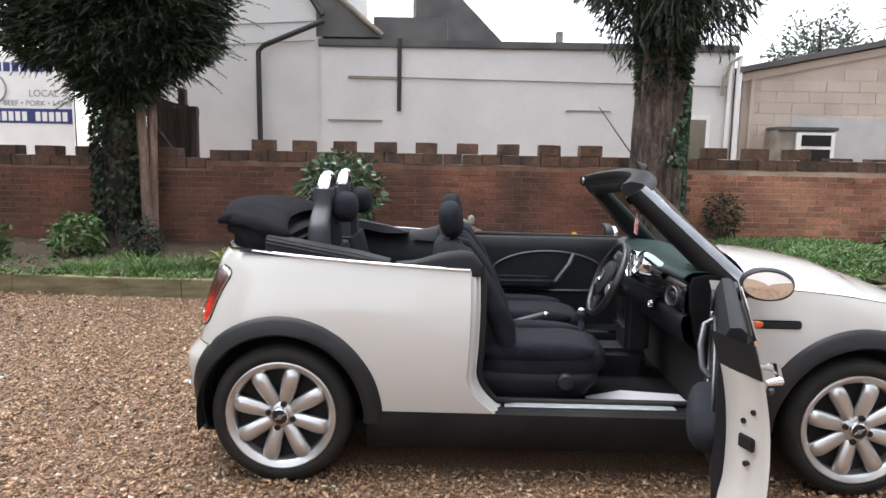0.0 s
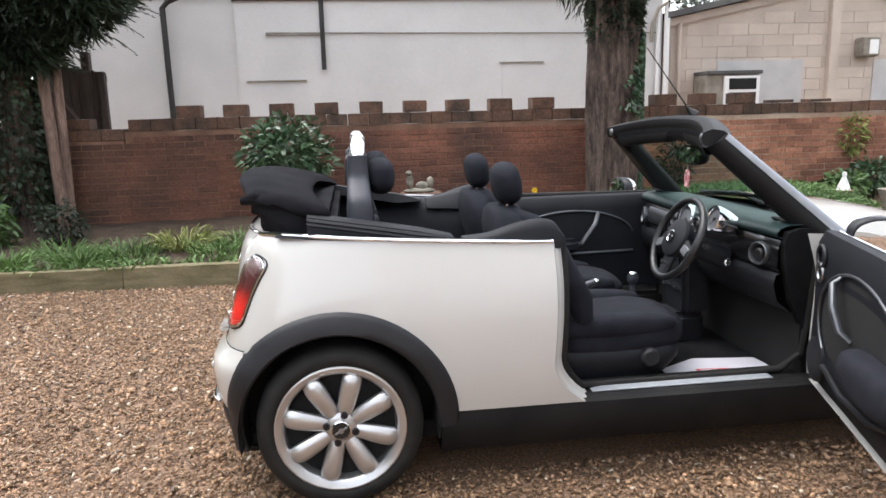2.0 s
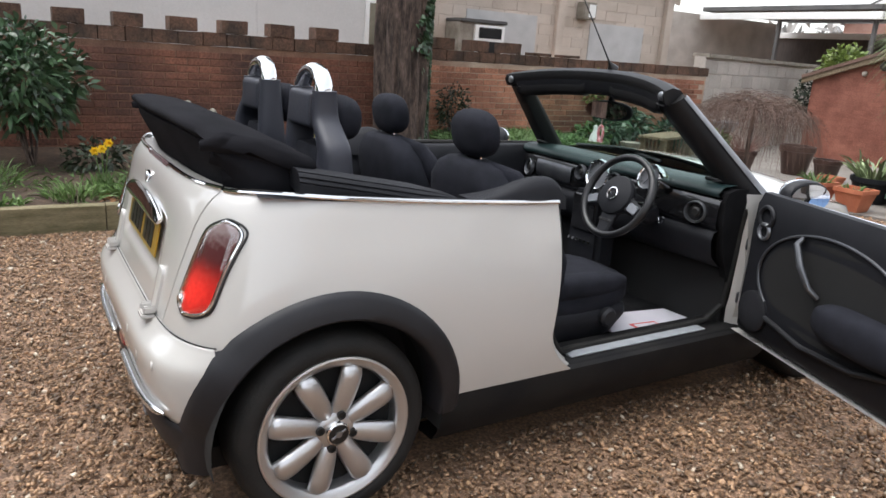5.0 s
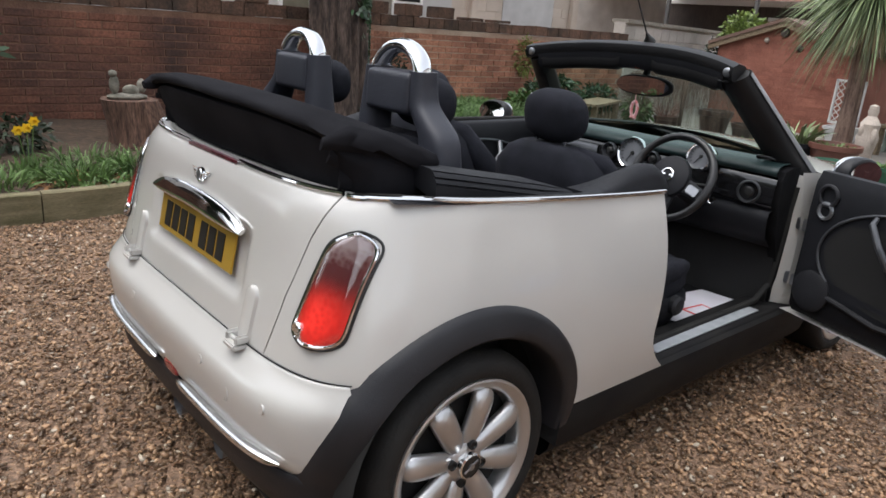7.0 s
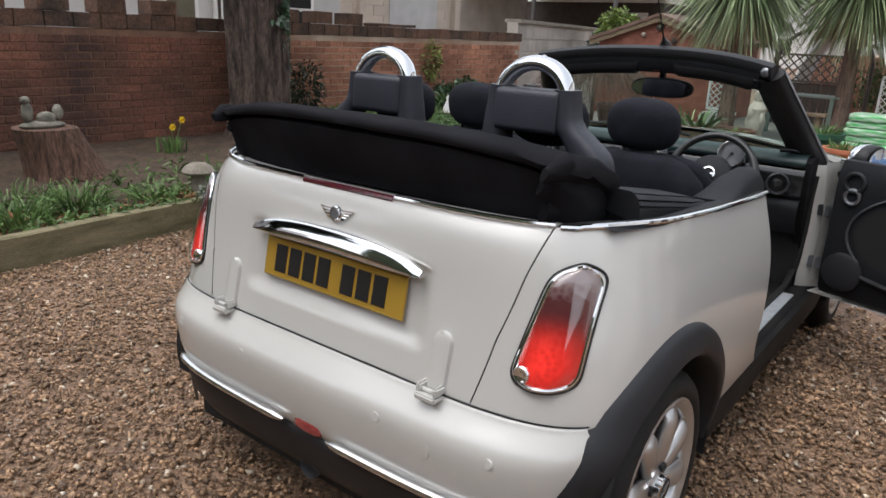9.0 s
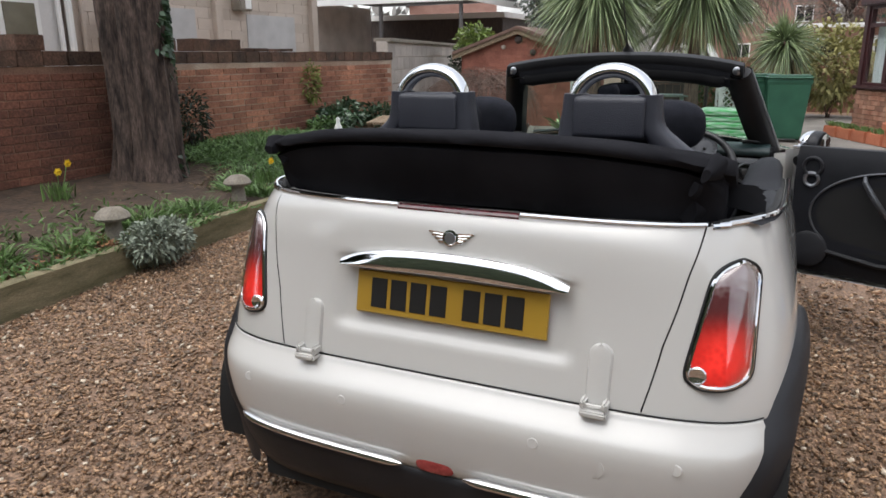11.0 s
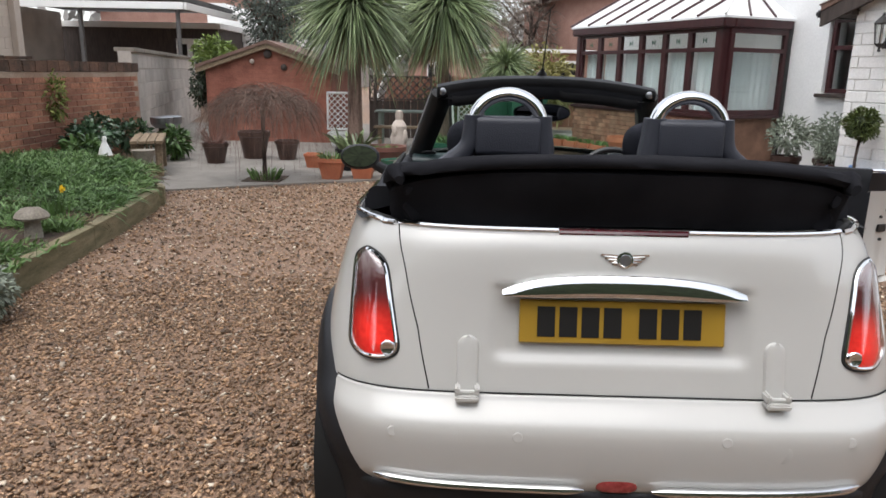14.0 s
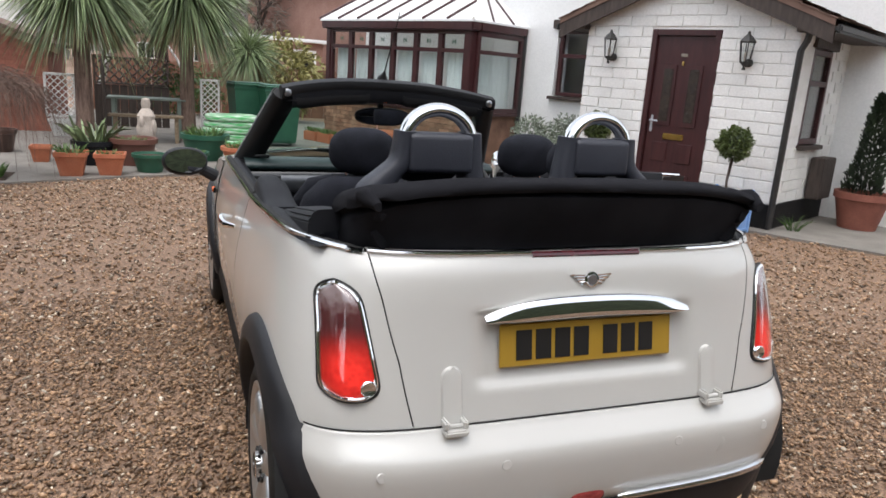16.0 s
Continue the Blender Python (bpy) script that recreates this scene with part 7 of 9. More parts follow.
for z, r in ((0.86, 0.04), (0.80, 0.03)):
    bm = bmesh.new()
    pts = [(1.82 + r * math.cos(a), -0.655, z + r * math.sin(a)) for a in [2 * math.pi * i / 20 for i in range(21)]]
    tube(bm, pts, 0.008, 8, ends=False)
    part("tweeter_ring", bm, DULL_STEEL if r < 0.035 else BLACK_PLASTIC, dd)
bm = bmesh.new()
tube(bm, [(X0 + 0.03, -0.748, 0.936), (1.3, -0.75, 0.936), (X1, -0.752, 0.93)], 0.008, 8)
part("waist_strip", bm, CHROME, dd)
bm = bmesh.new()
tube(bm, [(0.93, -0.79, 0.80), (0.95, -0.825, 0.805), (1.09, -0.83, 0.806), (1.11, -0.79, 0.80)], [0.008, 0.014, 0.014, 0.008], 8)
part("door_handle", bm, CHROME, dd, "chrome door handle")
door_mirror(dd, Vector((1.849, -0.856, 0.935)), -1, 2.3)

# ---- plants and things ----
rng = np.random.default_rng(11)


def strips(name, base, way, length, width, droop, material, segs=3, profile=None, parent=None, label="", kind="", facing=None):
    """Many thin leaves in one mesh: each starts at base, goes along way and bends down by droop."""
    base, way = np.asarray(base, float), np.asarray(way, float)
    n = len(base)
    way /= np.linalg.norm(way, axis=1, keepdims=True) + 1e-9
    length = np.broadcast_to(length, n)[:, None]
    width = np.broadcast_to(width, n)[:, None]
    droop = np.broadcast_to(droop, n)[:, None]
    ref = rng.normal(size=(n, 3)) if facing is None else np.broadcast_to(np.asarray(facing, float), (n, 3))
    side = np.cross(way, ref)
    side /= np.linalg.norm(side, axis=1, keepdims=True) + 1e-9
    profile = profile or [1.0] * segs + [0.05]
    verts = []
    for k in range(segs + 1):
        t = k / segs
        c = base + way * length * t
        c = c - np.array([0, 0, 1.0]) * droop * length * t * t
        verts += [c - side * width * profile[k] * 0.5, c + side * width * profile[k] * 0.5]
    v = np.stack(verts, 1).reshape(-1, 3)
    m = 2 * (segs + 1)
    f = np.concatenate([np.array([[2 * k, 2 * k + 1, 2 * k + 3, 2 * k + 2] for k in range(segs)]) + i * m for i in range(n)])
    me = bpy.data.meshes.new(name)
    me.from_pydata(v.tolist(), [], f.tolist())
    me.materials.append(material)
    ob = new(name, me)
    if parent:
        ob.parent = parent
    if label:
        ob["label"] = label
    if kind:
        ob["kind"] = kind
    return ob


def in_ellipsoid(n, c, r, hollow=0.4, low=-1.0):
    """Random places and outward ways in an uneven crown."""
    d = rng.normal(size=(n * 2, 3))
    d /= np.linalg.norm(d, axis=1, keepdims=True)
    d = d[d[:, 2] > low][:n]
    rad = hollow + (1 - hollow) * rng.random(len(d)) ** 0.6
    lump = np.array([1 + 0.28 * noise.noise(Vector(x) * 2.3 + Vector(c)) + 0.15 * noise.noise(Vector(x) * 5.1) for x in d])
    return np.asarray(c) + d * (rad * lump)[:, None] * np.asarray(r), d


LEAF = [0.15, 1.0, 0.7, 0.05]


def bush(name, label, category, c, r, n, size, material, stem=None, hollow=0.4, group=""):
    """A shrub of many leaves on branching stems."""
    t = thing(name, label, category, group=group)
    p, d = in_ellipsoid(n, c, r, hollow)
    p = p[p[:, 2] > (stem if stem is not None else -9)]
    d = d[: len(p)]
    strips("leaves", p, d + rng.normal(size=p.shape) * 0.7 + [0, 0, 0.25], size * (0.7 + 0.6 * rng.random(len(p))), size * 0.38, 0.35, material, 3, LEAF, t)
    if stem is not None:
        bm = bmesh.new()
        for i in range(7):
            q = Vector(c) + Vector(d[i * 5]) * Vector(r).length * 0.3
            tube(bm, [(c[0] + random.uniform(-0.04, 0.04), c[1] + random.uniform(-0.04, 0.04), stem), Vector((c[0], c[1], stem)).lerp(q, 0.5) + Vector((0.02, 0, 0)), q], [0.014, 0.01, 0.004], 5)
        part("stem", bm, BARK, t)
    return t


def trunk(bm, path, radii, seg=28, rough=0.06, seed=0.0):
    """Furrowed trunk round a path."""
    rings = []
    path = [Vector(p) for p in path]
    for i in range(len(path)):
        ring = []
        for j in range(seg):
            a = 2 * math.pi * j / seg
            f = 1 + rough * noise.noise((math.cos(a) * 2.5, math.sin(a) * 2.5, path[i].z * 0.7 + seed)) * 2 + rough * noise.noise((math.cos(a) * 9, math.sin(a) * 9, path[i].z * 1.2 + seed))
            ring.append(path[i] + Vector((math.cos(a), math.sin(a), 0)) * radii[i] * f)
        rings.append(ring)
    vs = grid(bm, rings, closed_u=True)
    cap(bm, vs[-1])


# big tree by the wall
tree = thing("yew_tree", "old yew with furrowed bark and ivy at the wall", "tree")
bm = bmesh.new()
zs = [0.1, 0.22, 0.35, 0.55, 0.8, 1.1, 1.4, 1.7, 2.0, 2.3, 2.6, 3.0, 3.6, 4.4]
trunk(bm, [(3.13 + 0.02 * math.sin(z * 2), 4.82, z) for z in zs], [0.42, 0.36, 0.32, 0.298, 0.285, 0.277, 0.272, 0.268, 0.265, 0.265, 0.27, 0.25, 0.2, 0.1], 64, 0.15)
part("trunk", bm, BARK, tree)
p, d = in_ellipsoid(24000, (3.13, 4.85, 4.1), (1.15, 1.05, 1.45), 0.35)
strips("crown", p, d * [1, 1, 0.5] + rng.normal(size=p.shape) * 0.35 - [0, 0, 0.35], 0.07 + 0.08 * rng.random(len(p)), 0.019, 0.3, LEAF_DARK, 2, [0.6, 1.0, 0.1], tree)
n = 3600   # fringe of short shoots on the upper trunk
a, zf = rng.random(n) * 2 * np.pi, 2.1 + 1.1 * rng.random(n) ** 0.6
keep = (np.sin(a * 1.0 + 0.4) < 0.75) | (zf > 2.7)
a, zf = a[keep], zf[keep]
dirs = np.stack([np.cos(a), np.sin(a), -0.2 + 0 * a], 1)
strips("side_growth", np.stack([3.13 + 0.255 * np.cos(a), 4.82 + 0.255 * np.sin(a), zf], 1), dirs + rng.normal(size=dirs.shape) * 0.5, 0.05 + 0.10 * rng.random(len(a)) * (zf - 1.6), 0.03, 0.3, LEAF_DARK, 3, LEAF, tree)
n = 2600   # ivy up one side
zi = 0.25 + 2.0 * rng.random(n)
ai = -0.25 + 0.75 * rng.normal(size=n) * (0.45 + 0.12 * np.sin(zi * 5)) + 0.15 * np.sin(zi * 3)
r_i = 0.29 + 0.14 * np.maximum(0, 0.5 - zi)
dirs = np.stack([np.cos(ai), np.sin(ai), -0.5 + 0 * ai], 1)
strips("ivy", np.stack([3.13 + r_i * np.cos(ai), 4.82 + r_i * np.sin(ai), zi], 1), dirs + rng.normal(size=dirs.shape) * 0.5, 0.055, 0.05, 0.3, LEAF_GLOSS, 3, [0.5, 1.0, 0.6, 0.05], tree)

# conifer with bare stems beside the sign
con = thing("cypress_tree", "dark cypress with two bare reddish stems and ivy", "tree")
for x, y, r, lean in ((-3.13, 5.0, 0.062, 0.06), (-3.42, 5.02, 0.17, -0.03), (-3.00, 5.06, 0.05, -0.04)):
    bm = bmesh.new()
    trunk(bm, [(x + lean * (2 - z) * 0.5, y, z) for z in (0.1, 0.3, 0.6, 1.0, 1.5, 2.0, 2.6, 3.4)], [r * k for k in (1.5, 1.2, 1.05, 1, 0.95, 0.9, 0.8, 0.5)], 20, 0.06, x)
    part("trunk", bm, BARK if r > 0.15 else PALE_BARK, con)
for c, rr, n in (((-3.35, 5.0, 3.6), (1.25, 0.9, 1.35), 38000), ((-3.5, 4.95, 2.55), (0.46, 0.45, 0.5), 6000), ((-2.75, 4.95, 2.75), (0.6, 0.5, 0.45), 5000), ((-4.5, 4.9, 3.5), (0.75, 0.6, 0.42), 5000), ((-4.15, 4.9, 2.75), (0.55, 0.4, 0.35), 3500), ((-3.3, 4.95, 2.35), (0.5, 0.4, 0.4), 5000)):
    p, d = in_ellipsoid(n, c, rr, 0.3)
    strips("crown", p, d * [1, 1, 0.2] + rng.normal(size=p.shape) * 0.35 - [0, 0, 0.12], 0.08 + 0.11 * rng.random(len(p)), 0.022, 0.2, LEAF_DARK, 2, [0.6, 1.0, 0.1], con)
    m_ = 60 + n // 120   # feathery sprays that stand out of the outline
    p0, d0 = in_ellipsoid(m_, c, rr, 0.92)
    d0 = d0 * [1, 1, 0.15] + rng.normal(size=d0.shape) * 0.12
    d0 /= np.linalg.norm(d0, axis=1, keepdims=True) + 1e-9
    t_ = np.tile(np.linspace(0, 1, 26), m_)[:, None]
    reach = np.repeat(0.16 + 0.24 * rng.random(m_), 26)[:, None]
    q = np.repeat(p0, 26, 0) + np.repeat(d0, 26, 0) * reach * t_ - [0, 0, 0.09] * t_**2
    strips("spray", q, np.repeat(d0, 26, 0) + rng.normal(size=q.shape) * [0.45, 0.45, 0.25], (0.075 * (1.1 - 0.7 * t_))[:, 0], 0.012, 0.2, LEAF_DARK, 2, [0.6, 1.0, 0.1], con)
n = 2600
zi = 0.45 + 1.7 * rng.random(n)
ai = rng.random(n) * 2 * np.pi
r_i = 0.2 + 0.07 * rng.random(n)
dirs = np.stack([np.cos(ai), np.sin(ai), -0.4 + 0 * ai], 1)
strips("ivy", np.stack([-3.45 + r_i * np.cos(ai), 5.0 + r_i * np.sin(ai), zi], 1), dirs + rng.normal(size=dirs.shape) * 0.6, 0.06, 0.045, 0.3, LEAF_DARK, 3, LEAF, con)

# shrubs of the raised bed
bush("laurel_shrub", "rounded evergreen shrub with glossy leaves in the bed", "shrub", (-0.60, 4.5, 0.98), (0.46, 0.42, 0.44), 1700, 0.105, LEAF_GLOSS, 0.2, 0.25)
bush("evergreen_shrub", "low leafy green shrub in the bed", "shrub", (-3.55, 4.2, 0.42), (0.32, 0.3, 0.30), 700, 0.085, LEAF_MID, 0.15)
bush("evergreen_shrub", "low leafy green shrub in the bed", "shrub", (-2.85, 4.3, 0.40), (0.24, 0.25, 0.26), 600, 0.06, LEAF_DARK, 0.15)
bush("evergreen_shrub", "low leafy green shrub in the bed", "shrub", (-4.55, 4.0, 0.42), (0.34, 0.3, 0.28), 700, 0.085, LEAF_MID, 0.15)
bush("ivy_shrub", "small dark ivy bush against the wall", "shrub", (4.05, 5.12, 0.72), (0.24, 0.15, 0.30), 600, 0.06, LEAF_DARK, 0.2)
bush("ivy_shrub", "small dark ivy bush against the wall", "shrub", (-0.1, 4.2, 0.34), (0.26, 0.2, 0.16), 350, 0.07, LEAF_DARK, 0.15)
bush("wall_fern", "pale wall plant growing out of the brickwork", "plant", (6.55, 5.28, 1.02), (0.2, 0.05, 0.28), 260, 0.07, mat("pale_moss", (0.12, 0.15, 0.03), (0.2, 0.22, 0.06), 5, 0.8, island=0.3))
lav = bush("lavender_plant", "silvery lavender spilling over the bed edge", "plant", (1.48, 3.0, 0.19), (0.26, 0.15, 0.14), 3000, 0.042, SILVER_LEAF)


def tuft(name, label, x, y, n, size, spread, material, z=0.17, width=0.012, droop=0.5):
    a = rng.random(n) * 2 * np.pi
    r = spread * np.sqrt(rng.random(n))
    b = np.stack([x + r * np.cos(a), y + r * np.sin(a), np.full(n, z)], 1)
    w = np.stack([np.cos(a) * 0.45, np.sin(a) * 0.45, np.ones(n)], 1) + rng.normal(size=(n, 3)) * 0.22
    return tagged(strips(name, b, w, size * (0.6 + 0.7 * rng.random(n)), width, droop, material, 4, [0.8, 1.0, 0.9, 0.6, 0.05]), label, "plant")


for x, y, n, s_, sp in ((-4.3, 3.35, 260, 0.26, 0.18), (-3.0, 3.35, 300, 0.27, 0.22), (-2.35, 3.3, 320, 0.30, 0.2), (-1.15, 3.5, 300, 0.28, 0.28), (0.10, 3.3, 260, 0.27, 0.2), (0.55, 3.45, 260, 0.30, 0.2), (1.05, 3.35, 160, 0.2, 0.15), (1.75, 3.45, 260, 0.26, 0.2), (2.3, 3.5, 200, 0.2, 0.2), (3.1, 3.42, 120, 0.18, 0.15), (-0.35, 3.3, 220, 0.22, 0.2), (3.95, 3.6, 300, 0.24, 0.25), (1.2, 3.2, 90, 0.14, 0.2), (-1.9, 3.2, 160, 0.15, 0.3), (4.6, 4.3, 260, 0.4, 0.3), (5.2, 4.5, 260, 0.4, 0.3), (5.0, 3.9, 200, 0.34, 0.25), (4.3, 4.9, 220, 0.42, 0.3), (3.7, 4.2, 160, 0.3, 0.25), (-1.0, 3.9, 200, 0.34, 0.3), (-2.0, 3.55, 240, 0.32, 0.28), (0.3, 3.75, 160, 0.26, 0.25), (-2.7, 3.8, 160, 0.3, 0.25)):
    tuft("grass_clump", "clump of fresh green grassy leaves in the bed", x, y, n, s_, sp, GRASS_MAT, width=0.009)
tuft("daylily_clump", "arching pale yellow-green daylily clump in the bed", -1.55, 3.75, 150, 0.5, 0.16, mat("yellow_green_leaf", (0.16, 0.19, 0.05), (0.28, 0.29, 0.10), 3, 0.6, island=0.3), width=0.018, droop=0.6)
n = 6500
gx, gy = rng.uniform(-5.0, 2.6, n), 3.05 + 2.0 * rng.random(n) ** 1.7
keep = np.array([noise.noise((x * 1.1, y * 1.6, 4)) > -0.12 for x, y in zip(gx, gy)])
gx, gy = gx[keep], gy[keep]
n = len(gx)
tagged(strips("bed_weeds", np.stack([gx, gy, np.full(n, 0.18)], 1), rng.normal(size=(n, 3)) * [0.5, 0.5, 0.1] + [0, 0, 0.7], 0.06 + 0.13 * rng.random(n), 0.013, 0.5, GRASS_MAT, 3), "scattered low weeds and moss on the soil", "weeds", kind="stuff")
n = 46000
gx, gy = rng.uniform(3.0, 5.75, n), rng.uniform(3.35, 5.28, n)
keep = (gy > np.array([bed_edge(min(x, 5.39)) for x in gx]) + 0.1) & ~((gx > 5.1) & (gy < 3.75)) & ~(((gx - 3.13) ** 2 + (gy - 4.82) ** 2) < 0.4) & (rng.random(n) < 0.65 + 0.35 * (gx - 3.2) / 1.2)
gx, gy = gx[keep], gy[keep]
gt_ = (gy - 3.45) / 1.85
hz = 0.14 + 0.10 * gt_ + 0.17 * np.clip((gx - 3.3) / 0.8, 0, 1) * np.clip((6.4 - gx), 0, 1) * np.sin(np.pi * np.clip(gt_ * 0.8 + 0.06, 0, 1)) ** 0.8
BLUE_GRASS = mat("blue_green_blade", (0.095, 0.175, 0.06), (0.21, 0.33, 0.125), 2, 0.55, island=0.45)
DEAD_STEM = mat("dead_grass", (0.12, 0.08, 0.045), (0.26, 0.19, 0.11), 3, 0.9, island=0.4)
patch = np.array([noise.noise((x * 1.6, y * 1.9, 2.0)) for x, y in zip(gx, gy)]) + 0.25 * rng.normal(size=len(gx))
bare = np.array([noise.noise((x * 1.9, y * 2.3, 9.0)) for x, y in zip(gx, gy)]) + 0.12 * rng.normal(size=len(gx)) + 0.35 * np.clip(4.1 - gx, 0, 1)
tall = 0.09 + 0.26 * rng.random(len(gx)) ** 1.5 + 0.10 * np.clip(gt_, 0, 1) + 0.06 * patch
for nm, pick, m_, w_, lab in (("ground_cover", (patch <= 0.25) & (bare < 0.38), GRASS_MAT, 0.010, "rough fresh green grass in the bed"), ("ground_cover", (patch > 0.25) & (bare < 0.38), BLUE_GRASS, 0.010, "blue-green bulb leaves in the bed"), ("dead_stems", bare >= 0.38, DEAD_STEM, 0.006, "dry brown stems among the grass")):
    k = int(pick.sum())
    tagged(strips(nm, np.stack([gx, gy, np.maximum(hz, 0.16)], 1)[pick], rng.normal(size=(k, 3)) * [0.55, 0.55, 0.15] + [0, 0, 0.8 if nm != "dead_stems" else 0.35], tall[pick] * (1.0 if nm != "dead_stems" else 0.7), w_, 0.6, m_, 3), lab, "ground cover", kind="stuff")
n = 900
gx, gy = rng.uniform(-0.2, 1.6, n), rng.uniform(3.1, 3.5, n)
tagged(strips("dead_leaves", np.stack([gx, gy, np.full(n, 0.185)], 1), rng.normal(size=(n, 3)) * [1, 1, 0.35], 0.03 + 0.05 * rng.random(n), 0.02, 0.1, mat("dry_leaf", (0.16, 0.075, 0.03), (0.26, 0.13, 0.06), 6, 0.85, island=0.4), 3, LEAF), "dry brown fallen leaves on the bed", "leaves", kind="stuff")


def daffodil(x, y, z, heads):
    t = thing("daffodil", "yellow daffodils in bloom in the bed", "flower", group="daffodils in the bed")
    n = 40
    strips("leaves", np.stack([x + rng.normal(size=n) * 0.05, y + rng.normal(size=n) * 0.05, np.full(n, z)], 1), rng.normal(size=(n, 3)) * 0.2 + [0, 0, 1], 0.24, 0.012, 0.25, GRASS_MAT, 3, parent=t)
    for dx, dy, h in heads:
        bm = bmesh.new()
        tube(bm, [(x, y, z), (x + dx, y + dy, z + h)], 0.004, 5)
        part("stem", bm, GRASS_MAT, t)
        bm = bmesh.new()
        c = Vector((x + dx, y + dy - 0.01, z + h))
        for k in range(6):
            a = k * math.pi / 3
            q = c + Vector((math.cos(a), -0.1, math.sin(a))) * 0.038
            cap(bm, [bm.verts.new(v) for v in (c, c.lerp(q, 0.6) + Vector((-math.sin(a), 0, math.cos(a))) * 0.014, q, c.lerp(q, 0.6) - Vector((-math.sin(a), 0, math.cos(a))) * 0.014)])
        lathe(bm, [(0.009, 0.0), (0.013, 0.02), (0.016, 0.026)], 10, Matrix.Translation(c) @ pose(0, 0, 0, 90, 0, 0), ends=False)
        part("bloom", bm, YELLOW, t)


daffodil(-0.15, 3.45, 0.17, ((0.0, 0, 0.35), (0.05, 0.02, 0.39), (-0.05, 0.03, 0.33)))
daffodil(3.35, 3.6, 0.18, ((0.02, -0.05, 0.26),))
daffodil(2.05, 4.7, 0.2, ((0.0, 0, 0.26), (0.1, 0.0, 0.32)))

# stump with a stone ornament
st = thing("tree_stump", "leaning weathered tree stump standing in the bed", "stump")
bm = bmesh.new()
trunk(bm, [(0.98 - 0.16 * t, 4.42, lerp(0.12, 0.58, t)) for t in (0, 0.12, 0.3, 0.6, 0.85, 1.0)], [0.36, 0.32, 0.28, 0.25, 0.235, 0.225], 36, 0.07, 9)
part("stump_body", bm, STUMP_WOOD, st)
bm = bmesh.new()
ball(bm, (0.80, 4.40, 0.60), 0.17, 0.08, 0.035)
ball(bm, (0.70, 4.40, 0.70), 0.04, 0.04, 0.08)
ball(bm, (0.69, 4.39, 0.79), 0.035, 0.03, 0.03)
ball(bm, (0.83, 4.40, 0.65), 0.07, 0.05, 0.05)
ball(bm, (0.92, 4.40, 0.69), 0.04, 0.035, 0.06)
solid("garden_ornament", bm, MOSSY_STONE, "small grey stone animal ornament on the stump", "ornament")

# mushroom-shaped garden stones
for x, y, k in ((2.80, 3.45, 1.0), (1.40, 3.32, 1.0)):
    t = thing("staddle_stone", "small concrete mushroom-shaped stone at the bed edge", "garden ornament", pose(x, y, 0.16), "mushroom stones")
    bm = bmesh.new()
    lathe(bm, [(0.065, 0.0), (0.055, 0.1), (0.05, 0.17)], 14)
    part("stem", bm, CONCRETE, t)
    bm = bmesh.new()
    lathe(bm, [(0.05, 0.155), (0.11, 0.16), (0.118, 0.175), (0.1, 0.205), (0.06, 0.235), (0.002, 0.245)], 20)
    part("cap", bm, CONCRETE, t)


def pot(name, label, category, m, r, h, material, plant=None, square=False, group="", size=0.2, n=60, pm=None):
    """A tapered flower pot with rim, soil and, if wanted, blades of a plant."""
    t = thing(name, label, category, m, group)
    bm = bmesh.new()
    seg = 4 if square else 28
    k = 1.3 if square else 1.0
    lathe(bm, [(r * 0.66 * k, 0.0), (r * 0.92 * k, h * 0.8), (r * 0.94 * k, h * 0.81), (r * 1.0 * k, h * 0.82), (r * 1.0 * k, h), (r * 0.9 * k, h), (r * 0.86 * k, h * 0.86)], seg)
    if square:
        bmesh.ops.rotate(bm, cent=(0, 0, 0), matrix=Matrix.Rotation(radians(45), 3, "Z"), verts=bm.verts)
    part("pot", bm, material, t, smooth=30)
    bm = bmesh.new()
    lathe(bm, [(r * 0.87, h * 0.86), (0.001, h * 0.9)], 16)
    part("soil", bm, SOIL, t)
    if plant:
        a = rng.random(n) * 2 * np.pi
        rr = r * 0.7 * np.sqrt(rng.random(n))
        strips("plant", np.stack([rr * np.cos(a), rr * np.sin(a), np.full(n, h * 0.85)], 1), np.stack([np.cos(a) * 0.5, np.sin(a) * 0.5, np.ones(n)], 1) + rng.normal(size=(n, 3)) * 0.25, size * (0.6 + 0.7 * rng.random(n)), pm or 0.014, 0.4, plant, 3, parent=t)
    return t


# pots on the terrace
pot("flower_pot", "dark glazed empty pot on the paving", "pot", pose(8.35, 4.0, 0.02), 0.19, 0.30, DARK_POT, group="dark pots by the shed")
pot("flower_pot", "large dark glazed pot by the brick shed", "pot", pose(9.05, 3.62, 0.02), 0.25, 0.42, DARK_POT, group="dark pots by the shed")
pot("flower_pot", "dark glazed empty pot on the paving", "pot", pose(8.95, 3.08, 0.02), 0.19, 0.30, DARK_POT, group="dark pots by the shed")
pot("flower_pot", "square terracotta pot with green shoots", "pot", pose(7.05, 2.05, 0.02), 0.18, 0.27, TERRACOTTA, GRASS_MAT, True, "terracotta pots", 0.2, 60)
pot("flower_pot", "square terracotta pot with green shoots", "pot", pose(7.15, 1.66, 0.02), 0.18, 0.25, TERRACOTTA, GRASS_MAT, True, "terracotta pots", 0.12, 40)
pot("flower_pot", "square terracotta pot set farther back", "pot", pose(8.1, 2.5, 0.02), 0.13, 0.2, TERRACOTTA, None, True, "terracotta pots")
pot("flower_pot", "round green plastic planter with soil", "pot", pose(7.4, 1.24, 0.02), 0.21, 0.22, GREEN_PLASTIC, None, group="green planters")
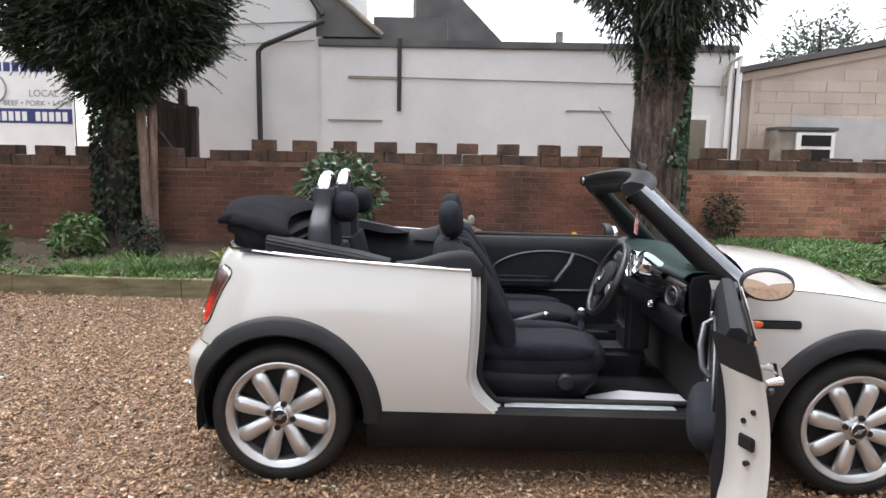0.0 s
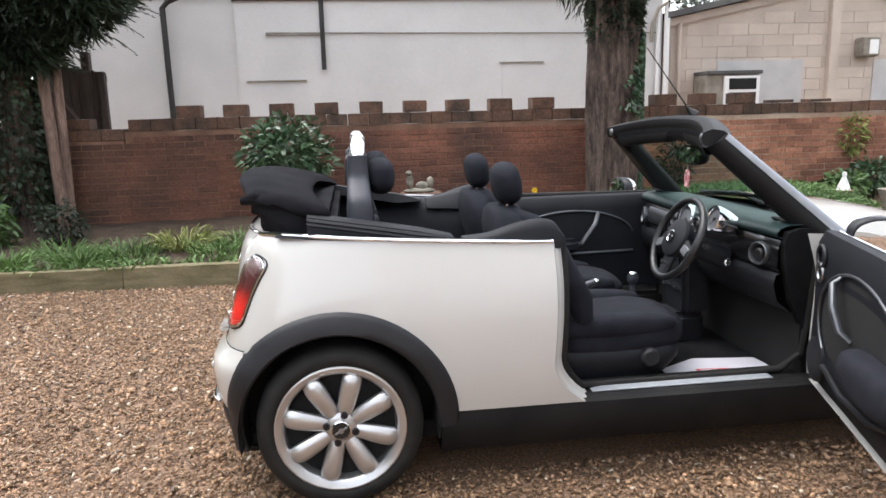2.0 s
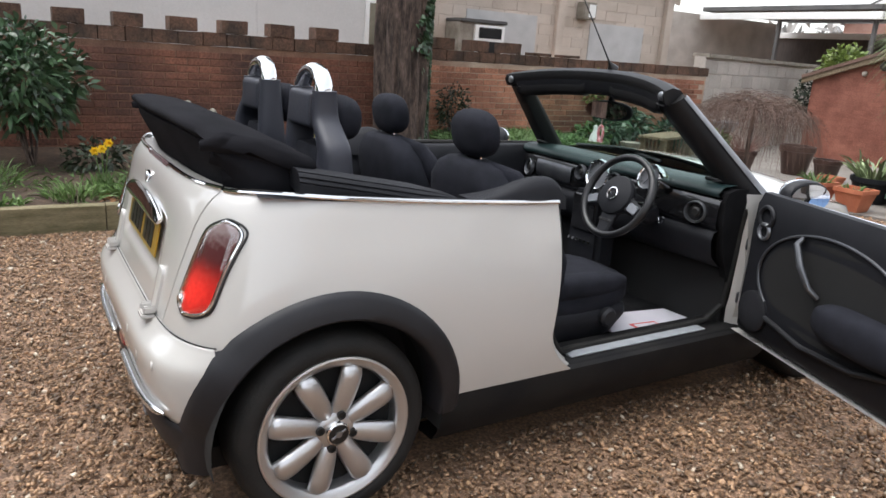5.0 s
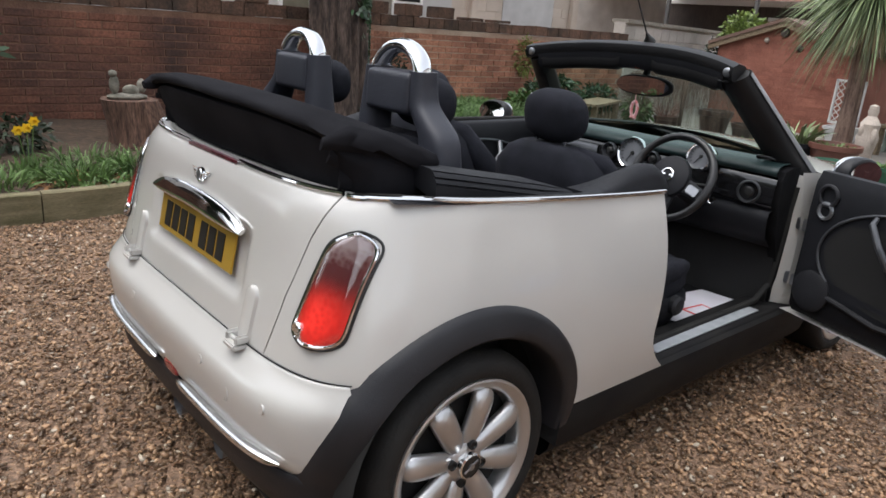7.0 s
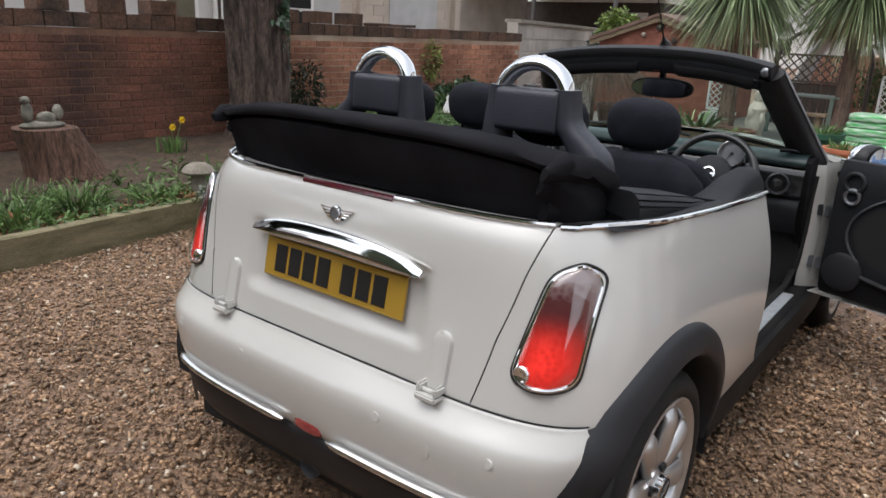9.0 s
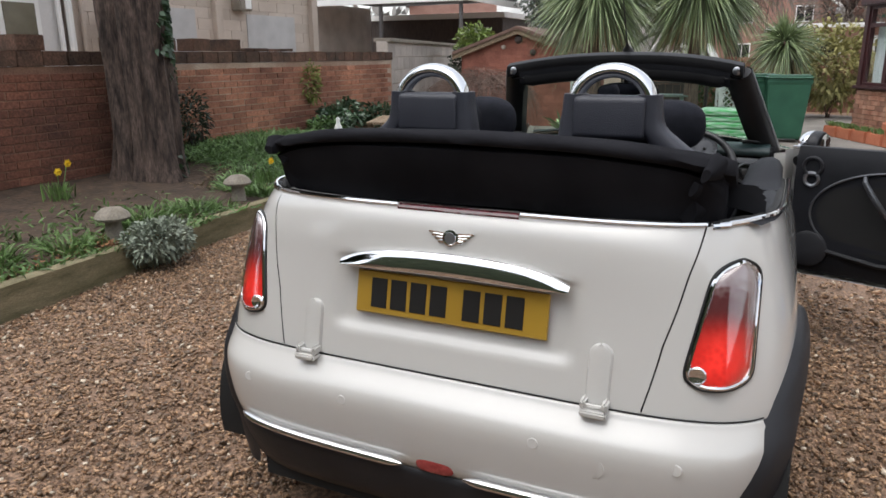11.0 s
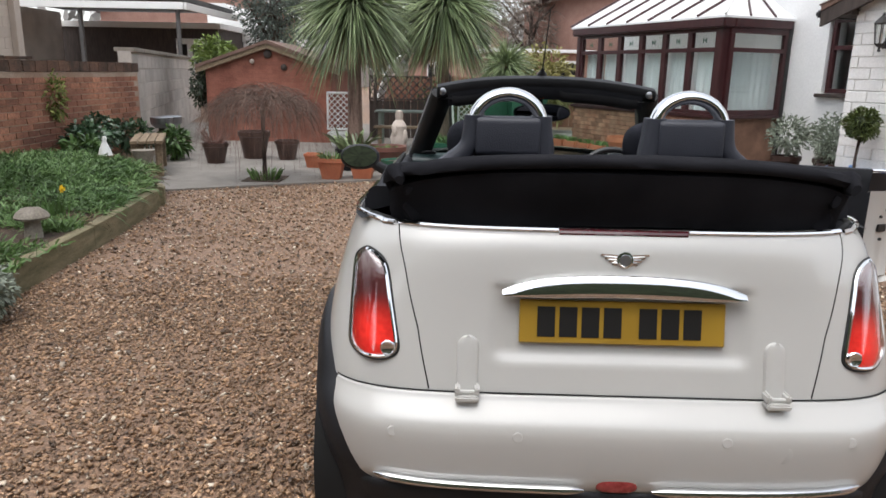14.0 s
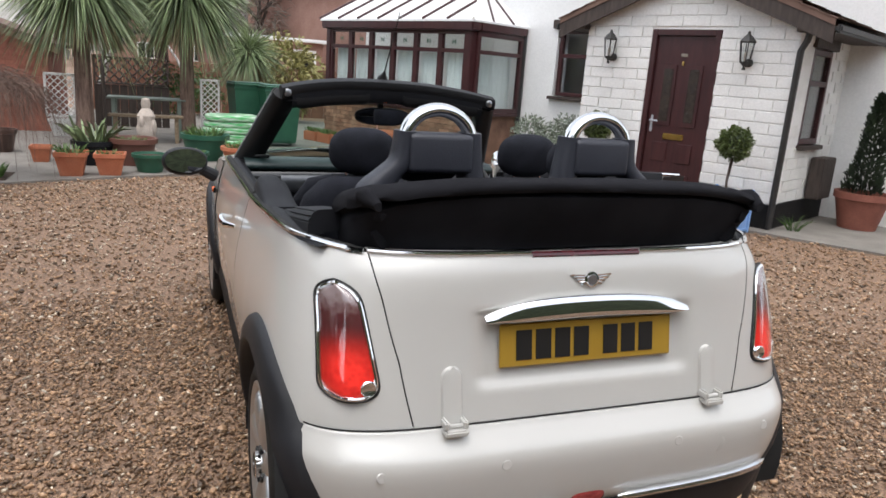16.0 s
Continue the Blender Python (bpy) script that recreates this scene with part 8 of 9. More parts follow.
pot("flower_pot", "round green plastic planter with soil", "pot", pose(7.7, 0.75, 0.02), 0.21, 0.22, GREEN_PLASTIC, GRASS_MAT, group="green planters", size=0.12)
pot("flower_pot", "dark pot with spiky sword leaves", "pot", pose(7.95, 1.9, 0.02), 0.26, 0.30, INTERIOR, PALM_LEAF, group="spiky pots", size=0.5, n=70, pm=0.03)
pot("flower_pot", "wide brown bowl planter with bulbs", "pot", pose(8.0, 1.45, 0.02), 0.3, 0.34, mat("brown_glaze", (0.14, 0.06, 0.045), (0.2, 0.09, 0.07), 4, 0.4), GRASS_MAT, size=0.1)
pot("flower_pot", "wide green trough planter with shoots", "pot", pose(8.6, 0.55, 0.02), 0.33, 0.36, GREEN_PLASTIC, GRASS_MAT, group="green planters", size=0.25, n=120)
pot("flower_pot", "terracotta bowl with shoots", "pot", pose(8.1, 0.1, 0.02), 0.28, 0.25, TERRACOTTA, GRASS_MAT, group="terracotta pots", size=0.2, n=90)

# weeping standard tree
wt = thing("weeping_tree", "bare weeping standard tree with drooping twigs", "tree")
bm = bmesh.new()
tube(bm, [(6.83, 2.86, 0.0), (6.84, 2.87, 0.5), (6.83, 2.86, 1.02)], [0.03, 0.025, 0.03], 8)
part("trunk", bm, BARK, wt)
TWIG = mat("bare_twig", (0.075, 0.046, 0.036), (0.165, 0.11, 0.085), 8, 0.9, island=0.35)
n = 90   # arching limbs
a = rng.random(n) * 2 * np.pi
strips("limb", np.stack([6.83 + 0.03 * np.cos(a), 2.86 + 0.03 * np.sin(a), np.full(n, 1.0)], 1), np.stack([np.cos(a), np.sin(a), 0.5 + 0.5 * rng.random(n)], 1), 0.35 + 0.3 * rng.random(n), 0.014, 0.55 + 0.3 * rng.random(n), TWIG, 6, [1, 1, 0.9, 0.8, 0.6, 0.5, 0.3], wt)
n = 2600   # tangle of hanging twigs
a = rng.random(n) * 2 * np.pi
rr = 0.64 * np.sqrt(rng.random(n))
hz_ = 1.22 - 0.62 * rr**2 - 0.16 * rng.random(n)
b_ = a + rng.normal(size=n) * 0.9
strips("branchwork", np.stack([6.83 + rr * np.cos(a), 2.86 + rr * np.sin(a), hz_], 1), np.stack([np.cos(b_), np.sin(b_), 0.15 + 0.5 * rng.random(n)], 1), 0.14 + 0.26 * rng.random(n), 0.0042, 0.8 + 1.7 * rng.random(n) * rr / 0.5, TWIG, 5, [1, 1, 0.9, 0.8, 0.6, 0.3], wt)
solid("soil_patch", boxed(6.6, 7.15, 2.62, 3.12, 0.0, 0.03, 0.01), SOIL, "square of bare soil cut in the paving", "soil patch")
n = 120
a = rng.random(n) * 2 * np.pi
strips("underplanting", np.stack([6.83 + 0.16 * np.cos(a), 2.86 + 0.16 * np.sin(a), np.full(n, 0.02)], 1), np.stack([np.cos(a) * 0.4, np.sin(a) * 0.4, np.ones(n)], 1), 0.14 + 0.1 * rng.random(n), 0.014, 0.3, GRASS_MAT, 3, parent=wt)


# cabbage palms
def palm(x, y, h, r, n, label):
    t = thing("cabbage_palm", label, "palm", group="cabbage palms")
    bm = bmesh.new()
    trunk(bm, [(x + 0.03 * math.sin(z * 2), y, z) for z in [h * k / 6 for k in range(7)]], [0.15, 0.125, 0.115, 0.11, 0.11, 0.115, 0.10], 18, 0.05, x)
    part("trunk", bm, PALE_BARK, t)
    a = rng.random(n) * 2 * np.pi
    el = np.radians(rng.uniform(-55, 85, n))
    w = np.stack([np.cos(a) * np.cos(el), np.sin(a) * np.cos(el), np.sin(el)], 1)
    strips("crown", np.array([x, y, h]) + w * 0.08, w, r * (0.7 + 0.42 * rng.random(n)), 0.022, 0.15 + 0.55 * rng.random(n), PALM_LEAF, 6, [0.6, 1.0, 1.0, 0.9, 0.7, 0.4, 0.05], t)
    n2 = n // 5
    a = rng.random(n2) * 2 * np.pi
    w = np.stack([np.cos(a) * 0.6, np.sin(a) * 0.6, -0.6 + 0 * a], 1)
    strips("dead_skirt", np.array([x, y, h - 0.05]) + w * 0.08, w, r * (0.5 + 0.3 * rng.random(n2)), 0.035, 0.5, mat("straw_leaf", (0.22, 0.17, 0.09), (0.32, 0.26, 0.15), 3, 0.8, island=0.3), 4, None, t)


palm(10.2, 2.2, 2.42, 1.06, 2600, "tall cabbage palm with a spiky green head")
palm(11.0, 0.72, 2.5, 1.08, 2600, "tall cabbage palm with a spiky green head")
palm(14.5, -0.62, 1.55, 0.75, 900, "smaller cabbage palm farther down the garden")

# white trellis, brown lattice, table and ornaments
def lattice(name, label, x, y0, y1, z0, z1, material, step, w=0.012, frame_=0.035, diag=True):
    t = thing(name, label, "trellis")
    for a0, a1, c0, c1 in ((y0, y1, z0, z0 + frame_), (y0, y1, z1 - frame_, z1), (y0, y0 + frame_, z0, z1), (y1 - frame_, y1, z0, z1)):
        part("rail", boxed(x - 0.02, x + 0.02, a0, a1, c0, c1, 0.003, 1), material, t)
    bm = bmesh.new()
    k = y0 - (z1 - z0)
    while k < y1:
        for s in (1, -1):
            pts = []
            for q in range(41):
                f = q / 40
                z = lerp(z0, z1, f)
                y = k + (z - z0) if s > 0 else k + (z1 - z)
                if y0 <= y <= y1:
                    pts.append((x + 0.006 * s, y, z))
            if len(pts) > 1:
                tube(bm, [pts[0], pts[-1]], w, 4)
        k += step
    part("slats", bm, material, t)
    return t


lattice("garden_trellis", "white metal trellis panel beside the shed", 11.3, 2.42, 2.88, 0.3, 1.0, WHITE_PAINT, 0.11, 0.008)
pot("flower_pot", "square white planter under the trellis", "pot", pose(11.2, 2.6, 0.02), 0.24, 0.26, WHITE_PAINT, None, True)
lattice("garden_trellis", "dark brown wooden lattice panel on the terrace", 13.0, 1.0, 2.3, 0.80, 1.30, DARK_TIMBER, 0.16, 0.014)
part_fence = thing("lattice_fence", "brown boarded fence under the lattice", "fence")
for i in range(9):
    part("board", boxed(13.0, 13.04, 1.0 + i * 0.145, 1.135 + i * 0.145, 0.02, 0.79, 0.004, 1), DARK_TIMBER, part_fence)
lattice("garden_trellis", "white metal trellis panel beside the palm", 12.6, 0.1, 0.45, 0.0, 1.0, WHITE_PAINT, 0.11, 0.008)
tb = thing("garden_table", "weathered green slatted garden table", "table")
for i in range(5):
    part("slat", boxed(10.9 + i * 0.11, 11.0 + i * 0.11, 0.75, 1.95, 0.66, 0.69, 0.005, 1), mat("green_grey_wood", (0.16, 0.2, 0.17), (0.24, 0.28, 0.24), 4, 0.7) if i == 0 else bpy.data.materials["green_grey_wood"], tb)
for x in (10.95, 11.38):
    for y in (0.85, 1.85):
        part("leg", boxed(x - 0.03, x + 0.03, y - 0.03, y + 0.03, 0.02, 0.66, 0.004, 1), bpy.data.materials["green_grey_wood"], tb)
for y0, y1 in ((0.8, 1.9),):
    bn = thing("garden_bench", "plain weathered plank bench at the table", "bench")
    part("seat", boxed(10.35, 10.6, y0, y1, 0.42, 0.46, 0.006, 1), BENCH_WOOD, bn)
    for y in (y0 + 0.1, y1 - 0.1):
        part("leg", boxed(10.4, 10.55, y - 0.03, y + 0.03, 0.02, 0.42, 0.004, 1), BENCH_WOOD, bn)
bm = bmesh.new()
lathe(bm, [(0.13, 0.0), (0.13, 0.06), (0.09, 0.1), (0.11, 0.22), (0.13, 0.34), (0.105, 0.42), (0.115, 0.5), (0.08, 0.56), (0.05, 0.6), (0.062, 0.65), (0.05, 0.72), (0.002, 0.74)], 18)
ball(bm, (-0.08, 0.05, 0.42), 0.05, 0.04, 0.09)
ball(bm, (-0.06, -0.09, 0.36), 0.05, 0.04, 0.1)
solid("stone_statue", bm, PALE_STONE, "pale cast stone figure among the pots", "statue", pose(8.5, 1.3, 0.1))
bm = bmesh.new()
lathe(bm, [(0.16, 0.0), (0.16, 0.1), (0.001, 0.1)], 4)
solid("statue_plinth", bm, CONCRETE, "low square stone plinth under the statue", "plinth", pose(8.5, 1.3, 0.005))
# stack of compost bags
for i in range(5):
    bm = bmesh.new()
    ball(bm, (0, 0, 0), 0.24, 0.44, 0.062, 24, 10, 0.55)
    for v in bm.verts:
        v.co += Vector((0.02 * noise.noise(v.co * 5 + Vector((i, 0, 0))), 0, 0.02 * noise.noise(v.co * 4 + Vector((0, i, 0)))))
    solid("compost_bag", bm, mat("green_white_plastic", (0.05, 0.42, 0.10), (0.62, 0.72, 0.62), 5, 0.3, detail=1.0, stretch=(1, 1, 6)) if i == 0 else bpy.data.materials["green_white_plastic"], "green and white plastic compost bag in a stack", "bag", pose(10.3 + 0.02 * (i % 2), 0.12 - 0.02 * i, 0.08 + 0.10 * i, 0, 0, 3 * (i % 3)), "stack of compost bags")


def wheelie(x, y, rz):
    t = thing("wheelie_bin", "green plastic wheelie bin with its lid shut", "bin", pose(x, y, 0.02, 0, 0, rz), "wheelie bins")
    bm = bmesh.new()
    grid(bm, [[(sx * w, sy * w * 1.1, z) for sx, sy in ((-1, -1), (1, -1), (1, 1), (-1, 1))] for z, w in ((0.06, 0.20), (0.1, 0.215), (0.88, 0.27), (0.92, 0.285), (0.95, 0.285))], closed_u=True)
    part("body", bm, GREEN_PLASTIC, t, smooth=0)
    part("lid", boxed(-0.31, 0.31, -0.33, 0.33, 0.95, 1.02, 0.03, 3), GREEN_PLASTIC, t)
    part("handle", boxed(0.31, 0.35, -0.24, 0.24, 0.90, 0.94, 0.01), GREEN_PLASTIC, t)
    for s in (-1, 1):
        bm = bmesh.new()
        lathe(bm, [(0.1, -0.025), (0.1, 0.025), (0.03, 0.03)], 16, pose(0.2, s * 0.24, 0.1, 90, 0, 0))
        part("wheel", bm, RUBBER, t)


wheelie(11.1, -0.28, 10)
wheelie(10.6, -0.75, 6)

# bench, pedestal and potted plants at the wall's end
bn = thing("wooden_bench", "low weathered wooden bench with slatted side", "bench", pose(7.35, 4.55, 0.02, 0, 0, 20), "")
for i in range(4):
    part("seat_slat", boxed(-0.6, 0.6, -0.2 + i * 0.1, -0.11 + i * 0.1, 0.42, 0.46, 0.005, 1), BENCH_WOOD, bn)
for x in (-0.5, 0.5):
    for y in (-0.15, 0.15):
        part("leg", boxed(x - 0.035, x + 0.035, y - 0.035, y + 0.035, 0, 0.42, 0.006, 1), BENCH_WOOD, bn)
    for k in range(5):
        part("side_slat", boxed(x - 0.012, x + 0.012, -0.11 + k * 0.055 - 0.012, -0.11 + k * 0.055 + 0.012, 0.05, 0.40, 0.003, 1), BENCH_WOOD, bn)
bm = bmesh.new()
lathe(bm, [(0.13, 0.0), (0.13, 0.05), (0.08, 0.1), (0.07, 0.3), (0.12, 0.38), (0.13, 0.44), (0.001, 0.45)], 16)
solid("stone_pedestal", bm, CONCRETE, "weathered stone pedestal at the bed's end", "pedestal", pose(6.15, 4.1, 0.0))
bm = bmesh.new()
lathe(bm, [(0.075, 0.0), (0.06, 0.06), (0.03, 0.13), (0.022, 0.15), (0.028, 0.18), (0.018, 0.205), (0.001, 0.21)], 16)
solid("white_bell_ornament", bm, WHITE_PAINT, "small white bell-shaped garden ornament", "ornament", pose(5.75, 4.35, 0.42))
bm = bmesh.new()
lathe(bm, [(0.1, 0.0), (0.09, 0.3), (0.11, 0.42), (0.001, 0.42)], 12)
solid("log_stand", bm, BENCH_WOOD, "upright log stand under the bell ornament", "log", pose(5.75, 4.35, 0.0))
for x, y, k, r in ((6.6, 5.0, 0.5, 0.28), (7.2, 5.15, 0.55, 0.3), (8.0, 5.05, 0.45, 0.3), (8.6, 4.7, 0.3, 0.25), (6.05, 4.75, 0.4, 0.25)):
    bush("leafy_pot_plant", "leafy evergreen plant by the wall", "plant", (x, y, k), (r, r * 0.8, 0.2), 420, 0.11, LEAF_GLOSS if k > 0.42 else LEAF_MID, 0.02, group="plants behind the bench")
for x, y in ((8.9, 5.0), (9.15, 4.95)):
    bm = bmesh.new()
    lathe(bm, [(0.1, 0.0), (0.16, 0.06), (0.17, 0.16), (0.15, 0.17)], 18)
    bm2 = bmesh.new()
    lathe(bm2, [(0.06, 0), (0.05, 0.45), (0.001, 0.45)], 10)
    solid("log_stand", bm2, DARK_TIMBER, "dark wooden stand for a metal bowl", "stand", pose(x, y, 0.02))
    solid("metal_bowl", bm, DULL_STEEL, "dull metal bowl on a stand", "bowl", pose(x, y, 0.47))
bush("climber", "bright green climber over the block wall", "climber", (13.1, 5.5, 1.62), (0.5, 0.42, 0.4), 1300, 0.13, mat("lime_leaf", (0.08, 0.13, 0.02), (0.17, 0.22, 0.05), 4, 0.5, island=0.4), None, 0.2)
bush("climber", "dark climber on the shed corner", "climber", (11.9, 5.42, 1.05), (0.3, 0.2, 0.45), 700, 0.08, LEAF_DARK, None, 0.2)
rs = thing("red_stemmed_shrub", "bare reddish twiggy shrub in a dark pot", "shrub")
n = 150
a = rng.random(n) * 2 * np.pi
strips("branchwork", np.stack([8.35 + 0.06 * np.cos(a), 4.0 + 0.06 * np.sin(a), np.full(n, 0.27)], 1), np.stack([np.cos(a) * 0.7, np.sin(a) * 0.7, np.ones(n)], 1) + rng.normal(size=(n, 3)) * 0.25, 0.2 + 0.25 * rng.random(n), 0.005, 0.1, mat("red_twig", (0.15, 0.065, 0.05), (0.24, 0.12, 0.095), 5, 0.7, island=0.3), 4, None, rs)
for y, z, r in ((4.35, 1.52, 0.045), (4.05, 1.66, 0.08), (3.75, 1.42, 0.06)):
    bm = bmesh.new()
    lathe(bm, [(r, 0.0), (r * 0.9, 0.03), (r * 0.4, 0.05), (0.001, 0.05)], 14, pose(11.69, y, z, 0, -90, 0))
    solid("wall_ornament", bm, PALE_STONE if r < 0.05 else DARK_TIMBER, "small round ornament on the shed gable", "ornament", group="ornaments on the shed")


# ---- by the house ----
def lantern(u, z):
    t = thing("wall_lantern", "black carriage lantern on the porch wall", "wall lamp", HOUSE @ pose(u, PW + 0.012, z), "porch lanterns")
    bm = bmesh.new()
    lathe(bm, [(0.045, 0.0), (0.045, 0.015), (0.03, 0.025)], 14, pose(0, 0, -0.12, -90, 0, 0))
    tube(bm, [(0, 0.0, -0.12), (0, 0.06, -0.16), (0, 0.12, -0.13)], 0.01, 8)
    part("bracket", bm, BLACK_IRON, t)
    bm = bmesh.new()
    lathe(bm, [(0.02, -0.20), (0.012, -0.16), (0.05, -0.13), (0.052, -0.115)], 6, pose(0, 0.12, 0))
    part("base", bm, BLACK_IRON, t)
    bm = bmesh.new()
    lathe(bm, [(0.085, 0.08), (0.09, 0.09), (0.05, 0.14), (0.02, 0.165), (0.015, 0.19), (0.001, 0.20)], 6, pose(0, 0.12, 0))
    part("roof", bm, BLACK_IRON, t)
    for i in range(6):
        a = 2 * math.pi * i / 6
        bm = bmesh.new()
        tube(bm, [(0.052 * math.cos(a), 0.12 + 0.052 * math.sin(a), -0.12), (0.078 * math.cos(a), 0.12 + 0.078 * math.sin(a), 0.085)], 0.006, 5)
        part("bar", bm, BLACK_IRON, t)
    bm = bmesh.new()
    lathe(bm, [(0.047, -0.118), (0.072, 0.08)], 6, pose(0, 0.12, 0), ends=False)
    part("glass", bm, PANE_GLASS, t).visible_shadow = False
    bm = bmesh.new()
    lathe(bm, [(0.012, -0.11), (0.02, -0.03), (0.001, 0.0)], 8, pose(0, 0.12, 0))
    part("bulb", bm, PALE_STONE, t)


lantern(3.56, 1.88)
lantern(1.90, 1.88)


def topiary(u, w, label):
    pl = thing("blue_planter", "square pale blue wooden planter by the door", "planter", HOUSE @ pose(u, w, 0.0), "blue planters")
    for i in range(4):
        m_ = pose(0, 0, 0, 0, 0, 90 * i)
        for k in range(5):
            part("side_board", boxed(-0.172 + k * 0.069, -0.106 + k * 0.069, 0.185, 0.198, 0.05, 0.37, 0.003, 1, m_), BLUE_PAINT, pl)
        part("rail", boxed(-0.175, 0.175, 0.18, 0.208, 0.355, 0.385, 0.004, 1, m_), BLUE_PAINT, pl)
        part("rail", boxed(-0.175, 0.175, 0.18, 0.206, 0.03, 0.06, 0.004, 1, m_), BLUE_PAINT, pl)
        part("corner_post", boxed(0.17, 0.215, 0.17, 0.215, 0.0, 0.42, 0.006, 1, m_), BLUE_PAINT, pl)
        bm = bmesh.new()
        ball(bm, m_ @ Vector((0.193, 0.193, 0.44)), 0.025, 0.025, 0.025, 12, 8)
        part("finial", bm, BLUE_PAINT, pl)
    part("soil", boxed(-0.17, 0.17, -0.17, 0.17, 0.3, 0.33), SOIL, pl)
    t = thing("topiary_tree", label, "topiary", HOUSE @ pose(u, w, 0.33), "topiary trees")
    bm = bmesh.new()
    tube(bm, [(0, 0, 0), (0.02, 0, 0.2), (0.0, 0, 0.45)], [0.018, 0.014, 0.016], 8)
    part("stem", bm, BARK, t)
    p, d = in_ellipsoid(2600, (0, 0, 0.6), (0.165, 0.165, 0.16), 0.55)
    strips("crown", p, d + rng.normal(size=p.shape) * 0.5, 0.035, 0.016, 0.1, mat("box_leaf", (0.05, 0.075, 0.015), (0.11, 0.14, 0.04), 4, 0.55, island=0.4) if "box_leaf" not in bpy.data.materials else bpy.data.materials["box_leaf"], 3, LEAF, t)
    bm = bmesh.new()
    ball(bm, (0, 0, 0.6), 0.11, 0.11, 0.11)
    part("inner_twigs", bm, LEAF_DARK, t)


topiary(1.72, -5.72, "clipped round topiary on a bare stem in a planter")
topiary(3.53, -5.95, "clipped round topiary on a bare stem in a planter")
bm = bmesh.new()
ball(bm, (0, 0, 0.05), 0.13, 0.11, 0.07, 28, 18)
for v in bm.verts:
    v.co += Vector((noise.noise(v.co * 22), noise.noise(v.co * 22 + Vector((4, 0, 0))), noise.noise(v.co * 22 + Vector((0, 4, 0))))) * 0.045
solid("crumpled_wrapper", bm, mat("pale_plastic_wrap", (0.55, 0.6, 0.7), (0.7, 0.72, 0.8), 8, 0.3), "crumpled pale plastic wrapper in the planter", "wrapper", HOUSE @ pose(1.72, -5.64, 0.34))
bm = boxed(2.26, 2.98, -6.10, -5.62, 0.0, 0.03, 0.006)
solid("door_mat", bm, mat("coir", (0.13, 0.07, 0.035), (0.2, 0.115, 0.06), 30, 0.95, bump=0.6, bump_scale=200), "brown coir door mat on the step", "door mat", HOUSE @ pose(0, 0, 0.022))
for u, w, k in ((5.42, -7.1, 0.0), (4.95, -7.35, 0.05), (4.55, -6.95, -0.05)):
    t = pot("shrub_pot", "dark tub with a silvery grey-green shrub", "pot", HOUSE @ pose(u, w, 0.02), 0.2, 0.33, DARK_POT, group="silvery shrubs by the house")
    p, d = in_ellipsoid(900, (0, 0, 0.62 + k), (0.28, 0.26, 0.26), 0.3)
    strips("foliage", p, d + rng.normal(size=p.shape) * 0.6 + [0, 0, 0.3], 0.07, 0.024, 0.3, SILVER_LEAF, 3, LEAF, t)
t = pot("shrub_pot", "big dark red pot with a dwarf conifer", "pot", HOUSE @ pose(0.86, -7.45, 0.02), 0.30, 0.42, mat("dark_red_clay", (0.20, 0.065, 0.045), (0.27, 0.095, 0.065), 5, 0.7, bump=0.2, fine=0.1))
n = 2600
zf = rng.random(n)
a = rng.random(n) * 2 * np.pi
rad = (0.18 * (1 - zf) ** 0.7 + 0.015) * (0.5 + 0.5 * np.sqrt(rng.random(n))) * (1 + 0.2 * np.sin(a * 3 + zf * 9))
strips("foliage", np.stack([rad * np.cos(a), rad * np.sin(a), 0.4 + 1.1 * zf], 1), np.stack([np.cos(a) * 0.5, np.sin(a) * 0.5, np.full(n, 0.9)], 1) + rng.normal(size=(n, 3)) * 0.25, 0.07, 0.02, 0.1, LEAF_DARK, 3, LEAF, t)
n = 60
tuft("corner_weed", "spindly weed growing at the porch corner", 3.83, -5.32, 26, 0.34, 0.05, LEAF_MID, 0.02)
t = pot("shrub_pot", "wide terracotta pot beside the conservatory", "pot", HOUSE @ pose(7.55, -6.05, 0.02), 0.34, 0.42, TERRACOTTA)
pot("flower_pot", "small terracotta pot with a leafy plant", "pot", HOUSE @ pose(7.05, -6.15, 0.02), 0.17, 0.2, TERRACOTTA, LEAF_MID, size=0.2, n=60, pm=0.04)
for i in range(5):
    t = thing("trough_planter", "low terracotta trough with green shoots", "planter", HOUSE @ pose(8.25 + i * 0.42, -6.32, 0.02), "troughs along the conservatory")
    part("trough", boxed(-0.19, 0.19, -0.09, 0.09, 0, 0.17, 0.012), TERRACOTTA, t)
    strips("shoots", np.stack([rng.uniform(-0.16, 0.16, 60), rng.uniform(-0.06, 0.06, 60), np.full(60, 0.16)], 1), rng.normal(size=(60, 3)) * 0.3 + [0, 0, 1], 0.14, 0.016, 0.3, GRASS_MAT, 3, parent=t)

# ---- beyond the wall on the other side ----
sg = thing("sign_board", "white shop sign board with a dark blue band", "sign")
part("panel", boxed(-11.5, -7.72, 12.0, 12.06, 1.0, 3.4, 0.01), WHITE_PAINT, sg)
NAVY = mat("navy_print", (0.03, 0.04, 0.16), None, 4, 0.5)
part("band", boxed(-11.5, -7.74, 11.99, 12.0, 1.94, 2.26), NAVY, sg)
for i in range(11):
    if i != 5:
        part("bar", boxed(-9.45 + i * 0.15, -9.345 + i * 0.15, 11.983, 11.99, 1.99, 2.19), WHITE_PAINT, sg)
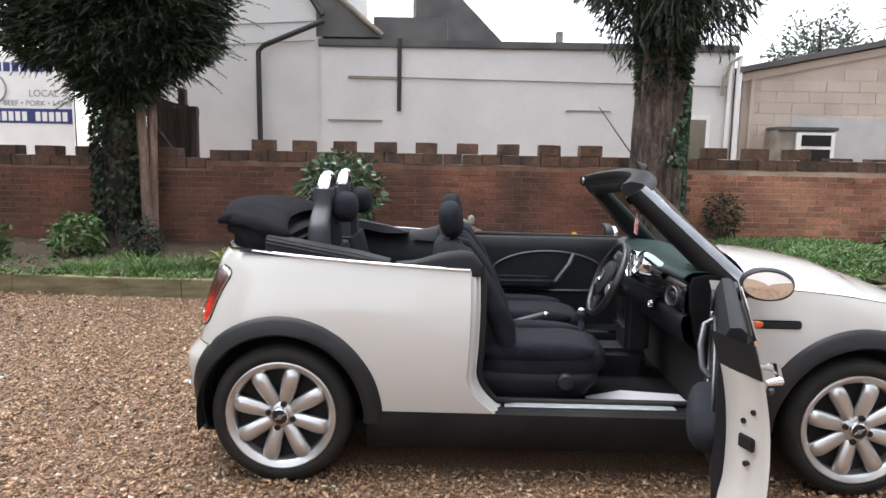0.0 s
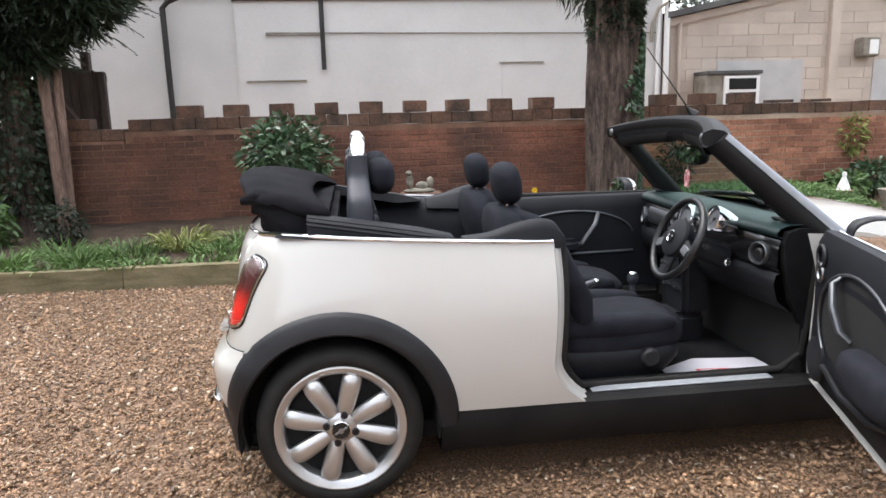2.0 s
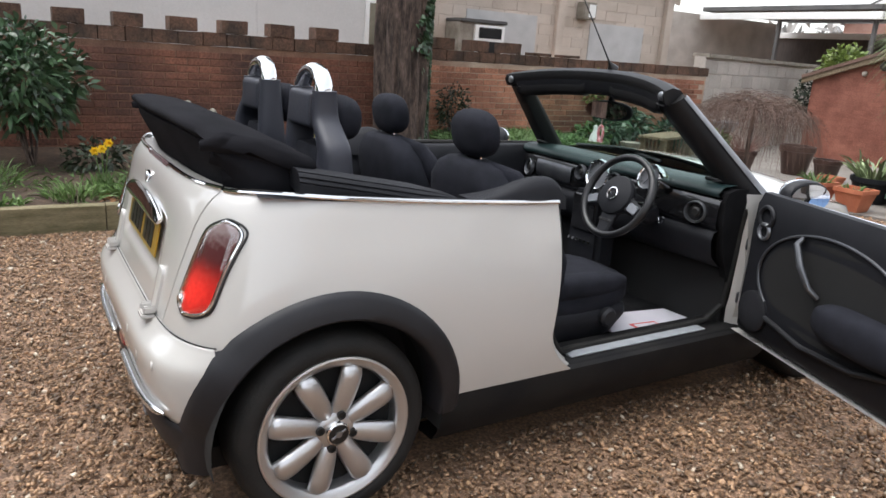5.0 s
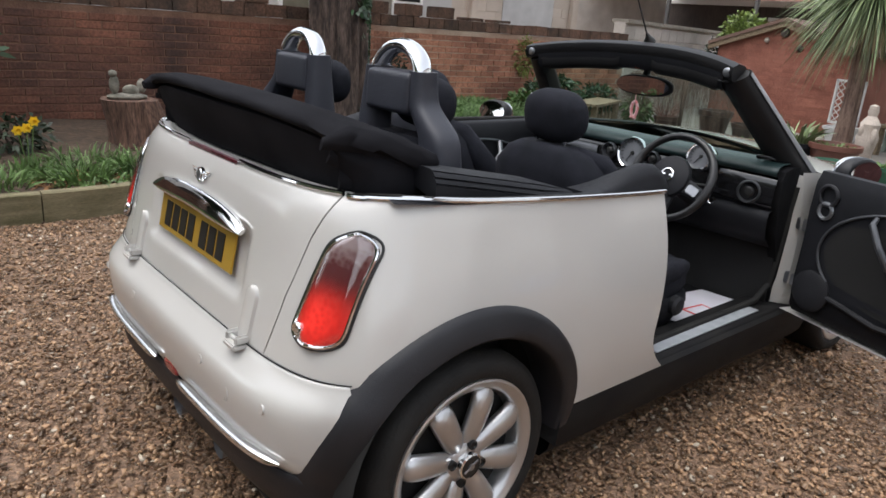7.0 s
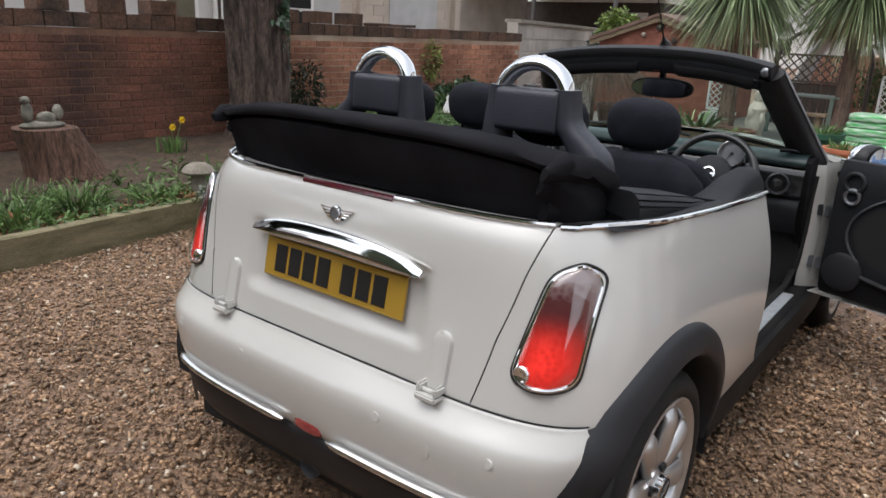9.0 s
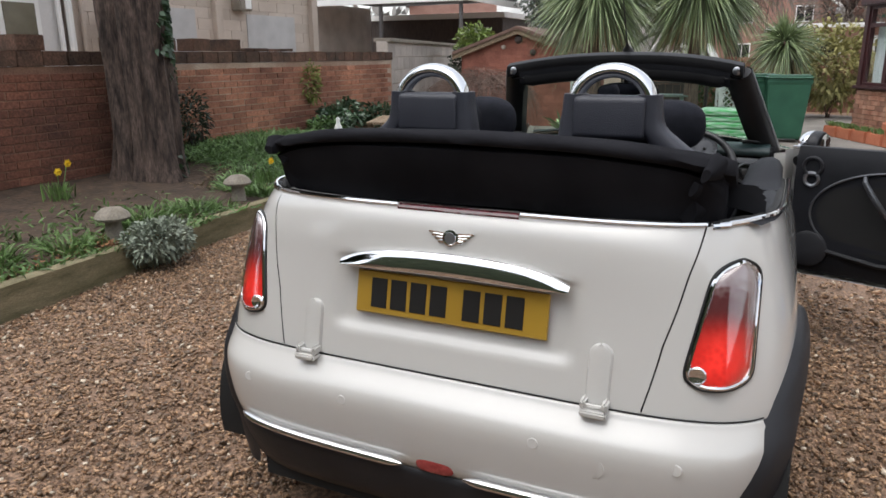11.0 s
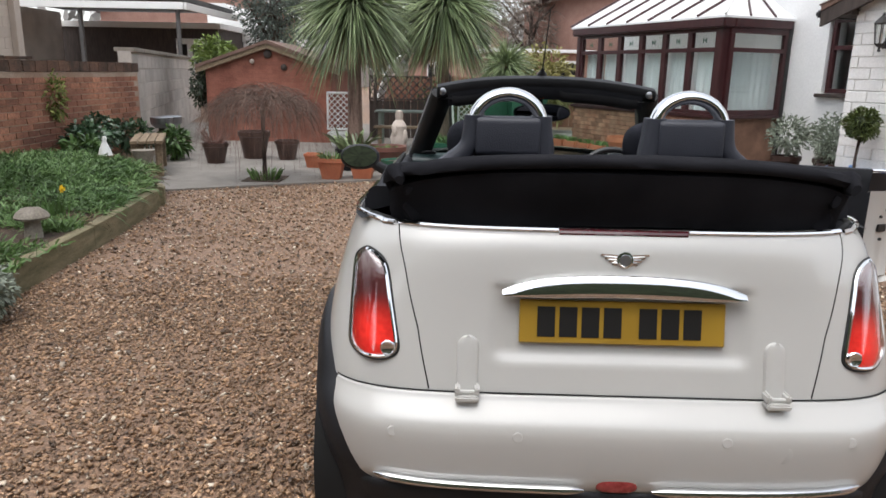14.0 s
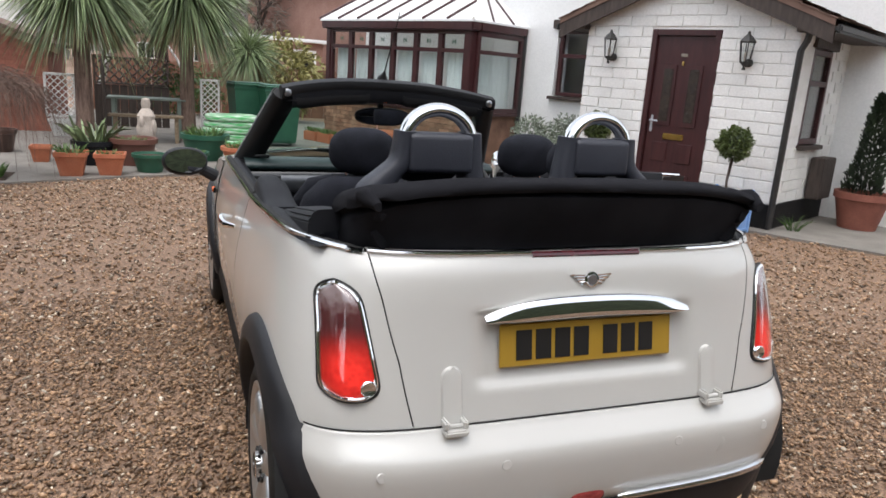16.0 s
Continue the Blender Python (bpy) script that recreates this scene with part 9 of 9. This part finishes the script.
for i in range(7):
    part("bar", boxed(-9.4 + i * 0.19, -9.26 + i * 0.19, 11.988, 11.999, 3.05, 3.25), NAVY, sg)
GREY_INK = mat("grey_print", (0.25, 0.26, 0.3), None, 4, 0.6)


def words(text, size, m, material, parent):
    cu = bpy.data.curves.new("lettering", "FONT")
    cu.body, cu.size, cu.extrude, cu.align_x = text, size, 0.002, "CENTER"
    tmp = bpy.data.objects.new("lettering", cu)
    scene.collection.objects.link(tmp)
    bpy.context.view_layer.update()
    me = bpy.data.meshes.new_from_object(tmp.evaluated_get(bpy.context.evaluated_depsgraph_get()))
    bpy.data.objects.remove(tmp)
    me.materials.append(material)
    ob = new("lettering", me)
    ob.parent = parent
    ob.matrix_local = m
    return ob


words("LOCAL", 0.21, pose(-8.35, 11.99, 2.52, 90, 0, 0), GREY_INK, sg)
words("BEEF • PORK • LAMB", 0.17, pose(-8.5, 11.99, 2.32, 90, 0, 0), GREY_INK, sg)
bm = bmesh.new()
tube(bm, [(-9.5 + 0.32 * math.cos(a), 11.985, 2.68 + 0.32 * math.sin(a)) for a in [2 * math.pi * i / 32 for i in range(33)]], 0.02, 6, ends=False)
part("roundel", bm, GREY_INK, sg)
part("post", boxed(-7.85, -7.75, 12.07, 12.17, 0, 3.4), DARK_TIMBER, sg)
part("post", boxed(-11.4, -11.3, 12.07, 12.17, 0, 3.4), DARK_TIMBER, sg)
gt = thing("timber_gate", "dark stained timber gate behind the wall", "gate")
for i in range(7):
    part("board", boxed(-3.62 + i * 0.1, -3.525 + i * 0.1, 6.3, 6.33, 0.3, 2.14 - i * 0.018, 0.004, 1), DARK_TIMBER, gt)
part("post", boxed(-3.16, -3.06, 6.26, 6.38, 0, 2.27, 0.01), DARK_TIMBER, gt)
part("post", boxed(-2.98, -2.90, 6.26, 6.36, 0, 2.03, 0.01), DARK_TIMBER, gt)
part("rail", boxed(-3.65, -2.9, 6.33, 6.38, 1.9, 2.0, 0.006), DARK_TIMBER, gt)
bm = bmesh.new()
tube(bm, [(-3.6, 6.29, 1.9), (-3.2, 6.29, 1.35)], 0.03, 4)
part("brace", bm, DARK_TIMBER, gt)

# ---- beyond the terrace: outbuildings, houses and trees ----
cb = thing("canopy_building", "brown outbuilding under a flat canopy with white edge", "building", kind="structure")
part("canopy_roof", boxed(19.5, 24.5, 8.6, 14.5, 3.28, 3.42, 0.01), SLATE, cb)
part("fascia", boxed(19.42, 19.5, 8.5, 14.5, 3.02, 3.22, 0.01), WHITE_PAINT, cb)
part("fascia", boxed(19.5, 24.5, 8.42, 8.5, 3.02, 3.22, 0.01), WHITE_PAINT, cb)
for y in (8.7, 11.6):
    part("post", boxed(19.6, 19.7, y, y + 0.1, 0, 3.1), SLATE, cb)
part("rear_wall", boxed(24.6, 27.5, 9.2, 17, 0, 2.75), DARK_TIMBER, cb, smooth=0)
part("white_cornice", boxed(24.5, 27.55, 9.1, 17, 2.75, 2.95, 0.01), WHITE_PAINT, cb)
dw = part("window", boxed(24.52, 24.6, 9.75, 10.75, 1.3, 2.4, 0.01), WHITE_PAINT, cb)
part("pane", boxed(24.5, 24.522, 9.9, 10.15, 1.4, 2.2), DARK, dw)
part("pane", boxed(24.5, 24.522, 10.35, 10.6, 1.4, 2.2), DARK, dw)
part("side_wall", boxed(13.4, 24, 14.6, 15, 0, 3.2), GREY_BLOCK, cb, smooth=0)
wb = thing("white_outbuilding", "small white gabled building beyond the garden", "building", kind="structure")
bm = bmesh.new()
cap(bm, [bm.verts.new((27.6, y, z)) for y, z in ((8.0, 0), (10.6, 0), (10.6, 3.9), (9.9, 3.9), (8.0, 2.4))])
r = bmesh.ops.extrude_face_region(bm, geom=bm.faces[:])
bmesh.ops.translate(bm, vec=(4, 0, 0), verts=[v for v in r["geom"] if isinstance(v, bmesh.types.BMVert)])
part("wall", bm, WHITE_RENDER, wb, smooth=0)
part("window", boxed(27.55, 27.6, 9.2, 9.45, 1.7, 2.4), DARK, wb)


def far_house(x, y, w, d, eave, ridge, rz, wallmat, roofmat, label, storeys=2):
    """A plain two-storey house with a pitched roof, chimney and windows."""
    t = thing("distant_house", label, "house", pose(x, y, 0, 0, 0, rz), kind="structure")
    bm = bmesh.new()
    cap(bm, [bm.verts.new((0, yy, z)) for yy, z in ((-w / 2, 0), (w / 2, 0), (w / 2, eave), (0, ridge - 0.1), (-w / 2, eave))])
    r = bmesh.ops.extrude_face_region(bm, geom=bm.faces[:])
    bmesh.ops.translate(bm, vec=(d, 0, 0), verts=[v for v in r["geom"] if isinstance(v, bmesh.types.BMVert)])
    part("wall", bm, wallmat, t, smooth=0)
    for s in (-1, 1):
        bm = bmesh.new()
        grid(bm, [[(xx, 0, ridge - o), (xx, s * (w / 2 + 0.4), eave - 0.25 - o)] for xx, o in ((-0.3, 0), (d + 0.3, 0), (d + 0.3, 0.15), (-0.3, 0.15))], closed_v=True)
        part("roof", bm, roofmat, t, smooth=0)
        bm = bmesh.new()
        grid(bm, [[(xx, 0, ridge - 0.12 - o), (xx, s * (w / 2 + 0.4), eave - 0.37 - o)] for xx, o in ((-0.34, 0), (-0.28, 0), (-0.28, 0.22), (-0.34, 0.22))], closed_v=True)
        part("barge_board", bm, WHITE_PAINT, t, smooth=0)
    part("chimney", boxed(d * 0.5, d * 0.5 + 0.7, -0.4, 0.4, ridge - 0.5, ridge + 0.9), wallmat, t)
    for k in range(storeys):
        for yy in (-w * 0.25, w * 0.25):
            f = part("window", boxed(-0.06, 0.02, yy - 0.6, yy + 0.6, 0.9 + k * 2.6, 2.1 + k * 2.6), WHITE_PAINT, t)
            for q in (-0.28, 0.28):
                part("pane", boxed(-0.075, -0.058, yy + q - 0.24, yy + q + 0.24, 1.0 + k * 2.6, 2.0 + k * 2.6), DARK, f)
    return t


# brick colour lightened with painted distance haze
FAR_BRICK = mat("haze_tinted_brick", (0.29, 0.16, 0.125), (0.37, 0.22, 0.175), 2, 0.9, fine=0.15, bump_scale=20)
far_house(34, 13.2, 9, 9, 4.3, 6.6, 12, FAR_BRICK, SLATE, "brick bungalow with a grey slate roof beyond the outbuildings", 1)
far_house(31.5, -9.8, 6, 11, 5.0, 6.8, 20, FAR_BRICK, ROOF_TILE, "red brick house beyond the conservatory")
far_house(24, -10.5, 8, 10, 4.7, 6.6, 25, FAR_BRICK, ROOF_TILE, "red brick house with a brown tiled roof")
far_house(58, 0.5, 8, 9, 5.0, 7.4, 5, FAR_BRICK, ROOF_TILE, "distant brick house among trees")
far_house(55, 14, 8, 9, 4.8, 7.0, -10, WHITE_RENDER, SLATE, "distant pale house with a grey roof")
gl = thing("garden_room", "low pale-roofed outbuilding beyond the fence", "building", pose(23.5, -1.9, 0, 0, 0, 8), kind="structure")
part("wall", boxed(0, 4, -2.2, 1.3, 0, 2.1), FAR_BRICK, gl, smooth=0)
part("roof", boxed(-0.3, 4.2, -2.4, 1.5, 2.1, 2.22, 0.02), POLYCARB, gl)
for yy in (-1.5, 0.2):
    f = part("window", boxed(-0.06, 0.02, yy - 0.45, yy + 0.45, 0.9, 1.85), WHITE_PAINT, gl)
    part("pane", boxed(-0.075, -0.058, yy - 0.36, yy + 0.36, 1.0, 1.75), DARK, f)
fence_m = thing("end_wall", "reddish brown fence at the garden's end", "fence", kind="structure")
for i in range(24):
    part("board", boxed(17.5, 17.54, -5.2 + i * 0.33, -4.88 + i * 0.33, 0, 1.25 + 0.02 * (i % 3), 0.006, 1), mat("red_brown_fence", (0.16, 0.07, 0.045), (0.23, 0.11, 0.07), 3, 0.85, var=0.15) if i == 0 else bpy.data.materials["red_brown_fence"], fence_m)
gr = thing("greenhouse", "white framed domed garden structure behind the palms", "greenhouse")
for k in range(7):
    bm = bmesh.new()
    tube(bm, [(15.2 + 0.25 * k, 1.5 + 0.95 * math.cos(a), 0.1 + 1.75 * math.sin(a)) for a in [math.pi * i / 16 for i in range(17)]], 0.02, 5)
    part("hoop", bm, WHITE_PAINT, gr)
bm = bmesh.new()
grid(bm, [[(x, 1.5 + 0.93 * math.cos(a), 0.1 + 1.73 * math.sin(a)) for a in [math.pi * i / 16 for i in range(17)]] for x in (15.2, 16.7)])
part("cover", bm, mat("cloudy_film", (0.55, 0.6, 0.62), (0.68, 0.72, 0.73), 2, 0.3), gr)
arch = bmesh.new()
tube(arch, [(12.4, 1.35 + 0.75 * math.cos(a), 1.15 + 0.62 * math.sin(a)) for a in [math.pi * i / 14 for i in range(15)]], 0.035, 6)
tube(arch, [(12.4, 2.1, 1.15), (12.4, 2.1, 0.02)], 0.035, 6)
tube(arch, [(12.4, 0.6, 1.15), (12.4, 0.6, 0.02)], 0.035, 6)
solid("garden_arch", arch, DARK_TIMBER, "dark arched garden arbour on the terrace", "arch")


def far_tree(x, y, h, r, material, label, n=2600, size=0.5, base=0.25, slim=0.35):
    t = thing("distant_tree", label, "tree")
    bm = bmesh.new()
    trunk(bm, [(x, y, z) for z in (0, h * 0.25, h * 0.5, h * 0.8)], [0.28, 0.22, 0.15, 0.06], 10, 0.05, x)
    for i in range(9):
        a = 2.4 * i
        z0 = h * (0.3 + 0.05 * i)
        tube(bm, [(x, y, z0), (x + 0.5 * r * math.cos(a), y + 0.5 * r * math.sin(a), z0 + h * 0.14), (x + 0.9 * r * math.cos(a), y + 0.9 * r * math.sin(a), z0 + h * 0.26)], [0.09, 0.05, 0.02], 5)
    part("trunk", bm, BARK, t)
    p, d = in_ellipsoid(n, (x, y, h * (base + (1 - base) / 2)), (r, r, h * (1 - base) / 2), 0.3)
    strips("crown", p, d + rng.normal(size=p.shape) * 0.6, size * (0.6 + 0.6 * rng.random(len(p))), size * slim, 0.3, material, 3, LEAF, t)


BARE = mat("bare_twigs", (0.14, 0.115, 0.095), (0.22, 0.19, 0.16), 4, 0.9, island=0.3)
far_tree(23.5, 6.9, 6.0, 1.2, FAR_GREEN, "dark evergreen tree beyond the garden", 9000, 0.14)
far_tree(30, -2.6, 5.0, 1.5, BARE, "bare hazy tree beyond the fence", 1500, 0.7, 0.25, 0.05)
far_tree(27, 1.2, 7.5, 3.0, BARE, "bare branching tree beyond the garden", 3000, 1.0, 0.35, 0.035)
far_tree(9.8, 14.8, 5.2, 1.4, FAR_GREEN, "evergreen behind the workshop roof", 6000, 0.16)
far_tree(15, 17.5, 7.0, 2.0, BARE, "bare tree behind the workshop", 1500, 0.9, 0.3, 0.04)
bush("bamboo_clump", "yellow-green bamboo clump at the fence", "bamboo", (15.6, -1.6, 1.1), (0.6, 0.85, 0.9), 2200, 0.16, mat("yellow_bamboo", (0.22, 0.2, 0.06), (0.32, 0.3, 0.12), 3, 0.6, island=0.3), 0.02)
bush("garden_hedge", "clipped green hedge at the garden's end", "hedge", (16.5, 0.6, 0.6), (0.5, 1.0, 0.6), 1800, 0.1, LEAF_MID, 0.02)
# skyline woods: their pale grey carries the haze of distance
n = 5000
wx, wy = rng.uniform(75, 110, n), rng.uniform(-70, 80, n)
wh = np.array([7 + 4 * noise.noise((y * 0.06, 2, 0)) + 2 * noise.noise((y * 0.2, 5, 0)) for y in wy])
tagged(strips("far_woods", np.stack([wx, wy, wh * rng.random(n) ** 0.7 * 0.9], 1), rng.normal(size=(n, 3)) + [0, 0, 0.8], 2.2, 1.1, 0.1, mat("haze_tinted_wood", (0.22, 0.21, 0.195), (0.30, 0.29, 0.275), 0.3, 0.95, island=0.15), 3, LEAF), "bare woodland on the skyline, haze painted into its grey", "woodland", kind="stuff")

# unseen wall and dark slab added behind the camera to shape light and reflections
bw = thing("unseen_enclosure", "unseen plain wall and tall dark slab added to shape light and reflections", "wall", kind="structure")
part("wall", boxed(-11.4, 2.1, -13.3, -13, 0, 2.4), FAR_BRICK, bw, smooth=0)
# added slab keeps light off the car's tail and darkens its chrome
part("hedge", boxed(-11.4, -11.1, -13, 9, 0, 7.5), mat("dark_light_blocker", (0.02, 0.03, 0.014), (0.06, 0.075, 0.035), 3, 0.9), bw, smooth=0)

# ---- loose gravel ----
def stones(n, x0, x1, y0, y1, size, keep, seed, material=STONE):
    """Pebbles of the gravel, each a small rounded stone, in one mesh."""
    g = np.random.default_rng(seed)
    c = np.stack([g.uniform(x0, x1, n), g.uniform(y0, y1, n), np.zeros(n)], 1)
    c = c[keep(c[:, 0], c[:, 1])]
    rim = np.minimum(np.minimum(c[:, 0] - x0, x1 - c[:, 0]), np.minimum(c[:, 1] - y0, y1 + 0.9 - c[:, 1]))
    c = c[g.random(len(c)) < 0.15 + rim / 0.9]
    n = len(c)
    sz = size * np.exp(g.normal(size=n) * 0.3)[:, None]
    dims = np.concatenate([sz * g.uniform(0.8, 1.4, (n, 1)), sz * g.uniform(0.6, 1.0, (n, 1)), sz * g.uniform(0.35, 0.7, (n, 1))], 1) * 0.5
    a = g.uniform(0, 2 * np.pi, n)
    tx, ty = g.normal(size=n) * 0.4, g.normal(size=n) * 0.4
    base = np.array([[-1, -1, -1], [1, -1, -1], [1, 1, -1], [-1, 1, -1], [-1, -1, 1], [1, -1, 1], [1, 1, 1], [-1, 1, 1]], float) * [1.0, 1.0, 0.8]
    v = base[None] * dims[:, None] * g.uniform(0.55, 1.0, (n, 8, 1))
    x, y, z = v[..., 0], v[..., 1], v[..., 2]
    z2, y2 = z * np.cos(tx)[:, None] + y * np.sin(tx)[:, None], y * np.cos(tx)[:, None] - z * np.sin(tx)[:, None]
    z3, x3 = z2 * np.cos(ty)[:, None] + x * np.sin(ty)[:, None], x * np.cos(ty)[:, None] - z2 * np.sin(ty)[:, None]
    xr = x3 * np.cos(a)[:, None] - y2 * np.sin(a)[:, None]
    yr = x3 * np.sin(a)[:, None] + y2 * np.cos(a)[:, None]
    v = np.stack([xr + c[:, :1], yr + c[:, 1:2], z3 + dims[:, 2:3] * 0.55 + 0.001 + 0.006 * g.random((n, 1))], -1).reshape(-1, 3)
    q = np.array([[0, 3, 2, 1], [4, 5, 6, 7], [0, 1, 5, 4], [1, 2, 6, 5], [2, 3, 7, 6], [3, 0, 4, 7]])
    f = (q[None] + 8 * np.arange(n)[:, None, None]).reshape(-1, 4)
    me = bpy.data.meshes.new("gravel_stones")
    me.from_pydata(v.tolist(), [], f.tolist())
    me.materials.append(material)
    me.polygons.foreach_set("use_smooth", [True] * len(me.polygons))
    return tagged(new("gravel_stones", me), "loose damp pea gravel in brown, buff and grey", "gravel", kind="stuff")


def on_drive(x, y):
    edge_y = np.interp(x, [-9, -4, -1.8, 0, 1.5, 3.5, 4.9, 5.4], [3.12, 3.08, 2.98, 2.93, 3.07, 3.25, 3.42, 3.56])
    paving = np.interp(y, [-5.6, -4.95, -4.2, -3.3, -2.4, -1.2, 0.3, 1.5, 2.7, 3.75], [2.6, 3.6, 4.9, 5.9, 6.6, 7.2, 7.45, 7.0, 6.45, 5.9])
    under = (np.abs(y) < 0.62) & (x > -0.3) & (x < 2.9)
    return ((y < edge_y - 0.01) | ((x > 5.45) & (y < 3.75))) & (x < paving - 0.02) & ~under


stones(150000, -3.4, 2.6, -3.0, 3.1, 0.0132, on_drive, 1)
stones(62000, -4.6, 8.2, -6.0, 3.8, 0.019, lambda x, y: on_drive(x, y) & ((x > 1.9) | (y < -2.4)), 2)
stones(14000, -3.4, 7.3, -4.5, 3.6, 0.0145, on_drive, 4, PALE_PEBBLE)
stones(12000, -7.9, -2.7, -3.5, 3.1, 0.03, on_drive, 3)

# ---- bricks, one by one ----
def brick_mesh(name, w, h, d, material, jitter, seed):
    bm = boxed(0, w, 0, d, 0, h, 0.004, 1)
    for v in bm.verts:
        v.co += Vector((noise.noise(v.co * 31 + Vector((seed, 0, 0))), noise.noise(v.co * 31 + Vector((0, seed, 0))), noise.noise(v.co * 31 + Vector((0, 0, seed))))) * jitter
    bmesh.ops.recalc_face_normals(bm, faces=bm.faces)
    me = bpy.data.meshes.new(name)
    bm.to_mesh(me)
    bm.free()
    me.materials.append(material)
    return me


def lay(me, parent, m, name="brick"):
    ob = new(name, me)
    ob.parent = parent
    ob.matrix_local = m
    return ob


def joined(parent, spots, material, w, h, d, name="bricks", jitter=0.003):
    """Bricks too many or too far to pick apart, in one part."""
    bm = bmesh.new()
    verts, faces = [], []
    for k, (m, sx) in enumerate(spots):
        o = len(verts)
        for z in (0, h):
            for y in (0, d):
                for x in (0, w * sx):
                    verts.append(tuple(m @ (Vector((x, y, z)) + Vector((random.uniform(-1, 1), random.uniform(-1, 1), random.uniform(-1, 1))) * jitter)))
        faces += [tuple(o + i for i in f) for f in ((0, 2, 3, 1), (4, 5, 7, 6), (0, 1, 5, 4), (2, 6, 7, 3), (0, 4, 6, 2), (1, 3, 7, 5))]
    bm.free()
    me = bpy.data.meshes.new(name)
    me.from_pydata(verts, [], faces)
    me.materials.append(material)
    ob = new(name, me)
    ob.parent = parent
    ob["kind"] = "stuff"
    return ob


random.seed(3)
wall_bricks = [brick_mesh("brick", 0.215, 0.064, 0.1, BRICK, 0.003, k) for k in range(5)]
rest, damp = [], []
for row in range(15):
    z = 0.205 + row * 0.0745
    x = -9.0 + (0.1125 if row % 2 else 0.0)
    while x < 8.7:
        limit = 1.31 if x > -2.45 else 1.21
        if z + 0.066 < limit:
            m = Matrix.Translation((x + random.uniform(-0.003, 0.003), WALL_Y - random.uniform(0.0, 0.004), z + random.uniform(-0.002, 0.002)))
            if -0.9 < x < 3.5:
                lay(random.choice(wall_bricks), garden_wall, m)
            else:
                (damp if x < 0 else rest).append((m, 1.0))
        x += 0.225
joined(garden_wall, rest, BRICK_STUFF, 0.215, 0.064, 0.1)
# left stretch: moss and damp, with tree shade in the colour
joined(garden_wall, damp, DAMP_SHADED_BRICK, 0.215, 0.064, 0.1)

# painted bricks of the porch
porch_bricks = [brick_mesh("brick", 0.318, 0.113, 0.1, WHITE_BRICK, 0.006, k + 9) for k in range(6)]


def porch_top(u):
    return 2.15 + max(0.0, 0.55 * (1 - abs(u - 2.695) / 1.28))


for row in range(20):
    z = 0.295 + row * 0.1225
    u = PU0 + (0.0 if row % 2 else -0.165)
    while u < PU1 - 0.05:
        a, b = max(u, PU0), min(u + 0.318, PU1)
        cuts = [(a, b)]
        if z < DZ - 0.01 and b > DU0 and a < DU1:
            cuts = [(a, min(b, DU0)), (max(a, DU1), b)]
        for a_, b_ in cuts:
            if b_ - a_ > 0.04 and z + 0.113 < min(porch_top(a_), porch_top(b_)):
                me = porch_bricks[int(a_ * 37) % 6]
                sc = (b_ - a_) / 0.318
                ob = lay(me, house, Matrix.Translation((a_, PW - 0.1 + 0.003 * random.random(), z)) @ Matrix.Diagonal((sc, 1, 1, 1)))
        u += 0.328
side = []
for row in range(15):
    z = 0.295 + row * 0.1225
    w = PW - 0.105 - (0.165 if row % 2 else 0.0)
    while w > -7.85:
        if not (z > 0.85 and z < 1.98 and w - 0.318 < SW1 and w > SW0):
            side.append((Matrix.Translation((PU0 + 0.003 * random.random(), w - 0.318, z)) @ Matrix.Rotation(radians(90), 4, "Z") @ Matrix.Translation((0, -0.1, 0)), 1.0))
        w -= 0.328
joined(house, side, mat("white_painted_brick_joined", (0.68, 0.67, 0.64), (0.78, 0.77, 0.74), 3, 0.7, bump=0.35, bump_scale=45, fine=0.06, island=0.04), 0.318, 0.113, 0.1, jitter=0.005)

# conservatory plinth and shed
spots = []
for row in range(10):
    z = 0.03 + row * 0.0755
    u = CU0 + (0.0 if row % 2 else -0.11)
    while u < CU1 - 0.1:
        a, b = max(u, CU0), min(u + 0.215, CU1)
        spots.append((Matrix.Translation((a, CW - 0.1, z)), (b - a) / 0.215))
        u += 0.225
joined(cons, spots, mat("pale_red_brick_joined", (0.27, 0.12, 0.075), (0.42, 0.24, 0.16), 5, 0.9, bump=0.4, bump_scale=50, fine=0.2, island=0.3), 0.215, 0.065, 0.1)
spots = []
for row in range(24):
    z = 0.02 + row * 0.0755
    y = -1.2 + (0.0 if row % 2 else -0.11)
    while y < 1.1:
        a, b = max(y, -1.2), min(y + 0.215, 1.2)
        if z + 0.065 < 1.84 - 0.35 * max(abs(a), abs(b)):
            spots.append((Matrix.Translation((0.096, a, z)) @ Matrix.Rotation(radians(90), 4, "Z"), (b - a) / 0.215))
        y += 0.225
joined(shed, spots, SHED_BRICK, 0.215, 0.065, 0.1)
